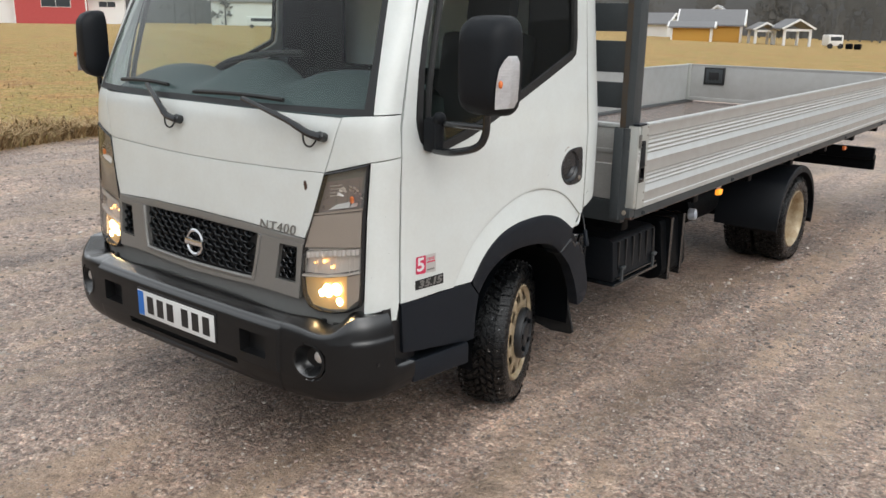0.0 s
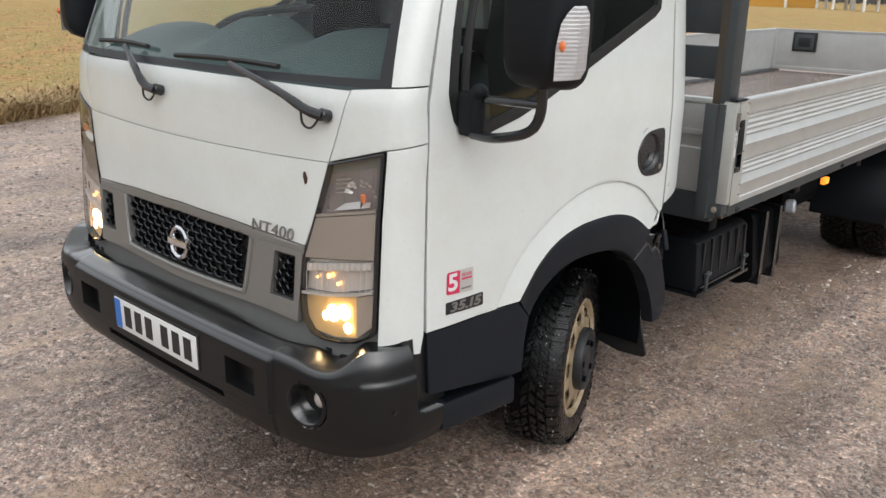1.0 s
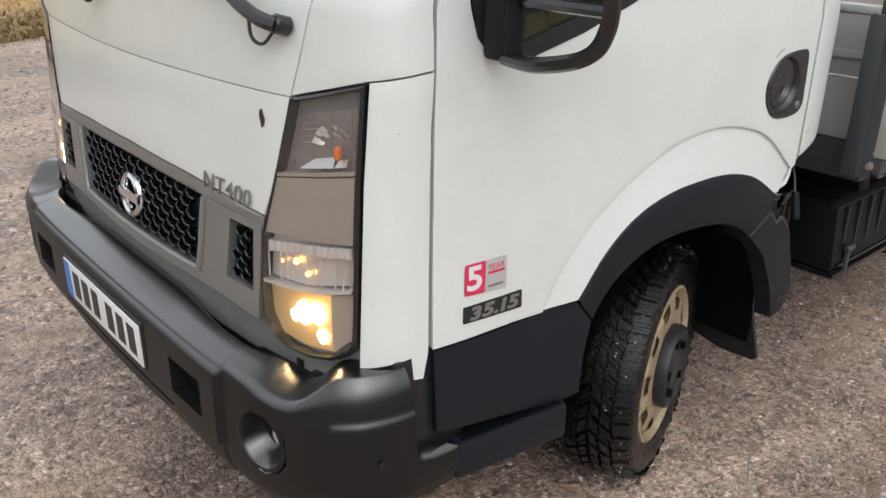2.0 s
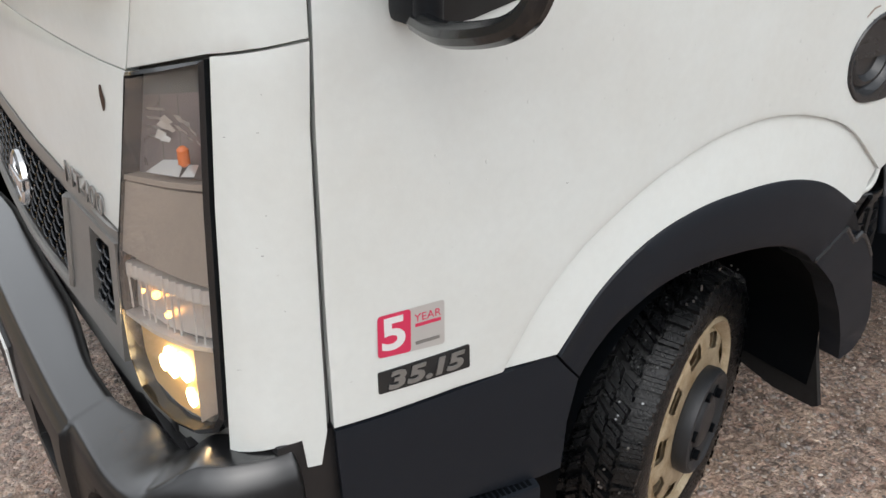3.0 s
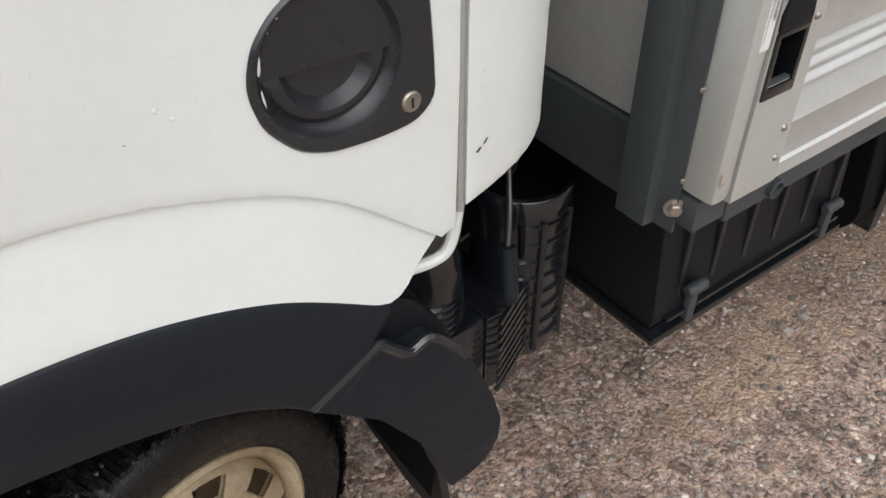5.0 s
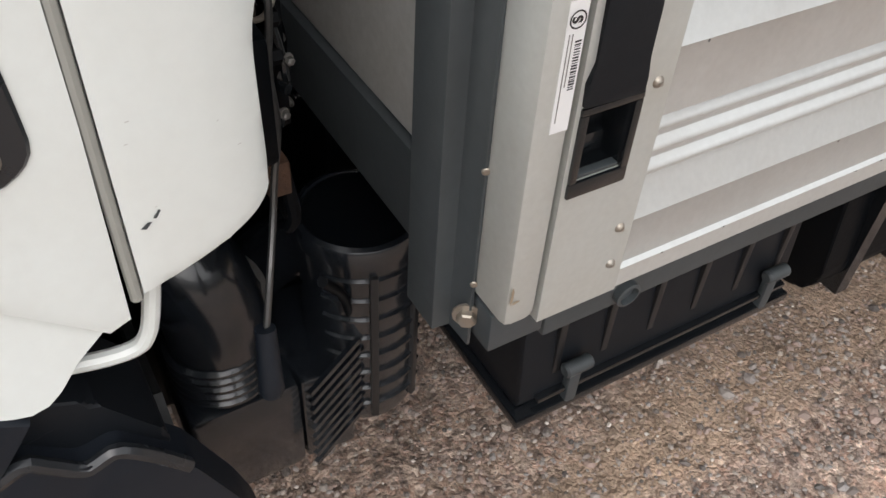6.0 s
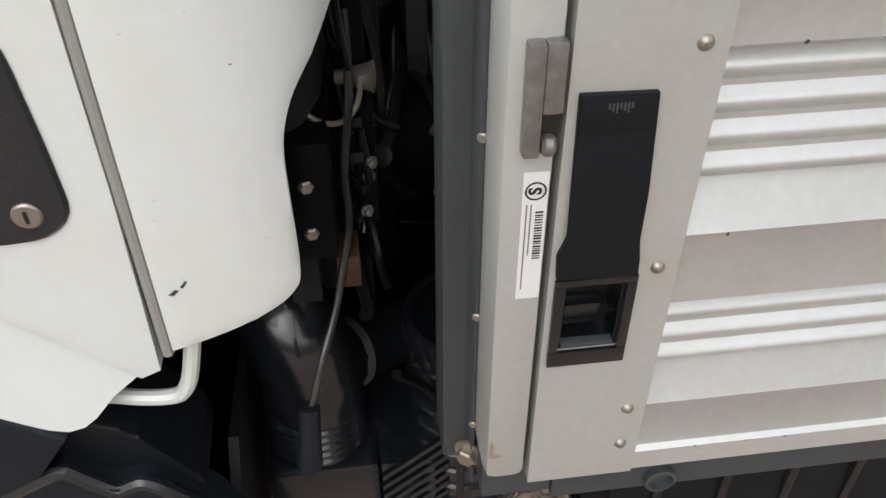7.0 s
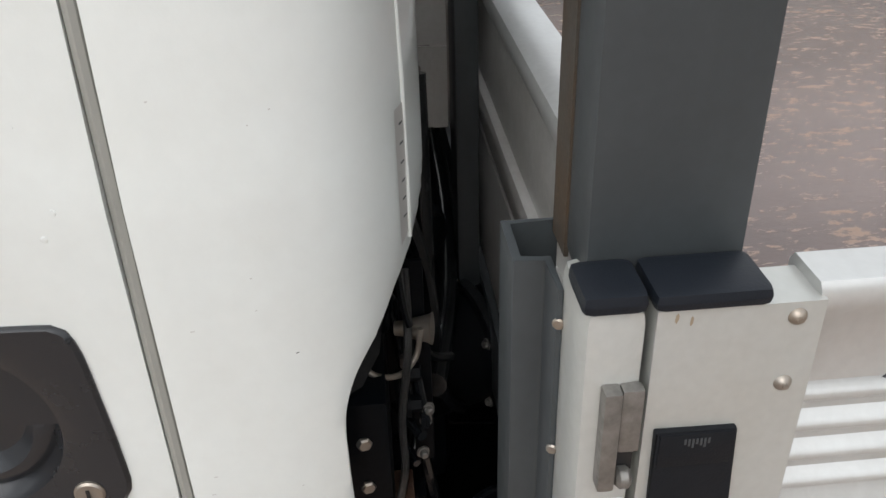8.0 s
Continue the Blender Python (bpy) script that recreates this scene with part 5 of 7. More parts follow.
def build_outside():
    for s in (1, -1):
        bm = bmesh.new()
        m = Matrix.Translation((s * .948, .372, .385)) @ Matrix.Rotation(radians(-s * 7.5), 4, "Z")
        box(bm, (-.12 * s, 0, -.05), (.012 * s, .300, .040), .012, m)
        st = part("step", bm, TRIM, truck, "black step with ribbed wet tread")
        bm = bmesh.new()
        for k in range(26):
            box(bm, (-.05 * s, .02 + k * .0103, .040), (.004 * s, .026 + k * .0103, .0415), 0, m)
        part("step_tread", bm, DARK, st)
    # wipers
    for px, pz, bx0, bx1, bz in ((.695, 1.262, -.03, .49, 1.372), (-.105, 1.262, -.60, -.22, 1.388)):
        w = part("wiper", tube(bmesh.new(), [skin(px, pz, .025), skin(px - .05, pz + .012, .035), skin((px * 2 + (bx0 + bx1) * .5) / 3, pz + .045, .04), skin((bx0 + bx1) / 2 + .06, bz - .01, .030)], [.015, .014, .012, .010], 8), GLOSSBLACK, truck, "black windscreen wiper")
        bm = bmesh.new()
        drum(bm, .018, -.012, .022, axis(skin(px, pz, .012), (0, -1, .3)), 18, .004)
        part("pivot", bm, GLOSSBLACK, w)
        bm = bmesh.new()
        pts = [skin(bx0 + (bx1 - bx0) * k / 6, bz + .006 * math.sin(k / 6 * 3.1), .014) for k in range(7)]
        tube(bm, pts, .0085, 6)
        part("blade", bm, RUBBER, w)
        bm = bmesh.new()
        a, b = skin(px - .05, pz - .005, .02), skin(px - .075, pz + .03, .03)
        tube(bm, [b, (b + a) / 2 + Vector((.0, -.012, -.035)), a + Vector((.01, -.005, -.03)), skin(px - .02, pz, .01)], .0035, 6)
        part("washer_hose", bm, RUBBER, w)
    # mirrors on bent tube arms
    for s in (1, -1):
        k0 = 1 if s > 0 else .925
        mir = part("mirror", tube(bmesh.new(), [(s * 1.0, .43, 1.222), (s * 1.10 * k0, .405, 1.228), (s * 1.20 * k0, .405, 1.255), (s * 1.232 * k0, .41, 1.30), (s * 1.236 * k0, .41, 1.37)], .0135, 10, 6), GLOSSBLACK, truck, "black door mirror on bent tube arm")
        bm = bmesh.new()
        tube(bm, [(s * 1.0, .45, 1.315), (s * 1.08, .42, 1.322), (s * 1.232 * k0, .41, 1.325)], .011, 8)
        part("upper_arm", bm, GLOSSBLACK, mir)
        bm = bmesh.new()
        box(bm, (s * .955, .415, 1.215), (s * 1.012, .462, 1.335), .014)
        drum(bm, .017, -.055, .07, Matrix.Translation((s * 1.018, .432, 1.27)), 14, .006)
        bmesh.ops.create_uvsphere(bm, u_segments=14, v_segments=10, radius=.024, matrix=Matrix.Translation((s * 1.018, .432, 1.335)))
        part("bracket", bm, PLASTIC, mir)
        bm = bmesh.new()
        # rounded, bowed housing
        rows = []
        oy, hz = .40, 1.525
        for i, (dep, k) in enumerate(((-.075, .52), (-.068, .74), (-.045, .91), (-.01, 1.0), (.035, 1.02), (.05, .99), (.05, .93))):
            ring = []
            for j in range(28):
                a = 2 * math.pi * j / 28
                cx = math.copysign(abs(math.cos(a)) ** .42, math.cos(a)) * .090 * k
                cz = math.copysign(abs(math.sin(a)) ** .42, math.sin(a)) * .158 * k
                ring.append(bm.verts.new((s * (1.245 * k0 + cx * (1 if s > 0 else .72)), oy + dep + .012 * cx / .09, hz + cz)))
            rows.append(ring)
        for a, b in zip(rows, rows[1:]):
            for j in range(28):
                bm.faces.new((a[j], a[(j + 1) % 28], b[(j + 1) % 28], b[j]))
        bm.faces.new(rows[0])
        part("housing", bm, PLASTIC, mir, "large rounded black mirror housing")
        bm = bmesh.new()
        bm.faces.new([bm.verts.new((s * (1.245 * k0 + (1 if s > 0 else .72) * math.copysign(abs(math.cos(a)) ** .42, math.cos(a)) * .083), oy + .044, hz + math.copysign(abs(math.sin(a)) ** .42, math.sin(a)) * .149)) for a in (2 * math.pi * j / 28 for j in range(28))])
        part("mirror_glass", bm, material("mirror_silver", (.85, .86, .86), .02, metal=1, scale=5, amount=.05), mir)
        # clear side repeater wrapped round the outer edge
        bm = bmesh.new()
        shape = [(.095, 1.396), (.118, 1.398), (.126, 1.42), (.128, 1.50), (.127, 1.545), (.121, 1.562), (.112, 1.548), (.102, 1.522), (.096, 1.47)]
        rows = [[bm.verts.new((s * (1.228 * k0 + x * k * (1 if s > 0 else .74)), oy - dy + max(0, (x - .09)) * 1.2, z)) for x, z in shape] for dy, k in ((.03, 1.0), (.066, 1.0), (.072, .97))]
        for a, b in zip(rows, rows[1:]):
            for j in range(len(shape)):
                bm.faces.new((a[j], a[(j + 1) % len(shape)], b[(j + 1) % len(shape)], b[j]))
        bm.faces.new(rows[-1])
        part("side_repeater", bm, FLUTED, mir, "clear side repeater lamp")
        bm = bmesh.new()
        bmesh.ops.create_icosphere(bm, subdivisions=2, radius=.008, matrix=Matrix.Translation((s * (1.340 if s > 0 else 1.215), oy - .066, 1.475)) @ Matrix.Diagonal((1, .8, 1.6, 1)))
        part("repeater_bulb", bm, AMBER, mir, "orange bulb")


build_outside()


# ---- inside of the cab ----
def build_interior():
    part("cab_floor", boxes(((-.88, .25, .70), (.82, 1.40, .74))), DARK, truck)
    part("cab_back_lining", boxes(((-.86, 1.60, .74), (.86, 1.63, 1.42)), ((-.86, 1.59, 1.42), (-.62, 1.62, 1.95)), ((.62, 1.59, 1.42), (.86, 1.62, 1.95)), ((-.62, 1.58, 1.80), (.62, 1.61, 1.95))), SEATCLOTH, truck)
    bm = bmesh.new()
    sec = [(.22, 1.10), (.24, 1.31), (.29, 1.350), (.36, 1.375), (.43, 1.395), (.50, 1.408), (.58, 1.412), (.64, 1.37), (.66, 1.22), (.64, 1.0), (.60, .80)]
    rows = []
    for k in range(49):
        x = -.83 + 1.66 * k / 48
        h = .035 * math.exp(-((x + .62) / .22) ** 4) + .078 * math.exp(-((x + .05) / .17) ** 4) + .058 * math.exp(-((x - .52) / .26) ** 4)
        rows.append([bm.verts.new((x, y + .05 * (abs(x) / .83) ** 2, z + (h * smoothstep((y - .27) / .22) if z > 1.34 else 0))) for y, z in sec])
    for a, b in zip(rows, rows[1:]):
        for j in range(len(sec) - 1):
            bm.faces.new((a[j], a[j + 1], b[j + 1], b[j]))
    dash = part("dashboard", bm, DASH, truck, "grey dashboard behind the windscreen")
    part("dash_roll", tube(bmesh.new(), [(-.50, .62, 1.42), (-.40, .63, 1.465), (-.25, .64, 1.495), (-.05, .64, 1.515), (.10, .64, 1.52)], .014, 8), RUBBER, dash)
    bm = bmesh.new()
    m = Matrix.Translation((.42, .78, 1.28)) @ Matrix.Rotation(radians(-52), 4, "X")
    n1, n2 = 40, 8
    rings = [[bm.verts.new(m @ Vector(((.20 + .014 * math.cos(b)) * math.cos(a), (.20 + .014 * math.cos(b)) * math.sin(a), .014 * math.sin(b)))) for b in (2 * math.pi * j / n2 for j in range(n2))] for a in (2 * math.pi * i / n1 for i in range(n1))]
    for i in range(n1):
        for j in range(n2):
            bm.faces.new((rings[i][j], rings[i][(j + 1) % n2], rings[(i + 1) % n1][(j + 1) % n2], rings[(i + 1) % n1][j]))
    wheel = part("steering_wheel", bm, RUBBER, truck, "black steering wheel")
    bm = bmesh.new()
    drum(bm, .07, -.03, .03, m, 20, .012)
    for a in (0, 2.1, 4.2):
        box(bm, (.04, -.018, -.01), (.20, .018, .01), .005, m @ Matrix.Rotation(a, 4, "Z"))
    part("wheel_hub", bm, RUBBER, wheel)
    for x, w, tall in ((.45, .25, .56), (-.12, .22, .34), (-.55, .22, .34)):
        bm = bmesh.new()
        box(bm, (x - w, .92, .98), (x + w, 1.42, 1.10), .04)
        seat = part("seat", bm, SEATCLOTH, truck, "dark cloth cab seat")
        bm = bmesh.new()
        box(bm, (-w, -.06, 0), (w, .06, tall), .045, Matrix.Translation((x, 1.42, 1.06)) @ Matrix.Rotation(radians(-10), 4, "X"))
        part("backrest", bm, SEATCLOTH, seat)
        if tall > .5:
            bm = bmesh.new()
            box(bm, (-.13, -.045, .58), (.13, .045, .76), .04, Matrix.Translation((x, 1.42, 1.06)) @ Matrix.Rotation(radians(-10), 4, "X"))
            part("headrest", bm, SEATCLOTH, seat)
    for s in (1, -1):
        part("inner_door", patch([(s * u, z) for u, z in ((1.03, .70), (2.18, .83), (2.18, 1.50), (1.55, 1.26), (1.15, 1.18), (1.03, 1.18))][::s], 0.06, -0.045, 0), DASH, truck)
        part("pillar_lining", patch([(s * u, z) for u, z in ((2.14, 1.0), (2.62, 1.0), (2.62, 1.95), (2.10, 1.95), (2.14, 1.80))][::s], 0.06, -0.04, 0), SEATCLOTH, truck)
    part("headlining", boxes(((-.74, .62, 1.955), (.74, 1.55, 1.97))), HEADLINER, truck)


build_interior()


# ---- wheels ----
def tyre_mesh(radius, width):
    bm = bmesh.new()
    w = width / 2
    I = Matrix.Identity(4)
    lathe(bm, [(.206, -w * .82), (.225, -w * .96), (.262, -w * 1.04), (.29, -w * 1.0), (radius - .024, -w * .90), (radius - .018, -w * .80), (radius - .016, 0), (radius - .018, w * .80), (radius - .024, w * .90), (.29, w * 1.0), (.262, w * 1.04), (.225, w * .96), (.206, w * .82)], I, 64)
    return bm


def tread_mesh(radius, width):
    """Winter tread: shoulder lugs and slanted inner blocks, each cut by narrow sipes."""
    bm = bmesh.new()
    w = width / 2
    rnd = random.Random(2)
    n = 44
    rows = ((-.80, .20, .50, .10, 4), (-.43, .13, .05, -.55, 3), (-.14, .11, .55, -.75, 3), (.14, .11, .30, .75, 3), (.43, .13, .80, .55, 3), (.80, .20, .25, -.10, 4))
    for c, half, stagger, slant, cuts in rows:
        for k in range(n):
            a0 = 2 * math.pi * (k + stagger + rnd.uniform(-.07, .07)) / n
            pitch = 2 * math.pi / n * (.84 if abs(c) > .7 else .74) * rnd.uniform(.9, 1.05)
            zc, zh = c * w, half * w * rnd.uniform(.92, 1.05)
            for j in range(cuts):
                b0 = a0 + pitch * (j / cuts - .5)
                b1 = b0 + pitch / cuts * .86
                jog = rnd.uniform(-.03, .03) * w
                top = radius - .0135 * abs(c) ** 4 + rnd.uniform(-.0012, .0010)
                vs = []
                for rr, k2 in ((radius - .022, 1.0), (top, .93)):
                    for end, dz in ((b0, -1), (b1, -1), (b1, 1), (b0, 1)):
                        zz = zc + dz * zh * k2 + jog
                        drop = .009 if abs(c) > .7 and dz * c > 0 and rr > radius - .02 else 0
                        a = end + slant * dz * zh / radius
                        vs.append(bm.verts.new(((rr - drop) * math.cos(a), (rr - drop) * math.sin(a), zz)))
                bm.faces.new(vs[4:])
                for i in range(4):
                    bm.faces.new((vs[i], vs[(i + 1) % 4], vs[4 + (i + 1) % 4], vs[4 + i]))
    return bm


def stud_mesh(radius, width):
    bm = bmesh.new()
    rnd = random.Random(3)
    for k in range(150):
        a, z = rnd.uniform(0, 6.283), rnd.choice((-.80, -.43, .43, .80)) * width / 2 + rnd.uniform(-.006, .006)
        m = Matrix.Rotation(a, 4, "Z") @ Matrix.Translation((radius - .004, 0, z)) @ Matrix.Rotation(radians(90), 4, "Y")
        drum(bm, .0022, 0, .0045, m, 6)
    return bm


def rim_mesh(deep=False):
    bm = bmesh.new()
    I = Matrix.Identity(4)
    lathe(bm, [(.219, .085), (.217, .096), (.210, .099), (.203, .094), (.199, .080), (.190, .068), (.187, .0), (.189, -.09)], I, 64)
    # disc with hand holes
    if deep:
        prof = [(.188, .02), (.172, -.055), (.14, -.085), (.11, -.09), (.075, -.08), (.06, -.03)]
    else:
        prof = [(.193, .060), (.191, .080), (.184, .090), (.168, .094), (.150, .096), (.130, .097), (.06, .098)]
    seg = 80
    hole = lambda i, k: (i == 2 and k % 8 in (2, 3, 4, 5)) or (i == 3 and k % 8 in (2, 3, 4, 5))
    lathe(bm, prof, I, seg, None if deep else hole)
    lathe(bm, [(r - .0, h - .008) for r, h in prof], I, seg, None if deep else hole)
    return bm


def hub_mesh():
    bm = bmesh.new()
    I = Matrix.Identity(4)
    lathe(bm, [(.098, .085), (.110, .096), (.114, .099), (.115, .118), (.110, .128), (.104, .130), (.098, .125), (.089, .119), (.058, .118), (.054, .124), (.047, .127), (.001, .127)], I, 48)
    return bm


TYRE_ME = finish("tyre", tyre_mesh(.325, .205), TYRE)
TREAD_ME = finish("tread", tread_mesh(.325, .205), TYRE, 25)
STUD_ME = finish("studs", stud_mesh(.325, .205), STUD)
RIM_ME = finish("rim", rim_mesh(), RIM, 50)
DEEP_ME = finish("deep_rim", rim_mesh(True), RIM, 50)
HUB_ME = finish("hub", hub_mesh(), HUBGREY, 40)
NUT_ME = finish("wheel_nut", bolt(bmesh.new(), (0, 0, 0), (0, 0, 1), .011, .016), DARK)


def wheel(center, normal, spin, deep, label):
    m = axis(center, normal) @ Matrix.Rotation(spin, 4, "Z")
    w = new("wheel", TYRE_ME)
    w.parent = truck
    w.matrix_basis = m
    tagged(w, label)

    def child(name, me, mat=Matrix.Identity(4)):
        o = new(name, me)
        o.parent = w
        o.matrix_basis = mat
        return o
    tagged(child("tread", TREAD_ME), "wet studded winter tread", kind="stuff")
    tagged(child("studs", STUD_ME), "small steel studs", kind="stuff")
    if deep:
        child("rim", DEEP_ME)
        for k in range(6):
            child("wheel_nut", NUT_ME, Matrix.Rotation(k * math.pi / 3, 4, "Z") @ Matrix.Translation((.095, 0, -.086)))
    else:
        child("rim", RIM_ME)
        child("hub", HUB_ME)
        for k in range(5):
            child("wheel_nut", NUT_ME, Matrix.Rotation(k * math.pi * .4 + .3, 4, "Z") @ Matrix.Translation((.072, 0, .116)))


STEER = radians(20)
nrm = Vector((math.cos(STEER), math.sin(STEER), 0))
wheel((.841, 1.106, .313), nrm, .2, False, "front wheel turned outwards, worn gold steel rim")
wheel((-.862, 1.106, .313), -nrm, .9, False, "front wheel with worn gold steel rim")
for s in (1, -1):
    wheel((s * .985, 4.70, .240), (s, 0, 0), .5, True, "rear twin wheel with dished golden rim")
    wheel((s * .755, 4.70, .240), (-s, 0, 0), .3, True, "inner rear twin wheel")


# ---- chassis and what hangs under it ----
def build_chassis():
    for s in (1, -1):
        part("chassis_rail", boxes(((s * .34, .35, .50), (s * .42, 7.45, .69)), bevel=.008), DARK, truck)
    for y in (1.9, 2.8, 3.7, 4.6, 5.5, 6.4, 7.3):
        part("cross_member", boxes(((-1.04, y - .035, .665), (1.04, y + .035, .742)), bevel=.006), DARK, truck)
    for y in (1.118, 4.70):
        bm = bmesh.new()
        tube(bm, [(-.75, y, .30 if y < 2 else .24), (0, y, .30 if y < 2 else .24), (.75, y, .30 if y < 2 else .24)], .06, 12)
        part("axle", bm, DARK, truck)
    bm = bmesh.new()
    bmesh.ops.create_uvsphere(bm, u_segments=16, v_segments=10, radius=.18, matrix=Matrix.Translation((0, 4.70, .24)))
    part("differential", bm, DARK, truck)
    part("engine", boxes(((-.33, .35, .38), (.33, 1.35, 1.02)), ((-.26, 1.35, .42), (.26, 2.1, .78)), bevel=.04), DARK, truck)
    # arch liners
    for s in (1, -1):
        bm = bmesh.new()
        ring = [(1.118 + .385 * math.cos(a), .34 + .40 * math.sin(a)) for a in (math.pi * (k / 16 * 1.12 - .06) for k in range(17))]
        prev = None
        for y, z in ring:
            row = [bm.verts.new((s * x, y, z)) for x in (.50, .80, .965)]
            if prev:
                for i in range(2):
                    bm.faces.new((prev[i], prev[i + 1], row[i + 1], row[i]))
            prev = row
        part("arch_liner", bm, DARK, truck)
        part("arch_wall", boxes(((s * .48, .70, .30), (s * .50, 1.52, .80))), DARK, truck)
        # moulded guard behind the front wheel and its rubber flap
        out = rounded([(1.304, .652), (1.395, .697), (1.434, .660), (1.466, .668), (1.520, .602), (1.560, .50), (1.576, .44), (1.572, .392), (1.540, .362), (1.493, .350), (1.475, .42), (1.445, .49), (1.392, .575), (1.340, .624)], .010, 3)
        m = Matrix.Translation((s * 1.026, -.004, .019)) @ Matrix(((0, 0, -s, 0), (1, 0, 0, 0), (0, 1, 0, 0), (0, 0, 0, 1)))
        bm = bmesh.new()
        prism(bm, out, .05, m, .004, rim=True)
        bmesh.ops.triangulate(bm, faces=[f for f in bm.faces if len(f.verts) > 4])
        guard = part("mudguard", bm, TRIM, truck, "black moulded mudguard behind the front wheel")
        ridge = [(1.310, .650), (1.350, .670), (1.394, .692), (1.410, .681), (1.434, .6565), (1.450, .660), (1.465, .663), (1.490, .637), (1.515, .602)]
        part("guard_ridge", tube(bmesh.new(), [(s * 1.021, y - .004, z + .020) for y, z in ridge], .0075, 8, 3), HANDLEBLACK, guard)
        bm = bmesh.new()
        prism(bm, rounded([(1.285, .668), (1.318, .700), (1.40, .752), (1.455, .720), (1.505, .645), (1.50, .60), (1.44, .63), (1.36, .66)], .01, 2), .10, Matrix.Translation((s * 1.0, 0, .008)) @ Matrix(((0, 0, -s, 0), (1, 0, 0, 0), (0, 1, 0, 0), (0, 0, 0, 1))), .006)
        part("guard_shelf", bm, PLASTIC, guard)
        bm = bmesh.new()
        prism(bm, [(.66, .52), (.88, .56), (.945, .50), (.945, .40), (.962, .36), (.998, .222), (.985, .212), (.88, .205), (.76, .228), (.66, .30)], .012, Matrix.Translation((0, 1.505, 0)) @ Matrix(((s, 0, 0, 0), (0, 0, 1, 0), (0, 1, 0, 0), (0, 0, 0, 1))))
        part("mud_flap", bm, RUBBER, guard, "black rubber mud flap")
    # white bent bar under the cab corner
    bm = bmesh.new()
    tube(bm, [(.982, 1.532, .86), (.988, 1.522, .81), (.990, 1.512, .775), (.988, 1.496, .760), (.983, 1.455, .760), (.972, 1.405, .768), (.94, 1.37, .785)], .0075, 10, 6)
    part("white_bar", bm, WHITE, truck, "white bent bar under the cab corner")
    # air intake: box, bellows, elbow
    intake = part("air_box", boxes(((.70, 1.535, .285), (.866, 1.675, .458)), bevel=.012), HOSE, truck, "black ribbed air intake box")
    bm = bmesh.new()
    prof = []
    for k in range(6):
        z = .445 + k * .014
        prof += [(.058, z), (.064, z + .004), (.064, z + .008), (.058, z + .012)]
    lathe(bm, prof, Matrix.Translation((.80, 1.60, 0)), 28)
    part("bellows", bm, HOSE, intake)
    bm = bmesh.new()
    tube(bm, [(.80, 1.603, .52), (.80, 1.60, .575), (.79, 1.588, .63), (.755, 1.568, .665), (.69, 1.55, .68), (.50, 1.54, .69)], .060, 18, 5)
    part("intake_elbow", bm, HOSE, intake)
    bm = bmesh.new()
    for k in range(9):
        box(bm, (-.001, -.052, -.0035), (.006, .052, .0035), 0, Matrix.Translation((.872, 1.722, .33 + k * .019)) @ Matrix.Rotation(radians(14), 4, "X") @ Matrix.Rotation(radians(22), 4, "Z"))
    part("slanted_ribs", bm, HOSE, intake)
    bm = bmesh.new()
    prism(bm, [(.864, 1.676), (.868, 1.745), (.70, 1.75), (.70, 1.66)], .165, Matrix.Translation((0, 0, .29)), .006)
    part("box_side", bm, HOSE, intake)
    # air cleaner can
    can = bmesh.new()
    m = Matrix.Translation((.790, 1.796, 0)) @ Matrix.Diagonal((.84, .84, 1, 1))
    lathe(can, [(.085, .31), (.092, .33), (.092, .612), (.097, .616), (.097, .634), (.093, .640), (.085, .642), (.080, .638)], m, 40)
    ac = part("air_cleaner", can, HOSE, truck, "black ribbed air cleaner can")
    # dark disc stands for the shade inside the open can
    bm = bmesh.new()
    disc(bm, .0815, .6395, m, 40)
    part("can_mouth_shade", bm, DARK, ac)
    for k in range(8):
        bm = bmesh.new()
        z = .350 + k * .034
        prev = None
        for j in range(9):
            a = radians(-62 + j * 13.5)
            row = [bm.verts.new(m @ Vector((r * math.cos(a), r * math.sin(a), zz))) for r, zz in ((.091, z), (.097, z + .002), (.097, z + .005), (.091, z + .008))]
            if prev:
                for i in range(3):
                    bm.faces.new((prev[i], prev[i + 1], row[i + 1], row[i]))
            prev = row
        part("can_rib", bm, HOSE, ac)
    for a in (-14, 32):
        bm = bmesh.new()
        box(bm, (.09, -.006, .33), (.100, .006, .60), .002, m @ Matrix.Rotation(radians(a), 4, "Z"))
        part("upright_rib", bm, INK, ac)
    bm = bmesh.new()
    tube(bm, [(.835, 1.768, .335), (.835, 1.769, .318), (.834, 1.771, .296)], [.009, .010, .009], 10)
    part("drain_hose", bm, material("pale_hose", (.62, .52, .38), .6, scale=60, amount=.2), ac, "short pale drain hose")
    # tilt lever: wire, black grip
    lever = part("tilt_lever", tube(bmesh.new(), [(.974, 1.612, .70), (.955, 1.628, .75), (.93, 1.645, .79), (.918, 1.655, .83), (.912, 1.665, .88), (.905, 1.665, .93), (.900, 1.672, .985), (.885, 1.675, 1.02), (.87, 1.675, 1.06)], .0036, 8, 5), WIRE, truck, "thin wire lever with black grip")
    bm = bmesh.new()
    lathe(bm, [(.001, .075), (.010, .075), (.0105, .06), (.012, .02), (.0125, .004), (.010, -.003), (.001, -.003)], axis((.991, 1.605, .637), Vector((.974, 1.612, .71)) - Vector((.991, 1.605, .637))), 16)
    part("grip", bm, TRIM, lever)
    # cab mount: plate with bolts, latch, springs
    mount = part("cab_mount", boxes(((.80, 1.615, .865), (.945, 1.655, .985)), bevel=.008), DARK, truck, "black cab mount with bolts")
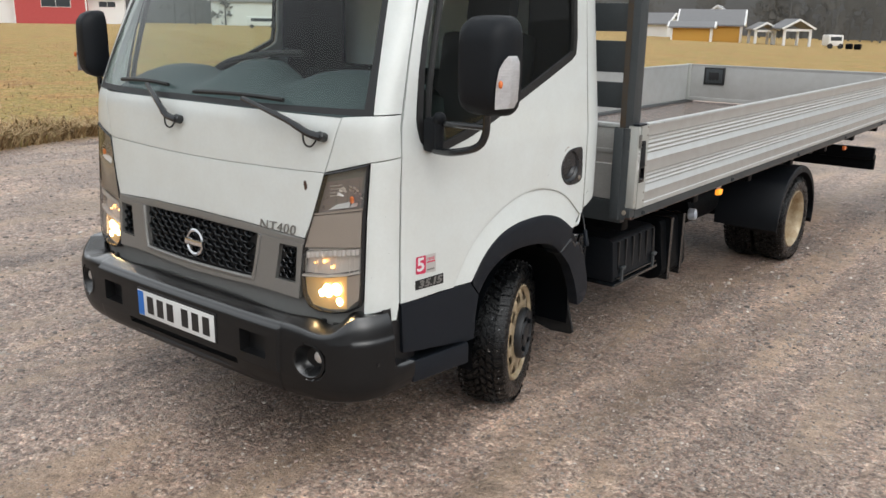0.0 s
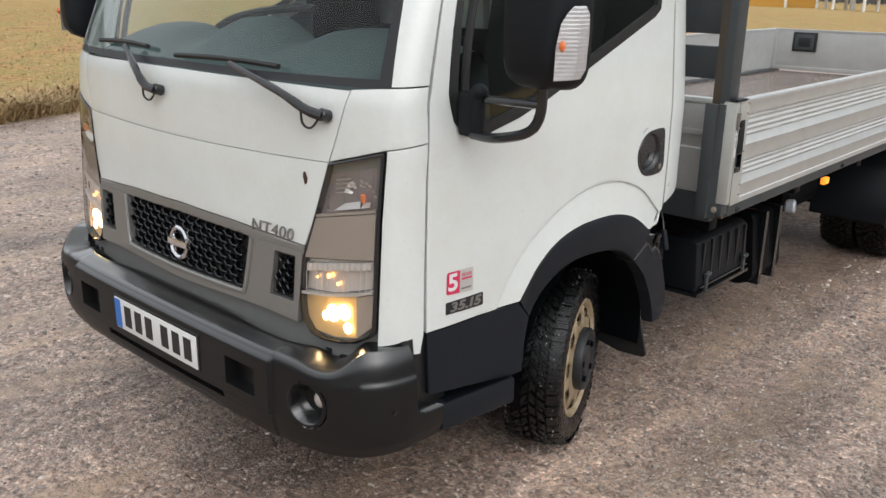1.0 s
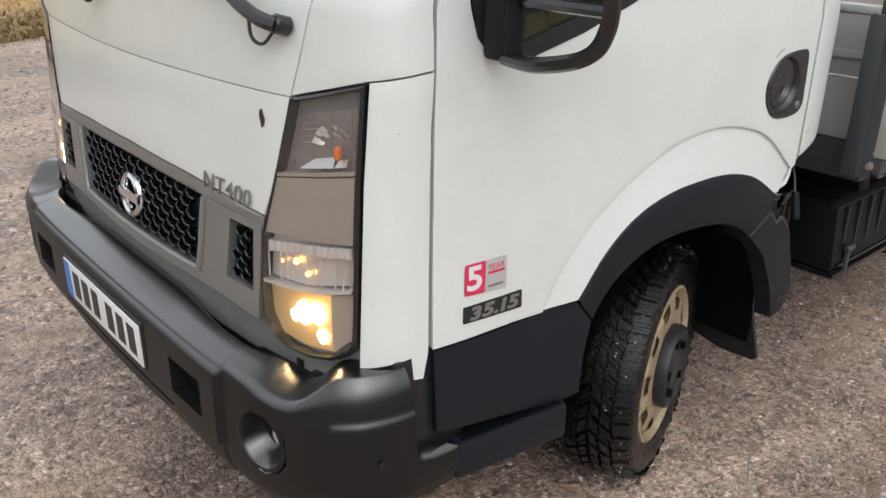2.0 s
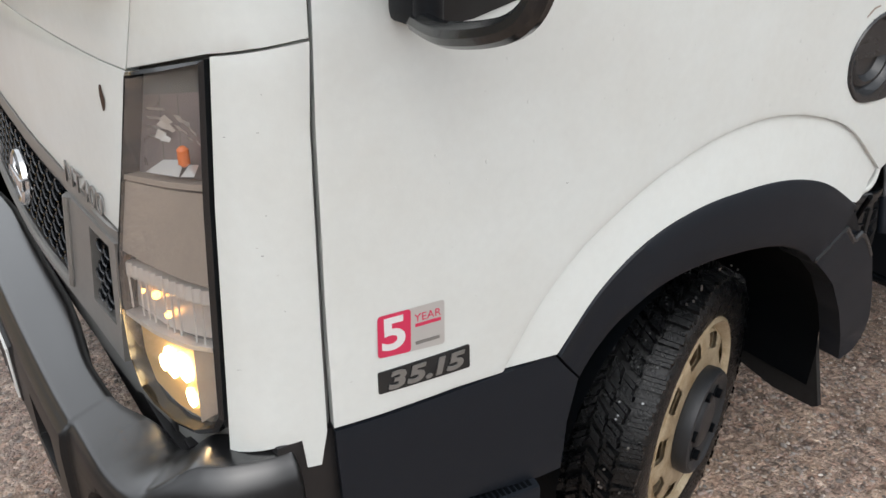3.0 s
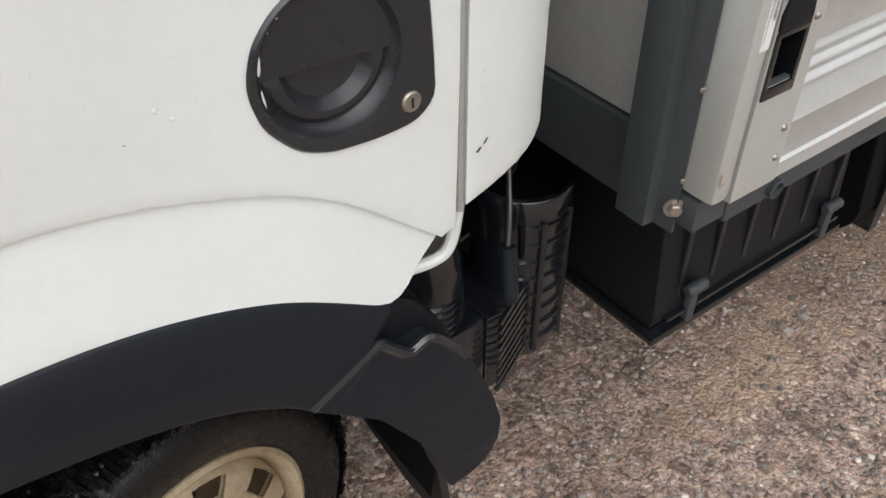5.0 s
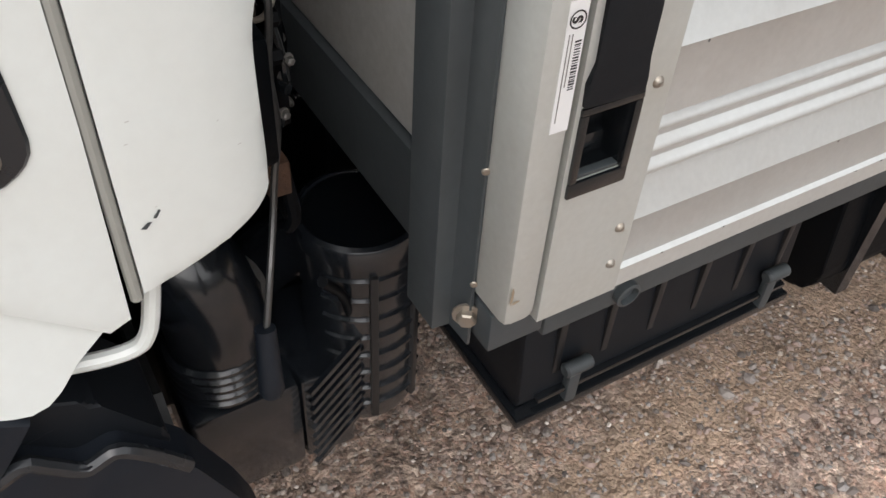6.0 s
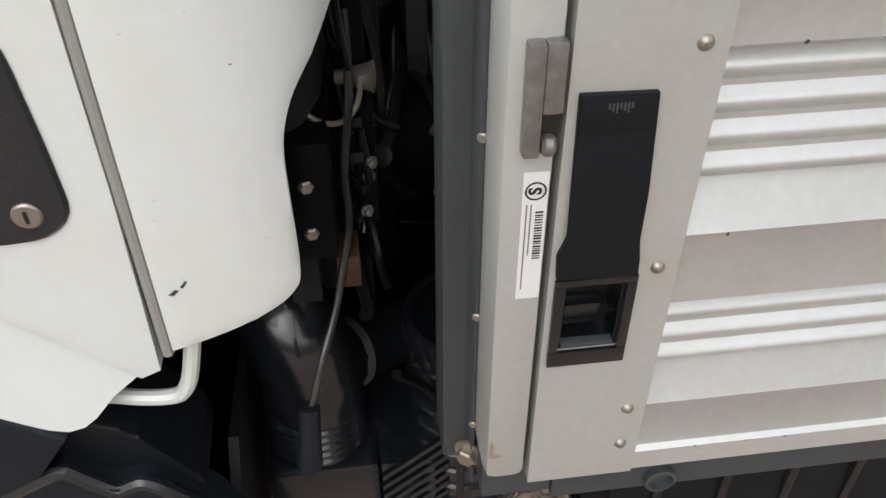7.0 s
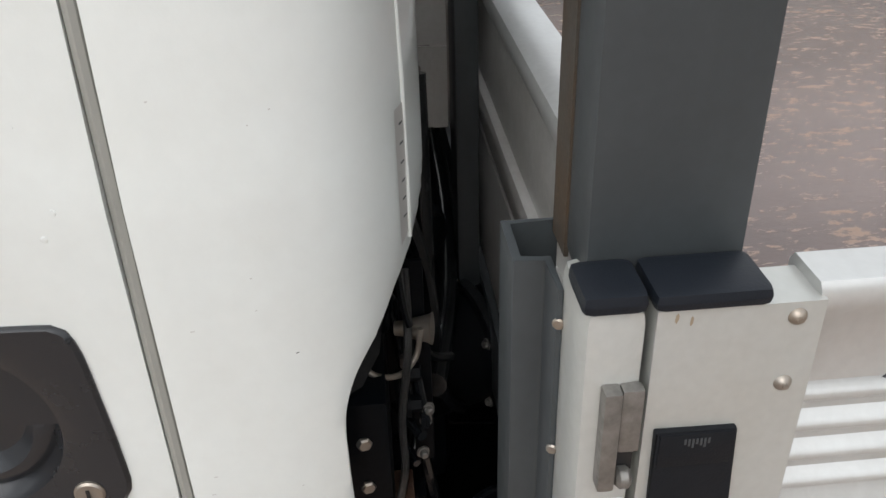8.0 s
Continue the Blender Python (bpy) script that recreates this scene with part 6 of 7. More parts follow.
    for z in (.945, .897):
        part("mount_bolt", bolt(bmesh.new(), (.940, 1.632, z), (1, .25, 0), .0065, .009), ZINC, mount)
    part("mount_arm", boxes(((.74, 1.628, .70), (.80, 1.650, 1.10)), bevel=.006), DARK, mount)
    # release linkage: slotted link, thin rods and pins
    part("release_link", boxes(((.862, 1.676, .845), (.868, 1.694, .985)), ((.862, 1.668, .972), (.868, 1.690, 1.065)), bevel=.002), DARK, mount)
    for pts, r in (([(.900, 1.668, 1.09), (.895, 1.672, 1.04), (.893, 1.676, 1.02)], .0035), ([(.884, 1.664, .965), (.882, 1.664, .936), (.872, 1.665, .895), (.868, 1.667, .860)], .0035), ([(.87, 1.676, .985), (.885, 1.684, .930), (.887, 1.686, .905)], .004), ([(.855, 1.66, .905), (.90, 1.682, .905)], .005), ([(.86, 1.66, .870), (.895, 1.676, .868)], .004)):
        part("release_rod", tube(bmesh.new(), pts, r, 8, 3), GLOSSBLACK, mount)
    for p in ((.890, 1.686, .905), (.892, 1.682, .868), (.898, 1.688, .925)):
        part("release_pin", bolt(bmesh.new(), (p[0] - .012, p[1], p[2]), (1, .3, 0), .004, .008), WORN, mount)
    bm = bmesh.new()
    lathe(bm, [(.001, -.008), (.006, -.008), (.007, 0), (.012, .020), (.014, .024), (.001, .026)], axis((.872, 1.672, 1.002), (.2, 1, .05)), 14)
    part("cone_nut", bm, ZINC, mount)
    bm = bmesh.new()
    box(bm, (.875, 1.650, .805), (.915, 1.672, .842), .002)
    part("rusty_bracket", bm, RUST, mount, "rust brown steel bracket")
    part("latch_plate", boxes(((.86, 1.672, .745), (.885, 1.684, .815)), bevel=.004), DARK, mount)
    part("latch_hook", tube(bmesh.new(), [(.90, 1.668, .835), (.905, 1.672, .80), (.902, 1.676, .765), (.893, 1.672, .745)], .007, 8, 4), DARK, mount)
    for z in (.93, .965):
        part("clevis", bolt(bmesh.new(), (.885, 1.67, z), (0, 1, 0), .008, .014), DARK, mount)
    bm = bmesh.new()
    tube(bm, [(.905, 1.63, 1.0), (.91, 1.645, .985), (.90, 1.665, .975), (.89, 1.68, .985), (.885, 1.685, 1.01)], .0026, 8)
    part("brass_hook", bm, ZINC, mount)
    bm = bmesh.new()
    pts = [(.86 + .014 * math.cos(a), 1.625 + a * .0026, 1.01 + .014 * math.sin(a)) for a in (k * .55 for k in range(40))]
    tube(bm, pts, .003, 6, 1)
    part("coil_spring", bm, DARK, mount)
    bm = bmesh.new()
    tube(bm, [(.549, 1.690, .600), (.513, 1.80, .556)], .0045, 8)
    part("bright_rod", bm, CHROME, mount)
    # hoses and pipes in the gap
    for pts, r, mat in (([(.79, 1.60, .555), (.735, 1.640, .525), (.685, 1.700, .505), (.668, 1.780, .508), (.655, 1.90, .52)], .047, HOSE), ([(.86, 1.55, .79), (.80, 1.57, .77), (.70, 1.60, .78), (.50, 1.62, .80)], .010, DARK),
                        ([(.70, 1.68, .70), (.66, 1.70, .80), (.68, 1.70, 1.0), (.66, 1.70, 1.15)], .012, GLOSSBLACK), ([(.60, 1.66, .85), (.50, 1.72, .88), (.3, 1.74, .86)], .022, GLOSSBLACK), ([(.78, 1.70, .86), (.60, 1.73, .84), (.45, 1.74, .90), (.40, 1.72, 1.05)], .014, GLOSSBLACK),
                        ([(.72, 1.68, 1.08), (.60, 1.70, 1.06), (.50, 1.71, 1.10)], .006, ZINC), ([(.9, 1.70, .66), (.86, 1.74, .58), (.84, 1.76, .50)], .006, DARK)):
        part("hose", tube(bmesh.new(), pts, r, 12, 5), mat, truck)
    part("hose_clamp", drum(bmesh.new(), .049, -.006, .006, axis((.730, 1.645, .522), (-.6, .75, -.25)), 20), WORN, truck)
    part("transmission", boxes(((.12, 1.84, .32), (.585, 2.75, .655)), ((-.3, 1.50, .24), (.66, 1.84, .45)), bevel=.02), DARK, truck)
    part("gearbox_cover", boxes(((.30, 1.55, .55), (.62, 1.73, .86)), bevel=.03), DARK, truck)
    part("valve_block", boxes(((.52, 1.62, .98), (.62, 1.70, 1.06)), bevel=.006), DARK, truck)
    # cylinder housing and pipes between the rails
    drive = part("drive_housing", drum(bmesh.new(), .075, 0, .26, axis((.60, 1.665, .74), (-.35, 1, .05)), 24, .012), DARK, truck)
    part("housing_flange", drum(bmesh.new(), .088, .10, .118, axis((.60, 1.665, .74), (-.35, 1, .05)), 24, .003), GLOSSBLACK, drive)
    for k in range(5):
        a = k * 1.2566
        part("flange_bolt", bolt(bmesh.new(), Vector((.60, 1.665, .74)) + axis((0, 0, 0), (-.35, 1, .05)) @ Vector((.080 * math.cos(a), .080 * math.sin(a), .098)), (.35, -1, -.05), .005, .007), WORN, drive)
    for pts, r in (([(.82, 1.640, 1.12), (.80, 1.66, .98), (.79, 1.675, .86), (.80, 1.69, .76), (.78, 1.70, .68)], .006), ([(.84, 1.648, 1.15), (.815, 1.665, 1.02), (.81, 1.69, .93), (.76, 1.72, .88)], .005), ([(.72, 1.66, 1.10), (.70, 1.70, .95), (.71, 1.71, .80), (.66, 1.74, .72)], .009)):
        part("brake_line", tube(bmesh.new(), pts, r, 8, 5), GLOSSBLACK, truck)
    part("line_clip", boxes(((.786, 1.667, .905), (.806, 1.683, .918)), bevel=.002), WORN, truck)
    # battery and tool box with two toggle latches
    bm = bmesh.new()
    mm = Matrix(((1, 0, 0, 0), (0, 0, 1, 1.935), (0, 1, 0, 0), (0, 0, 0, 1)))
    prism(bm, [(.935, .592), (.964, .575), (.978, .385), (.972, .365), (.62, .365), (.60, .592)], .50, mm, .008)
    tb = part("tool_box", bm, PLASTIC, truck, "black ribbed plastic tool box with two latches")
    for k in range(6):
        bm = bmesh.new()
        box(bm, (.962, 1.985 + k * .082, .415), (.977, 1.997 + k * .082, .575), .003, Matrix.Translation((.0, 0, 0)))
        part("face_rib", bm, INK, tb)
    part("bottom_lip", boxes(((.60, 1.925, .345), (.992, 2.445, .362)), bevel=.005), GLOSSBLACK, tb)
    part("edge_bead", boxes(((.972, 1.96, .378), (.988, 2.43, .387)), bevel=.003), GLOSSBLACK, tb)
    for y in (2.015, 2.386):
        bm = bmesh.new()
        box(bm, (.978, y - .010, .352), (.992, y + .010, .432), .004)
        drum(bm, .011, -.022, .022, axis((.990, y, .432), (0, 1, 0)), 14, .003)
        part("toggle_latch", bm, GREYSTEEL, tb, "worn grey toggle latch")
    # fuel tank with its cap
    bm = bmesh.new()
    prism(bm, rounded([(.92, .57), (.95, .25), (.90, .21), (.52, .21), (.50, .57)], .04, 3), .33, Matrix(((1, 0, 0, 0), (0, 0, 1, 2.61), (0, 1, 0, 0), (0, 0, 0, 1))), .01)
    tank = part("fuel_tank", bm, DARK, truck, "black fuel tank")
    for y in (2.68, 2.85):
        part("tank_strap", boxes(((.49, y, .204), (.954, y + .03, .575))), GLOSSBLACK, tank)
    bm = bmesh.new()
    drum(bm, .035, 0, .05, axis((.91, 3.03, .535), (1, .2, .1)), 20, .008)
    part("tank_cap", bm, material("pale_cap", (.55, .62, .70), .3, metal=.3, scale=30, amount=.3), tank)
    part("air_tank", drum(bmesh.new(), .13, 0, .5, axis((.62, 3.5, .46), (0, 1, 0)), 24, .03), DARK, truck)
    bm = bmesh.new()
    box(bm, (1.075, 2.995, .682), (1.10, 3.055, .715), .006)
    part("side_marker", bm, AMBERLIGHT, truck, "lit amber side marker lamp")
    for y in (5.9,):
        bm = bmesh.new()
        box(bm, (1.075, y - .03, .64), (1.10, y + .03, .67), .006)
        part("side_marker", bm, AMBER, truck)
    # rear mudguards
    for s in (1, -1):
        bm = bmesh.new()
        prev = None
        for k in range(21):
            a = math.pi * (k / 20 * 1.08 - .02)
            y, z = 4.72 - .44 * math.cos(a), .245 + .385 * math.sin(a)
            yo, zo = 4.72 - .455 * math.cos(a), .245 + .40 * math.sin(a)
            row = [bm.verts.new((s * x, yy, zz)) for x, yy, zz in ((.62, yo, zo), (1.075, yo, zo), (1.085, yo, zo - .01), (1.085, y, z - .035), (1.075, y, z), (.62, y, z))]
            if prev:
                for i in range(6):
                    bm.faces.new((prev[i], prev[(i + 1) % 6], row[(i + 1) % 6], row[i]))
            else:
                bm.faces.new(row)
            prev = row
        bm.faces.new(prev)
        part("rear_mudguard", bm, PLASTIC, truck)
    # rear underrun bar and lamps
    part("underrun_bar", boxes(((-1.02, 7.50, .25), (1.02, 7.56, .40)), bevel=.01), DARK, truck)
    for s in (1, -1):
        part("bar_bracket", boxes(((s * .36, 7.38, .36), (s * .42, 7.54, .72))), DARK, truck)
        part("lamp_board", boxes(((s * .50, 7.44, .36), (s * 1.02, 7.50, .48)), bevel=.01), DARK, truck)
        part("tail_lamp", boxes(((s * .66, 7.50, .405), (s * .98, 7.525, .47)), bevel=.006), material("red_lens", (.35, .02, .015), .25, scale=30, amount=.2), truck)
    # folded pale plate beside the inner upright
    bm = boxes(((.436, 1.7165, 1.000), (.439, 1.733, 1.106)), ((.436, 1.733, 1.000), (.4415, 1.752, 1.106)), ((.437, 1.7165, 1.108), (.440, 1.752, 1.45)))
    part("folded_plate", bm, ALU, truck, "pale folded metal plate in the gap")


build_chassis()

# ---- load bed ----
BED0, BED1, SIDE = 1.748, 7.80, 1.147


def board_mesh(length, flat_in=True):
    """A ribbed drop side: the profile (out, height) drawn along y."""
    prof = [(-.030, .805), (-.001, .805), (.000, .8062), (.000, .826), (-.004, .829), (-.003, .832), (-.003, .876), (-.001, .879)]
    prof += [(-.014, .903)]
    z = .908
    for k in range(3):
        prof += [(-.016 + .0065 * math.sin(math.pi * j / 8) ** 1.4, z + .0160 * j / 8) for j in range(9)]
        z += .020
    prof += [(-.014, .970), (-.003, .975), (-.002, 1.029), (.000, 1.032), (-.014, 1.057)]
    z = 1.062
    for k in range(4):
        prof += [(-.016 + .0065 * math.sin(math.pi * j / 8) ** 1.4, z + .0168 * j / 8) for j in range(9)]
        z += .021
    prof += [(-.014, 1.146), (-.004, 1.150), (-.004, 1.190), (-.001, 1.194), (-.001, 1.205), (-.004, 1.209), (-.030, 1.209), (-.034, 1.204), (-.034, 1.19), (-.030, 1.186)]
    bm = bmesh.new()
    a = [bm.verts.new((x, 0, z)) for x, z in prof]
    b = [bm.verts.new((x, length, z)) for x, z in prof]
    n = len(prof)
    for i in range(n):
        bm.faces.new((a[i], a[(i + 1) % n], b[(i + 1) % n], b[i]))
    bm.faces.new(a)
    bm.faces.new(b)
    return bm


def build_bed():
    # floor of brown film-faced plywood, wet and littered
    m = bpy.data.materials.new("wet_plywood")
    m.use_nodes = True
    n, l = m.node_tree.nodes, m.node_tree.links
    b = n["Principled BSDF"]
    tc = n.new("ShaderNodeTexCoord")
    n1, n2 = n.new("ShaderNodeTexNoise"), n.new("ShaderNodeTexNoise")
    n1.inputs["Scale"].default_value, n1.inputs["Detail"].default_value = 2.2, 8
    n2.inputs["Scale"].default_value, n2.inputs["Detail"].default_value, n2.inputs["Roughness"].default_value = 58, 6, .7
    mp = n.new("ShaderNodeMapping")
    mp.inputs["Scale"].default_value = (1, .4, 1)
    l.new(tc.outputs["Object"], mp.inputs["Vector"])
    for t in (n1, n2):
        l.new(mp.outputs[0], t.inputs["Vector"])
    r1, r2 = n.new("ShaderNodeValToRGB"), n.new("ShaderNodeValToRGB")
    for r, stops in ((r1, ((.35, (.115, .080, .070)), (.7, (.21, .15, .13)))), (r2, ((.56, (0, 0, 0)), (.60, (1, 1, 1))))):
        for e, (p, c) in zip(r.color_ramp.elements, stops):
            e.position, e.color = p, (*c, 1)
    l.new(n1.outputs["Fac"], r1.inputs["Fac"])
    l.new(n2.outputs["Fac"], r2.inputs["Fac"])
    mx = n.new("ShaderNodeMixRGB")
    l.new(r2.outputs[0], mx.inputs["Fac"])
    l.new(r1.outputs[0], mx.inputs["Color1"])
    mx.inputs["Color2"].default_value = (.36, .25, .19, 1)
    l.new(mx.outputs[0], b.inputs["Base Color"])
    rr = n.new("ShaderNodeMapRange")
    rr.inputs["To Min"].default_value, rr.inputs["To Max"].default_value = .06, .6
    l.new(r2.outputs[0], rr.inputs["Value"])
    l.new(rr.outputs[0], b.inputs["Roughness"])
    bp = n.new("ShaderNodeBump")
    bp.inputs["Strength"].default_value, bp.inputs["Distance"].default_value = .4, .003
    l.new(n2.outputs["Fac"], bp.inputs["Height"])
    l.new(bp.outputs[0], b.inputs["Normal"])
    part("bed_floor", boxes(((-1.10, 1.80, .745), (1.115, 4.78, .785)), ((-1.10, 4.784, .745), (1.115, 7.74, .785))), m, truck, "wet brown plywood load floor")
    # frame rails along the sides
    for s in (1, -1):
        bm = boxes(((s * 1.06, BED0 + .058, .756), (s * 1.132, BED1, .803)), bevel=.003)
        rail = part("bed_rail", bm, GREYSTEEL, truck, "dark grey steel bed rail")
        for y in (1.893, 3.1, 4.4, 5.7, 7.0):
            bm = bmesh.new()
            mm = axis((s * 1.130, y, .771), (s, 0, 0))
            lathe(bm, [(.013, .0), (.013, .009), (.010, .010), (.0095, .004), (.001, .003)], mm, 20)
            part("rail_eye", bm, GREYSTEEL, rail)
    # ribbed drop sides
    for s in (1, -1):
        me = board_mesh(7.70 - 1.858)
        sb = part("side_board", me, ALU, truck, "ribbed aluminium drop side", 38)
        sb.matrix_basis = Matrix.Translation((s * SIDE, 1.858, 0)) @ Matrix.Diagonal((s, 1, 1, 1))
        # end casting with latch
        end = part("side_end", boxes(*(((s * (SIDE - .028), y0, z0), (s * (SIDE + .002), y1, z1)) for y0, y1, z0, z1 in ((1.781, 1.860, .806, .947), (1.781, 1.860, 1.004, 1.203), (1.781, 1.790, .947, 1.004), (1.830, 1.860, .947, 1.004)))), ALUPOST, truck, "pale grey end casting with latch")
        for z in (1.195, 1.156, 1.011, .881, .842):
            bm = bmesh.new()
            lathe(bm, [(.001, .0032), (.0026, .0028), (.0042, .001), (.0046, 0)], axis((s * (SIDE + .002), 1.847, z), (s, 0, 0)), 16)
            drum(bm, .0016, .002, .004, axis((s * (SIDE + .002), 1.847, z), (s, 0, 0)), 8)
            part("rivet", bm, ZINC, end)
        # latch: black lever above an open cup
        mm = Matrix(((0, 0, s, s * (SIDE + .001)), (1, 0, 0, 0), (0, 1, 0, 0), (0, 0, 0, 1)))
        lev = [(1.786, 1.133), (1.8275, 1.132), (1.831, 1.070), (1.830, 1.036), (1.8335, 1.020), (1.8345, 1.008), (1.7845, 1.010), (1.7835, 1.028), (1.7885, 1.042)]
        bm = bmesh.new()
        prism(bm, lev, .0045, mm, .0012)
        latch = part("side_latch", bm, PLASTIC, truck, "black plastic side latch with recessed grip")
        part("latch_head", boxes(((s * (SIDE + .0052), 1.7885, 1.110), (s * (SIDE + .0062), 1.826, 1.131)), bevel=.0004), PLASTIC, latch)
        for k in range(7):
            part("print_bar", boxes(((s * (SIDE + .0062), 1.801 + k * .0020, 1.1245 - .0012 * (k % 3)), (s * (SIDE + .0064), 1.8021 + k * .0020, 1.128))), GREYSTEEL, latch)
        bm = bmesh.new()
        for a, c in (((1.7845, .947), (1.7905, 1.003)), ((1.8290, .947), (1.8355, 1.003)), ((1.7845, .934), (1.8355, .9468)), ((1.7845, 1.0032), (1.8355, 1.0085))):
            box(bm, (s * (SIDE + .0005), a[0], a[1]), (s * (SIDE + .0048), c[0], c[1]), .001)
        part("cup_rim", bm, GLOSSBLACK, latch)
        bm = boxes(*(((s * (SIDE + x0), y0, z0), (s * (SIDE + x1), y1, z1)) for x0, x1, y0, y1, z0, z1 in ((-.027, -.022, 1.7902, 1.8298, .9472, 1.0038), (-.022, .001, 1.7902, 1.7925, .9472, 1.0038), (-.022, .001, 1.8275, 1.8298, .9472, 1.0038), (-.022, .001, 1.7925, 1.8275, .9472, .9495), (-.022, .001, 1.7925, 1.8275, 1.0015, 1.0038))))
        part("cup", bm, GLOSSBLACK, latch)
        part("cup_tongue", boxes(((s * (SIDE - .022), 1.797, .955), (s * (SIDE - .012), 1.823, .972)), bevel=.002), GLOSSBLACK, latch)
        part("cup_floor", boxes(((s * (SIDE - .004), 1.793, .9495), (s * (SIDE + .003), 1.827, .9520)), bevel=.0008), GREYSTEEL, latch)
        # corner post with slide catch, label and screws
        post = part("corner_post", boxes(((s * 1.095, 1.748, .813), (s * (SIDE + .002), 1.7785, 1.204)), bevel=.009), ALUPOST, truck, "pale grey aluminium corner post")
        bm = boxes(((s * (SIDE + .001), 1.7575, 1.101), (s * (SIDE + .011), 1.7665, 1.164)), ((s * (SIDE + .001), 1.7665, 1.125), (s * (SIDE + .009), 1.7775, 1.164)), bevel=.002)
        part("slide_catch", bm, WORN, post, "worn steel slide catch")
        bm = bmesh.new()
        drum(bm, .006, -.004, .004, axis((s * (SIDE + .006), 1.7715, 1.106), (0, 1, 0)), 12, .002)
        part("catch_knob", bm, WORN, post)
        # thin black strip painted as the shade below the catch
        part("catch_shadow", boxes(((s * (SIDE + .0015), 1.767, 1.108), (s * (SIDE + .003), 1.7765, 1.126))), INK, post)
        if s > 0:
            part("paper_label", boxes(((SIDE + .002, 1.7612, .996), (SIDE + .0026, 1.7752, 1.087))), LABEL, post, "white label with bar code")
            bm = bmesh.new()
            lathe(bm, [(.0050, .0028), (.0061, .0028)], Matrix.Translation((SIDE + .0002, 1.7682, 1.075)) @ Matrix.Rotation(radians(90), 4, "Y"), 24)
            part("label_ring", bm, INK, post)
            words("S", .010, Matrix(((0, 0, 1, SIDE + .0029), (0, -1, 0, 1.7682), (1, 0, 0, 1.075), (0, 0, 0, 1))), INK, post, "label_letter", .0002, 0, 1, 1, .0003)
            rnd = random.Random(6)
            z = 1.061
            while z > 1.027:
                w = rnd.uniform(.0004, .0014)
                part("code_bar", boxes(((SIDE + .0027, 1.7690, z - w), (SIDE + .0029, 1.7735, z))), INK, post)
                z -= w + rnd.uniform(.0005, .0013)
            for y0, z0, z1 in ((1.7635, 1.066, 1.004), (1.7660, 1.066, 1.03)):
                part("text_bar", boxes(((SIDE + .0027, y0, z1), (SIDE + .0029, y0 + .0007, z0))), WORN, post)
        # black plastic caps
        part("post_cap", boxes(((s * 1.118, 1.7455, 1.2035), (s * (SIDE + .005), 1.7765, 1.2150)), bevel=.0055), TRIM, truck, "black plastic post cap")
        part("board_cap", boxes(((s * 1.116, 1.7785, 1.2032), (s * (SIDE + .005), 1.8335, 1.2135)), bevel=.005), TRIM, truck, "black plastic board cap")
        # upright channel and its flange
        u_shape = [(1.034, 1.760), (1.034, 1.727), (1.079, 1.727), (1.079, 1.7445), (1.108, 1.7445), (1.108, 1.748), (1.075, 1.748), (1.075, 1.731), (1.038, 1.731), (1.038, 1.760)]
        bm = prism(bmesh.new(), [(s * x, y) for x, y in u_shape], .437, Matrix.Translation((0, 0, .754)), .001)
        ch = part("corner_channel", bm, GREYSTEEL, truck, "dark grey steel corner channel")
        for z in (.828, .942, 1.084, 1.17):
            bm = bmesh.new()
            drum(bm, .0034, 0, .0025, axis((s * 1.1065, 1.7465, z), (s, -.5, 0)), 12, .0008)
            part("side_screw", bm, ZINC, ch)
        part("post_bolt", bolt(bmesh.new(), (s * 1.104, 1.745, .790), (s * .8, -.6, 0), .0085, .010), ZINC, ch)
        part("foot_plate", boxes(((s * 1.080, 1.750, .766), (s * 1.131, 1.8045, .809)), bevel=.002), GREYSTEEL, ch)
        # tall post of the headboard, with a rusty edge
        tp = part("headboard_post", boxes(((s * 1.048, 1.756, 1.19), (s * 1.112, 1.836, 1.99)), bevel=.007), GREYSTEEL, truck, "tall dark grey headboard post with rusty edge")
        part("rust_streak", boxes(((s * 1.0475, 1.7545, 1.19), (s * 1.076, 1.757, 1.98))), RUSTFILM, tp, "brown film of rust along the post")
    # fore board: two hollow aluminium planks
    for z0, z1 in ((.835, 1.005), (1.012, 1.180)):
        bm = boxes(((-1.06, 1.790, z0), (1.046, 1.822, z1)), bevel=.004)
        part("fore_board", bm, DULLALU, truck, "dull aluminium fore board plank")
    bm = bmesh.new()
    box(bm, (-1.06, 1.782, 1.181), (1.046, 1.828, 1.204), .008)
    part("fore_board_cap", bm, ALU, truck)
    bm = bmesh.new()
    box(bm, (-1.06, 1.780, 1.060), (1.046, 1.792, 1.082), .005)
    part("fore_board_rib", bm, DULLALU, truck)
    part("fore_beam", boxes(((-1.10, 1.781, .725), (1.07, 1.825, .832)), bevel=.004), GREYSTEEL, truck)
    # inner uprights and slats of the headboard
    for x in (-.92, .50):
        up = part("headboard_upright", boxes(((x - .035, 1.752, .745), (x + .035, 1.780, 1.99)), bevel=.004), GREYSTEEL, truck, "dark grey headboard upright")
        for z in (.762, .800):
            part("upright_bolt", bolt(bmesh.new(), (x + .022, 1.752, z), (.3, -1, 0), .008, .012), ZINC, up)
    for z0, z1 in ((1.275, 1.395), (1.44, 1.585), (1.627, 1.755), (1.80, 1.93)):
        part("headboard_slat", boxes(((-1.05, 1.795, z0), (1.05, 1.825, z1)), bevel=.006), GREYSTEEL, truck, "dark grey headboard slat")
    part("headboard_top", boxes(((-1.09, 1.77, 1.965), (1.09, 1.825, 2.01)), bevel=.008), GREYSTEEL, truck)
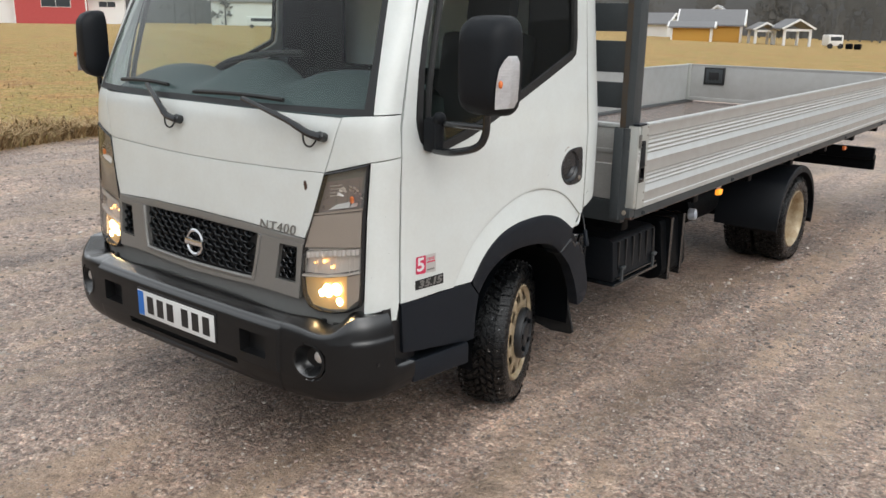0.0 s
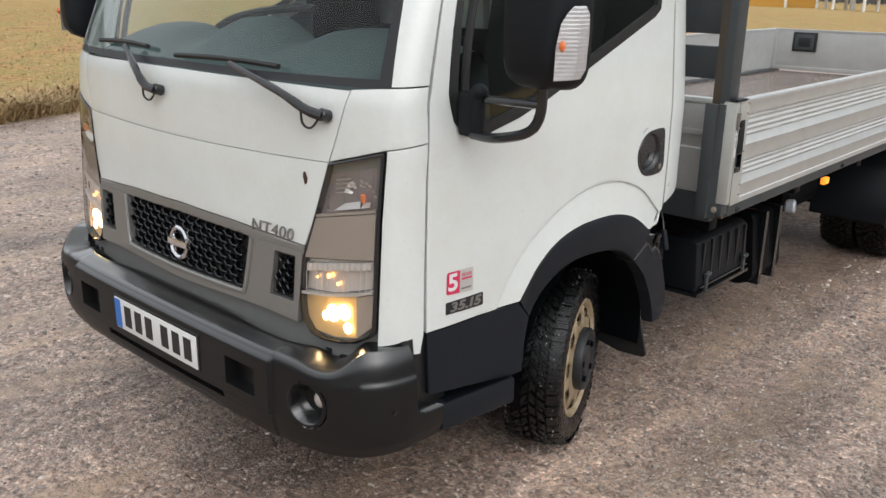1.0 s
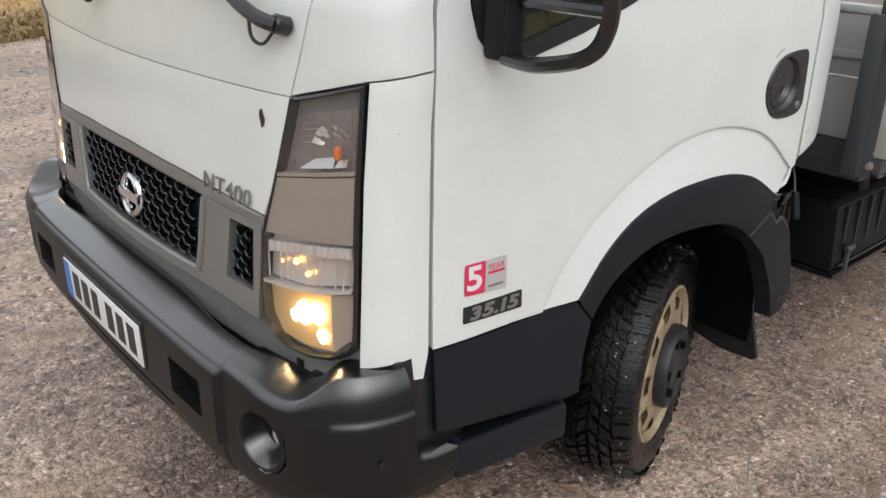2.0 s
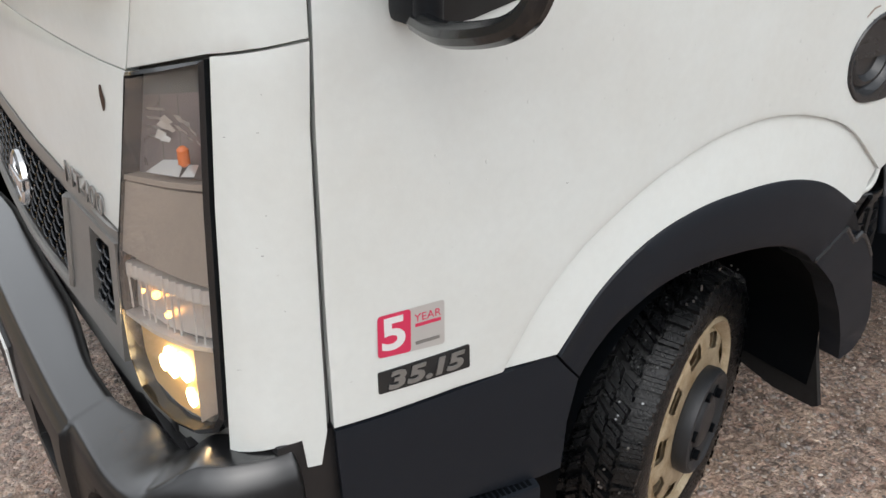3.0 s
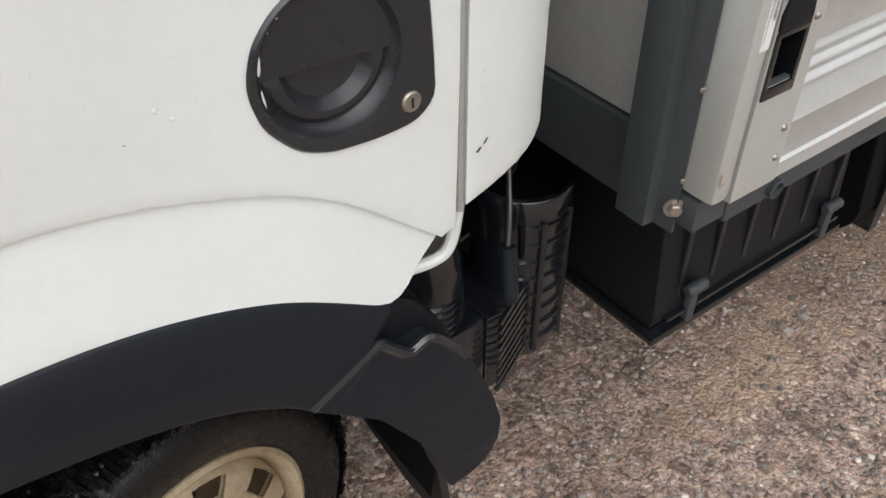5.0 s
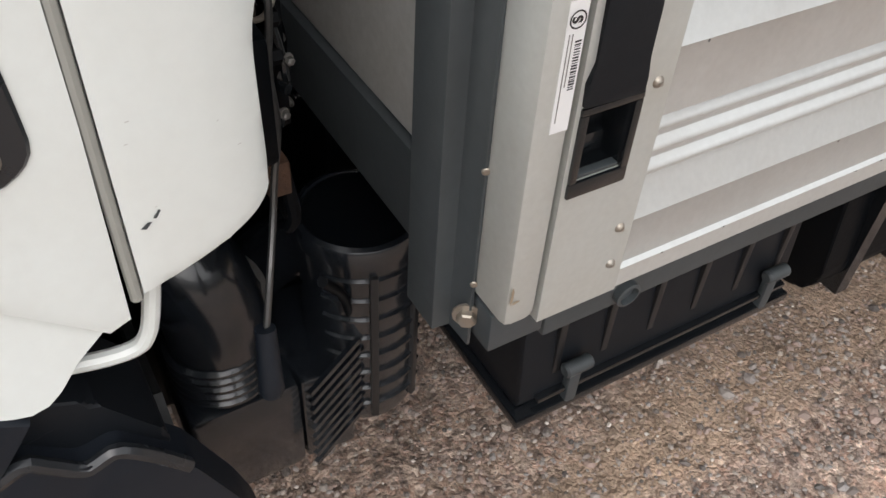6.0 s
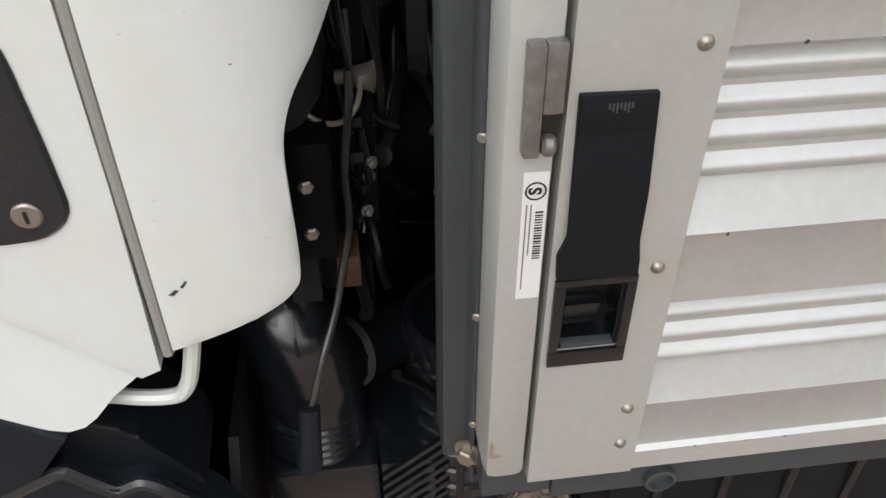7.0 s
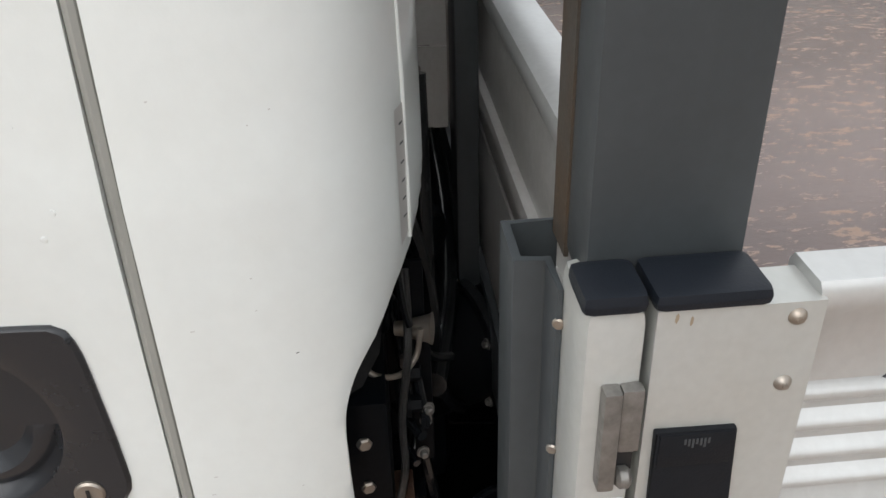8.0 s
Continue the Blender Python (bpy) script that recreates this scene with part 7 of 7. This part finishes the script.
    # tail board with its recessed latches
    tail = part("tail_board", boxes(((-1.11, 7.715, .805), (1.11, 7.745, 1.190)), bevel=.003), DULLALU, truck, "aluminium tail board")
    part("top_rail", boxes(((-1.11, 7.71, 1.190), (1.11, 7.75, 1.210)), bevel=.003), DULLALU, tail)
    part("bottom_rail", boxes(((-1.11, 7.705, .80), (1.11, 7.715, .84)), bevel=.003), DULLALU, tail)
    for x in (-.80,):
        part("tail_latch", boxes(((x - .12, 7.695, .99), (x + .12, 7.7145, 1.18)), bevel=.006), INK, tail, "dark recessed latch plate")
        part("latch_recess", boxes(((x - .095, 7.690, 1.01), (x + .095, 7.6975, 1.16)), bevel=.003), GREYSTEEL, tail)
        part("latch_lever", boxes(((x - .06, 7.685, 1.04), (x + .06, 7.694, 1.13)), bevel=.003), INK, tail)
    for s in (1, -1):
        part("rear_post", boxes(((s * 1.085, 7.702, .806), (s * SIDE, 7.76, 1.212)), bevel=.006), ALUPOST, truck)


def build_nicks():
    """Dents, grime and rust marks on the drop side and its end."""
    rnd = random.Random(14)
    for k in range(46):
        y, z = rnd.uniform(1.862, 2.75), rnd.choice((.826, .878, 1.031, 1.15, 1.192, 1.20))
        w, h = rnd.uniform(.0008, .0032), rnd.uniform(.0006, .0016)
        x = SIDE + (.0006 if z in (.826, 1.031) else -.0004 if z == .878 else -.0034 if z in (1.15, 1.192) else -.0004)
        bm = bmesh.new()
        bm.faces.new([bm.verts.new((x, y + dy * w, z + dz * h)) for dy, dz in ((-1, -.4), (.3, -1), (1, .2), (.1, 1))])
        part("nick", bm, GREYSTEEL if k % 3 else RUSTFILM, truck)
    for y, z, w, h in ((1.752, .850, .0015, .010), (1.756, .842, .004, .0018), (1.790, 1.199, .001, .003), (1.797, 1.197, .0008, .003)):
        bm = bmesh.new()
        bm.faces.new([bm.verts.new((SIDE + .0024, y + dy * w, z + dz * h)) for dy, dz in ((-1, -.6), (-.2, -1), (.8, -.3), (1, .5), (.1, 1), (-.7, .6))])
        part("rust_mark", bm, RUSTSTAIN, truck)


build_bed()
build_nicks()


# ---- far buildings and woods ----
ROOFGREY = material("grey_roof", (.20, .20, .205), .6, scale=2, amount=.2)
YELLOW = material("yellow_boards", (.55, .30, .055), .7, scale=3, amount=.15)
REDWALL = material("red_boards", (.46, .075, .075), .75, scale=2, amount=.2)
WHITEWALL = material("white_boards", (.78, .78, .78), .7, scale=2, amount=.1)
PANE = material("dark_pane", (.05, .06, .07), .15, scale=2, amount=.2)


def house(at, turn, w, d, h, rise, wall, label, windows=(), doors=()):
    """A gabled house: eaves along x, w long, d deep."""
    m = Matrix.Translation(at) @ Matrix.Rotation(radians(turn), 4, "Z")
    ob = new("house")
    ob.matrix_basis = m
    tagged(ob, label, "house")
    bm = bmesh.new()
    v = [bm.verts.new(p) for p in ((-w / 2, -d / 2, -.5), (w / 2, -d / 2, -.5), (w / 2, d / 2, -.5), (-w / 2, d / 2, -.5), (-w / 2, -d / 2, h), (w / 2, -d / 2, h), (w / 2, d / 2, h), (-w / 2, d / 2, h), (-w / 2, 0, h + rise), (w / 2, 0, h + rise))]
    for f in ((0, 1, 5, 4), (2, 3, 7, 6), (0, 4, 8, 7, 3), (1, 2, 6, 9, 5)):
        bm.faces.new([v[i] for i in f])
    part("wall", bm, wall, ob)
    for s in (-1, 1):
        bm = bmesh.new()
        o, k = .5, .22
        sl = rise / (d / 2)
        a = [(-w / 2 - o, s * (d / 2 + o), h - o * sl), (w / 2 + o, s * (d / 2 + o), h - o * sl), (w / 2 + o, 0, h + rise), (-w / 2 - o, 0, h + rise)]
        lo = [bm.verts.new(p) for p in a]
        hi = [bm.verts.new((x, y, z + k)) for x, y, z in a]
        bm.faces.new(lo)
        bm.faces.new(hi)
        for i in range(4):
            bm.faces.new((lo[i], lo[(i + 1) % 4], hi[(i + 1) % 4], hi[i]))
        part("roof", bm, ROOFGREY, ob)
        for e in (-1, 1):
            bm = bmesh.new()
            tube(bm, [(e * (w / 2 + o + .02), s * (d / 2 + o), h - o * sl + .1), (e * (w / 2 + o + .02), 0, h + rise + .1)], .17, 4, 1)
            part("bargeboard", bm, WHITEWALL, ob)
        for e in (-1, 1):
            part("corner_board", boxes(((e * w / 2 - .12, s * d / 2 - .12, -.3), (e * w / 2 + .12, s * d / 2 + .12, h))), WHITEWALL, ob)
    for x, z, ww, hh in windows:
        win = part("window", boxes(((x - ww / 2 - .1, -d / 2 - .06, z - .1), (x + ww / 2 + .1, -d / 2 + .02, z + hh + .1))), WHITEWALL, ob)
        part("pane", boxes(((x - ww / 2, -d / 2 - .08, z), (x - .04, -d / 2 - .05, z + hh))), PANE, win)
        part("pane", boxes(((x + .04, -d / 2 - .08, z), (x + ww / 2, -d / 2 - .05, z + hh))), PANE, win)
    return ob


def bearing(px, dist):
    """A place dist metres off, at that share of the way across the first view."""
    a = math.atan((px - 784) / 1546.0)
    h = radians(38.25) - a
    return 2.87 - math.sin(h) * dist, -1.88 + math.cos(h) * dist


def stand(px, dist, drop=0.0):
    x, y = bearing(px, dist)
    return (x, y, ground_z(x, y) - drop)


def open_porch(at, turn, w, d, h, label):
    m = Matrix.Translation(at) @ Matrix.Rotation(radians(turn), 4, "Z")
    ob = new("car_port")
    ob.matrix_basis = m
    tagged(ob, label, "car port")
    for x in (-w / 2, w / 2):
        for y in (-d / 2, d / 2):
            part("post", boxes(((x - .15, y - .15, -.5), (x + .15, y + .15, h))), WHITEWALL, ob)
    for s in (-1, 1):
        bm = bmesh.new()
        a = [(0, -d / 2 - .4, h + w * .32), (s * (w / 2 + .5), -d / 2 - .4, h - .1), (s * (w / 2 + .5), d / 2 + .4, h - .1), (0, d / 2 + .4, h + w * .32)]
        lo = [bm.verts.new(p) for p in a]
        hi = [bm.verts.new((x, y, z + .22)) for x, y, z in a]
        bm.faces.new(lo)
        bm.faces.new(hi)
        for i in range(4):
            bm.faces.new((lo[i], lo[(i + 1) % 4], hi[(i + 1) % 4], hi[i]))
        part("roof", bm, ROOFGREY, ob)
        bm = bmesh.new()
        tube(bm, [(0, -d / 2 - .45, h + w * .32 + .1), (s * (w / 2 + .5), -d / 2 - .45, h)], .16, 4, 1)
        part("bargeboard", bm, WHITEWALL, ob)
    part("beam", boxes(((-w / 2, -d / 2 - .15, h - .3), (w / 2, -d / 2 + .1, h))), WHITEWALL, ob)
    return ob


def build_far():
    face = 38.25
    house(stand(1252, 132), face - 20, 8.2, 5.5, 2.4, 1.8, YELLOW, "yellow wooden house with grey roof and white trim")
    house(stand(1218, 126), face - 20, 5.2, 2.4, 1.9, .5, YELLOW, "low yellow annexe with grey lean-to roof")
    house(stand(1262, 142), face + 68, 5, 4.2, 3.4, 1.6, WHITEWALL, "white gabled house wing behind yellow house")
    house(stand(1158, 150), face - 40, 5, 4, 2.2, 1.4, WHITEWALL, "small white outbuilding with grey roof")
    open_porch(stand(1342, 128), face, 2.6, 2.6, 1.9, "small white open porch with grey roof")
    open_porch(stand(1394, 126), face, 3.4, 4.2, 2.2, "white open car port with pitched roof")
    house(stand(88, 185), face + 18, 12.5, 8, 5.5, 2.5, REDWALL, "red wooden barn with white trim", windows=((1.0, 3.1, 5.0, 1.6),))
    house(stand(-35, 188), face + 18, 16, 8, 5.0, 2.2, WHITEWALL, "long white barn wing")
    house(stand(172, 188), face + 18, 9, 8, 5.0, 2.2, WHITEWALL, "white wooden barn annexe with pale trim", windows=((1.5, 3.2, 3.0, 1.0),))
    house(stand(470, 190), face, 22, 9, 5.0, 3.0, WHITEWALL, "white house across the field")
    # parked vehicles far off
    for px, d, w, h, label in ((1469, 120, 1.9, 1.7, "white trailer parked by the field"), (458, 150, 5.0, 1.9, "white van parked beyond the field")):
        x, y, z = stand(px, d)
        v = thing("parked_vehicle", label, "vehicle", (x, y, z))
        v.rotation_euler = (0, 0, radians(face))
        part("body", boxes(((-w / 2, -1, .35), (w / 2, 1, h)), bevel=.18), WHITEWALL, v)
        part("window", boxes(((-w * .36, -1.02, h * .58), (w * .36, -.97, h * .86)), bevel=.01), PANE, v)
        for s in (-1, 1):
            part("wheel", drum(bmesh.new(), .34, -.1, .1, axis((s * w * .34, -.9, .34), (0, 1, 0)), 14), RUBBER, v)
    for px in (1500, 1515):
        x, y, z = stand(px, 122)
        bm = bmesh.new()
        box(bm, (-.4, -.4, 0), (.4, .4, .7 + .2 * (px % 3)), .15)
        ob = new("bin", finish("bin", bm, DARK))
        ob.matrix_basis = Matrix.Translation((x, y, z))
        tagged(ob, "dark bin standing by the houses", "bin", "bins by the houses")


build_far()


def build_woods():
    """Misty mixed woods beyond the fields: trunks with many needle clumps, joined; the mist is put into their grey."""
    rng = np.random.default_rng(21)
    # even grey in place of bark and needle colours paints the mist
    mat = material("woods_mist_grey", (.105, .105, .104), .95, spots=(.12, .12, .118), scale=.4, amount=.9, island=.04)
    verts, faces = [], []

    def tri(a, b, c):
        k = len(verts)
        verts.extend((a, b, c))
        faces.append((k, k + 1, k + 2))
    for ring, num, hmin, hmax in ((196, 150, 8, 14), (206, 420, 12, 20)):
        for k in range(num):
            ang = rng.uniform(-180, 180)
            dist = ring + rng.uniform(-12, 12)
            x, y = 2.87 - math.sin(radians(ang)) * dist, -1.88 + math.cos(radians(ang)) * dist
            z, h = ground_z(x, y) - .5, rng.uniform(hmin, hmax)
            spruce = rng.random() < .65
            for s in range(3):
                a = s * 2.09
                r = .25
                tri((x + r * math.cos(a), y + r * math.sin(a), z), (x + r * math.cos(a + 2.09), y + r * math.sin(a + 2.09), z), (x, y, z + h * .95))
            n = 80
            for j in range(n):
                t = rng.random() ** .8
                R = (h * .17 * (1 - t) + .35) if spruce else h * .22 * math.sin(math.pi * min(1, t * .8 + .15))
                a = rng.uniform(0, 6.283)
                rr = R * rng.uniform(.3, 1.0)
                px, py, pz = x + rr * math.cos(a), y + rr * math.sin(a), z + h * (.10 + .88 * t)
                w = rng.normal(0, 1, (3, 2)) * (h * .03 + .2)
                tx, ty = math.cos(radians(ang)), math.sin(radians(ang))
                q = [(w[i][0] * tx, w[i][0] * ty, w[i][1] * (.8 if spruce else 1)) for i in range(3)]
                tri((px + q[0][0], py + q[0][1], pz + q[0][2]), (px + q[1][0], py + q[1][1], pz + q[1][2] - .4), (px + q[2][0], py + q[2][1], pz + q[2][2]))
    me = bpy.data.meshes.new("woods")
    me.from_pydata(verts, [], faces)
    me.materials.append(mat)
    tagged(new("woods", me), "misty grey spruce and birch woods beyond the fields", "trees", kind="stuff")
    # hillside of forest closing the view, its haze painted as pale grey
    bm = bmesh.new()
    prev = None
    for k in range(121):
        a = 2 * math.pi * k / 120
        row = [bm.verts.new((d * math.cos(a), d * math.sin(a), zz)) for d, zz in ((214, -8), (222, 22 + 3 * noise.noise((math.cos(a) * 3, math.sin(a) * 3, 1))), (300, 60 + 10 * noise.noise((math.cos(a) * 4, math.sin(a) * 4, 2))))]
        if prev:
            for i in range(2):
                bm.faces.new((prev[i], prev[i + 1], row[i + 1], row[i]))
        prev = row
    ob = new("backdrop", finish("backdrop", bm, material("far_forest_mist", (.115, .115, .116), 1.0, spots=(.10, .10, .10), scale=.25, amount=.6)))
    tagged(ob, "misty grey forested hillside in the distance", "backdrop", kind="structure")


build_woods()
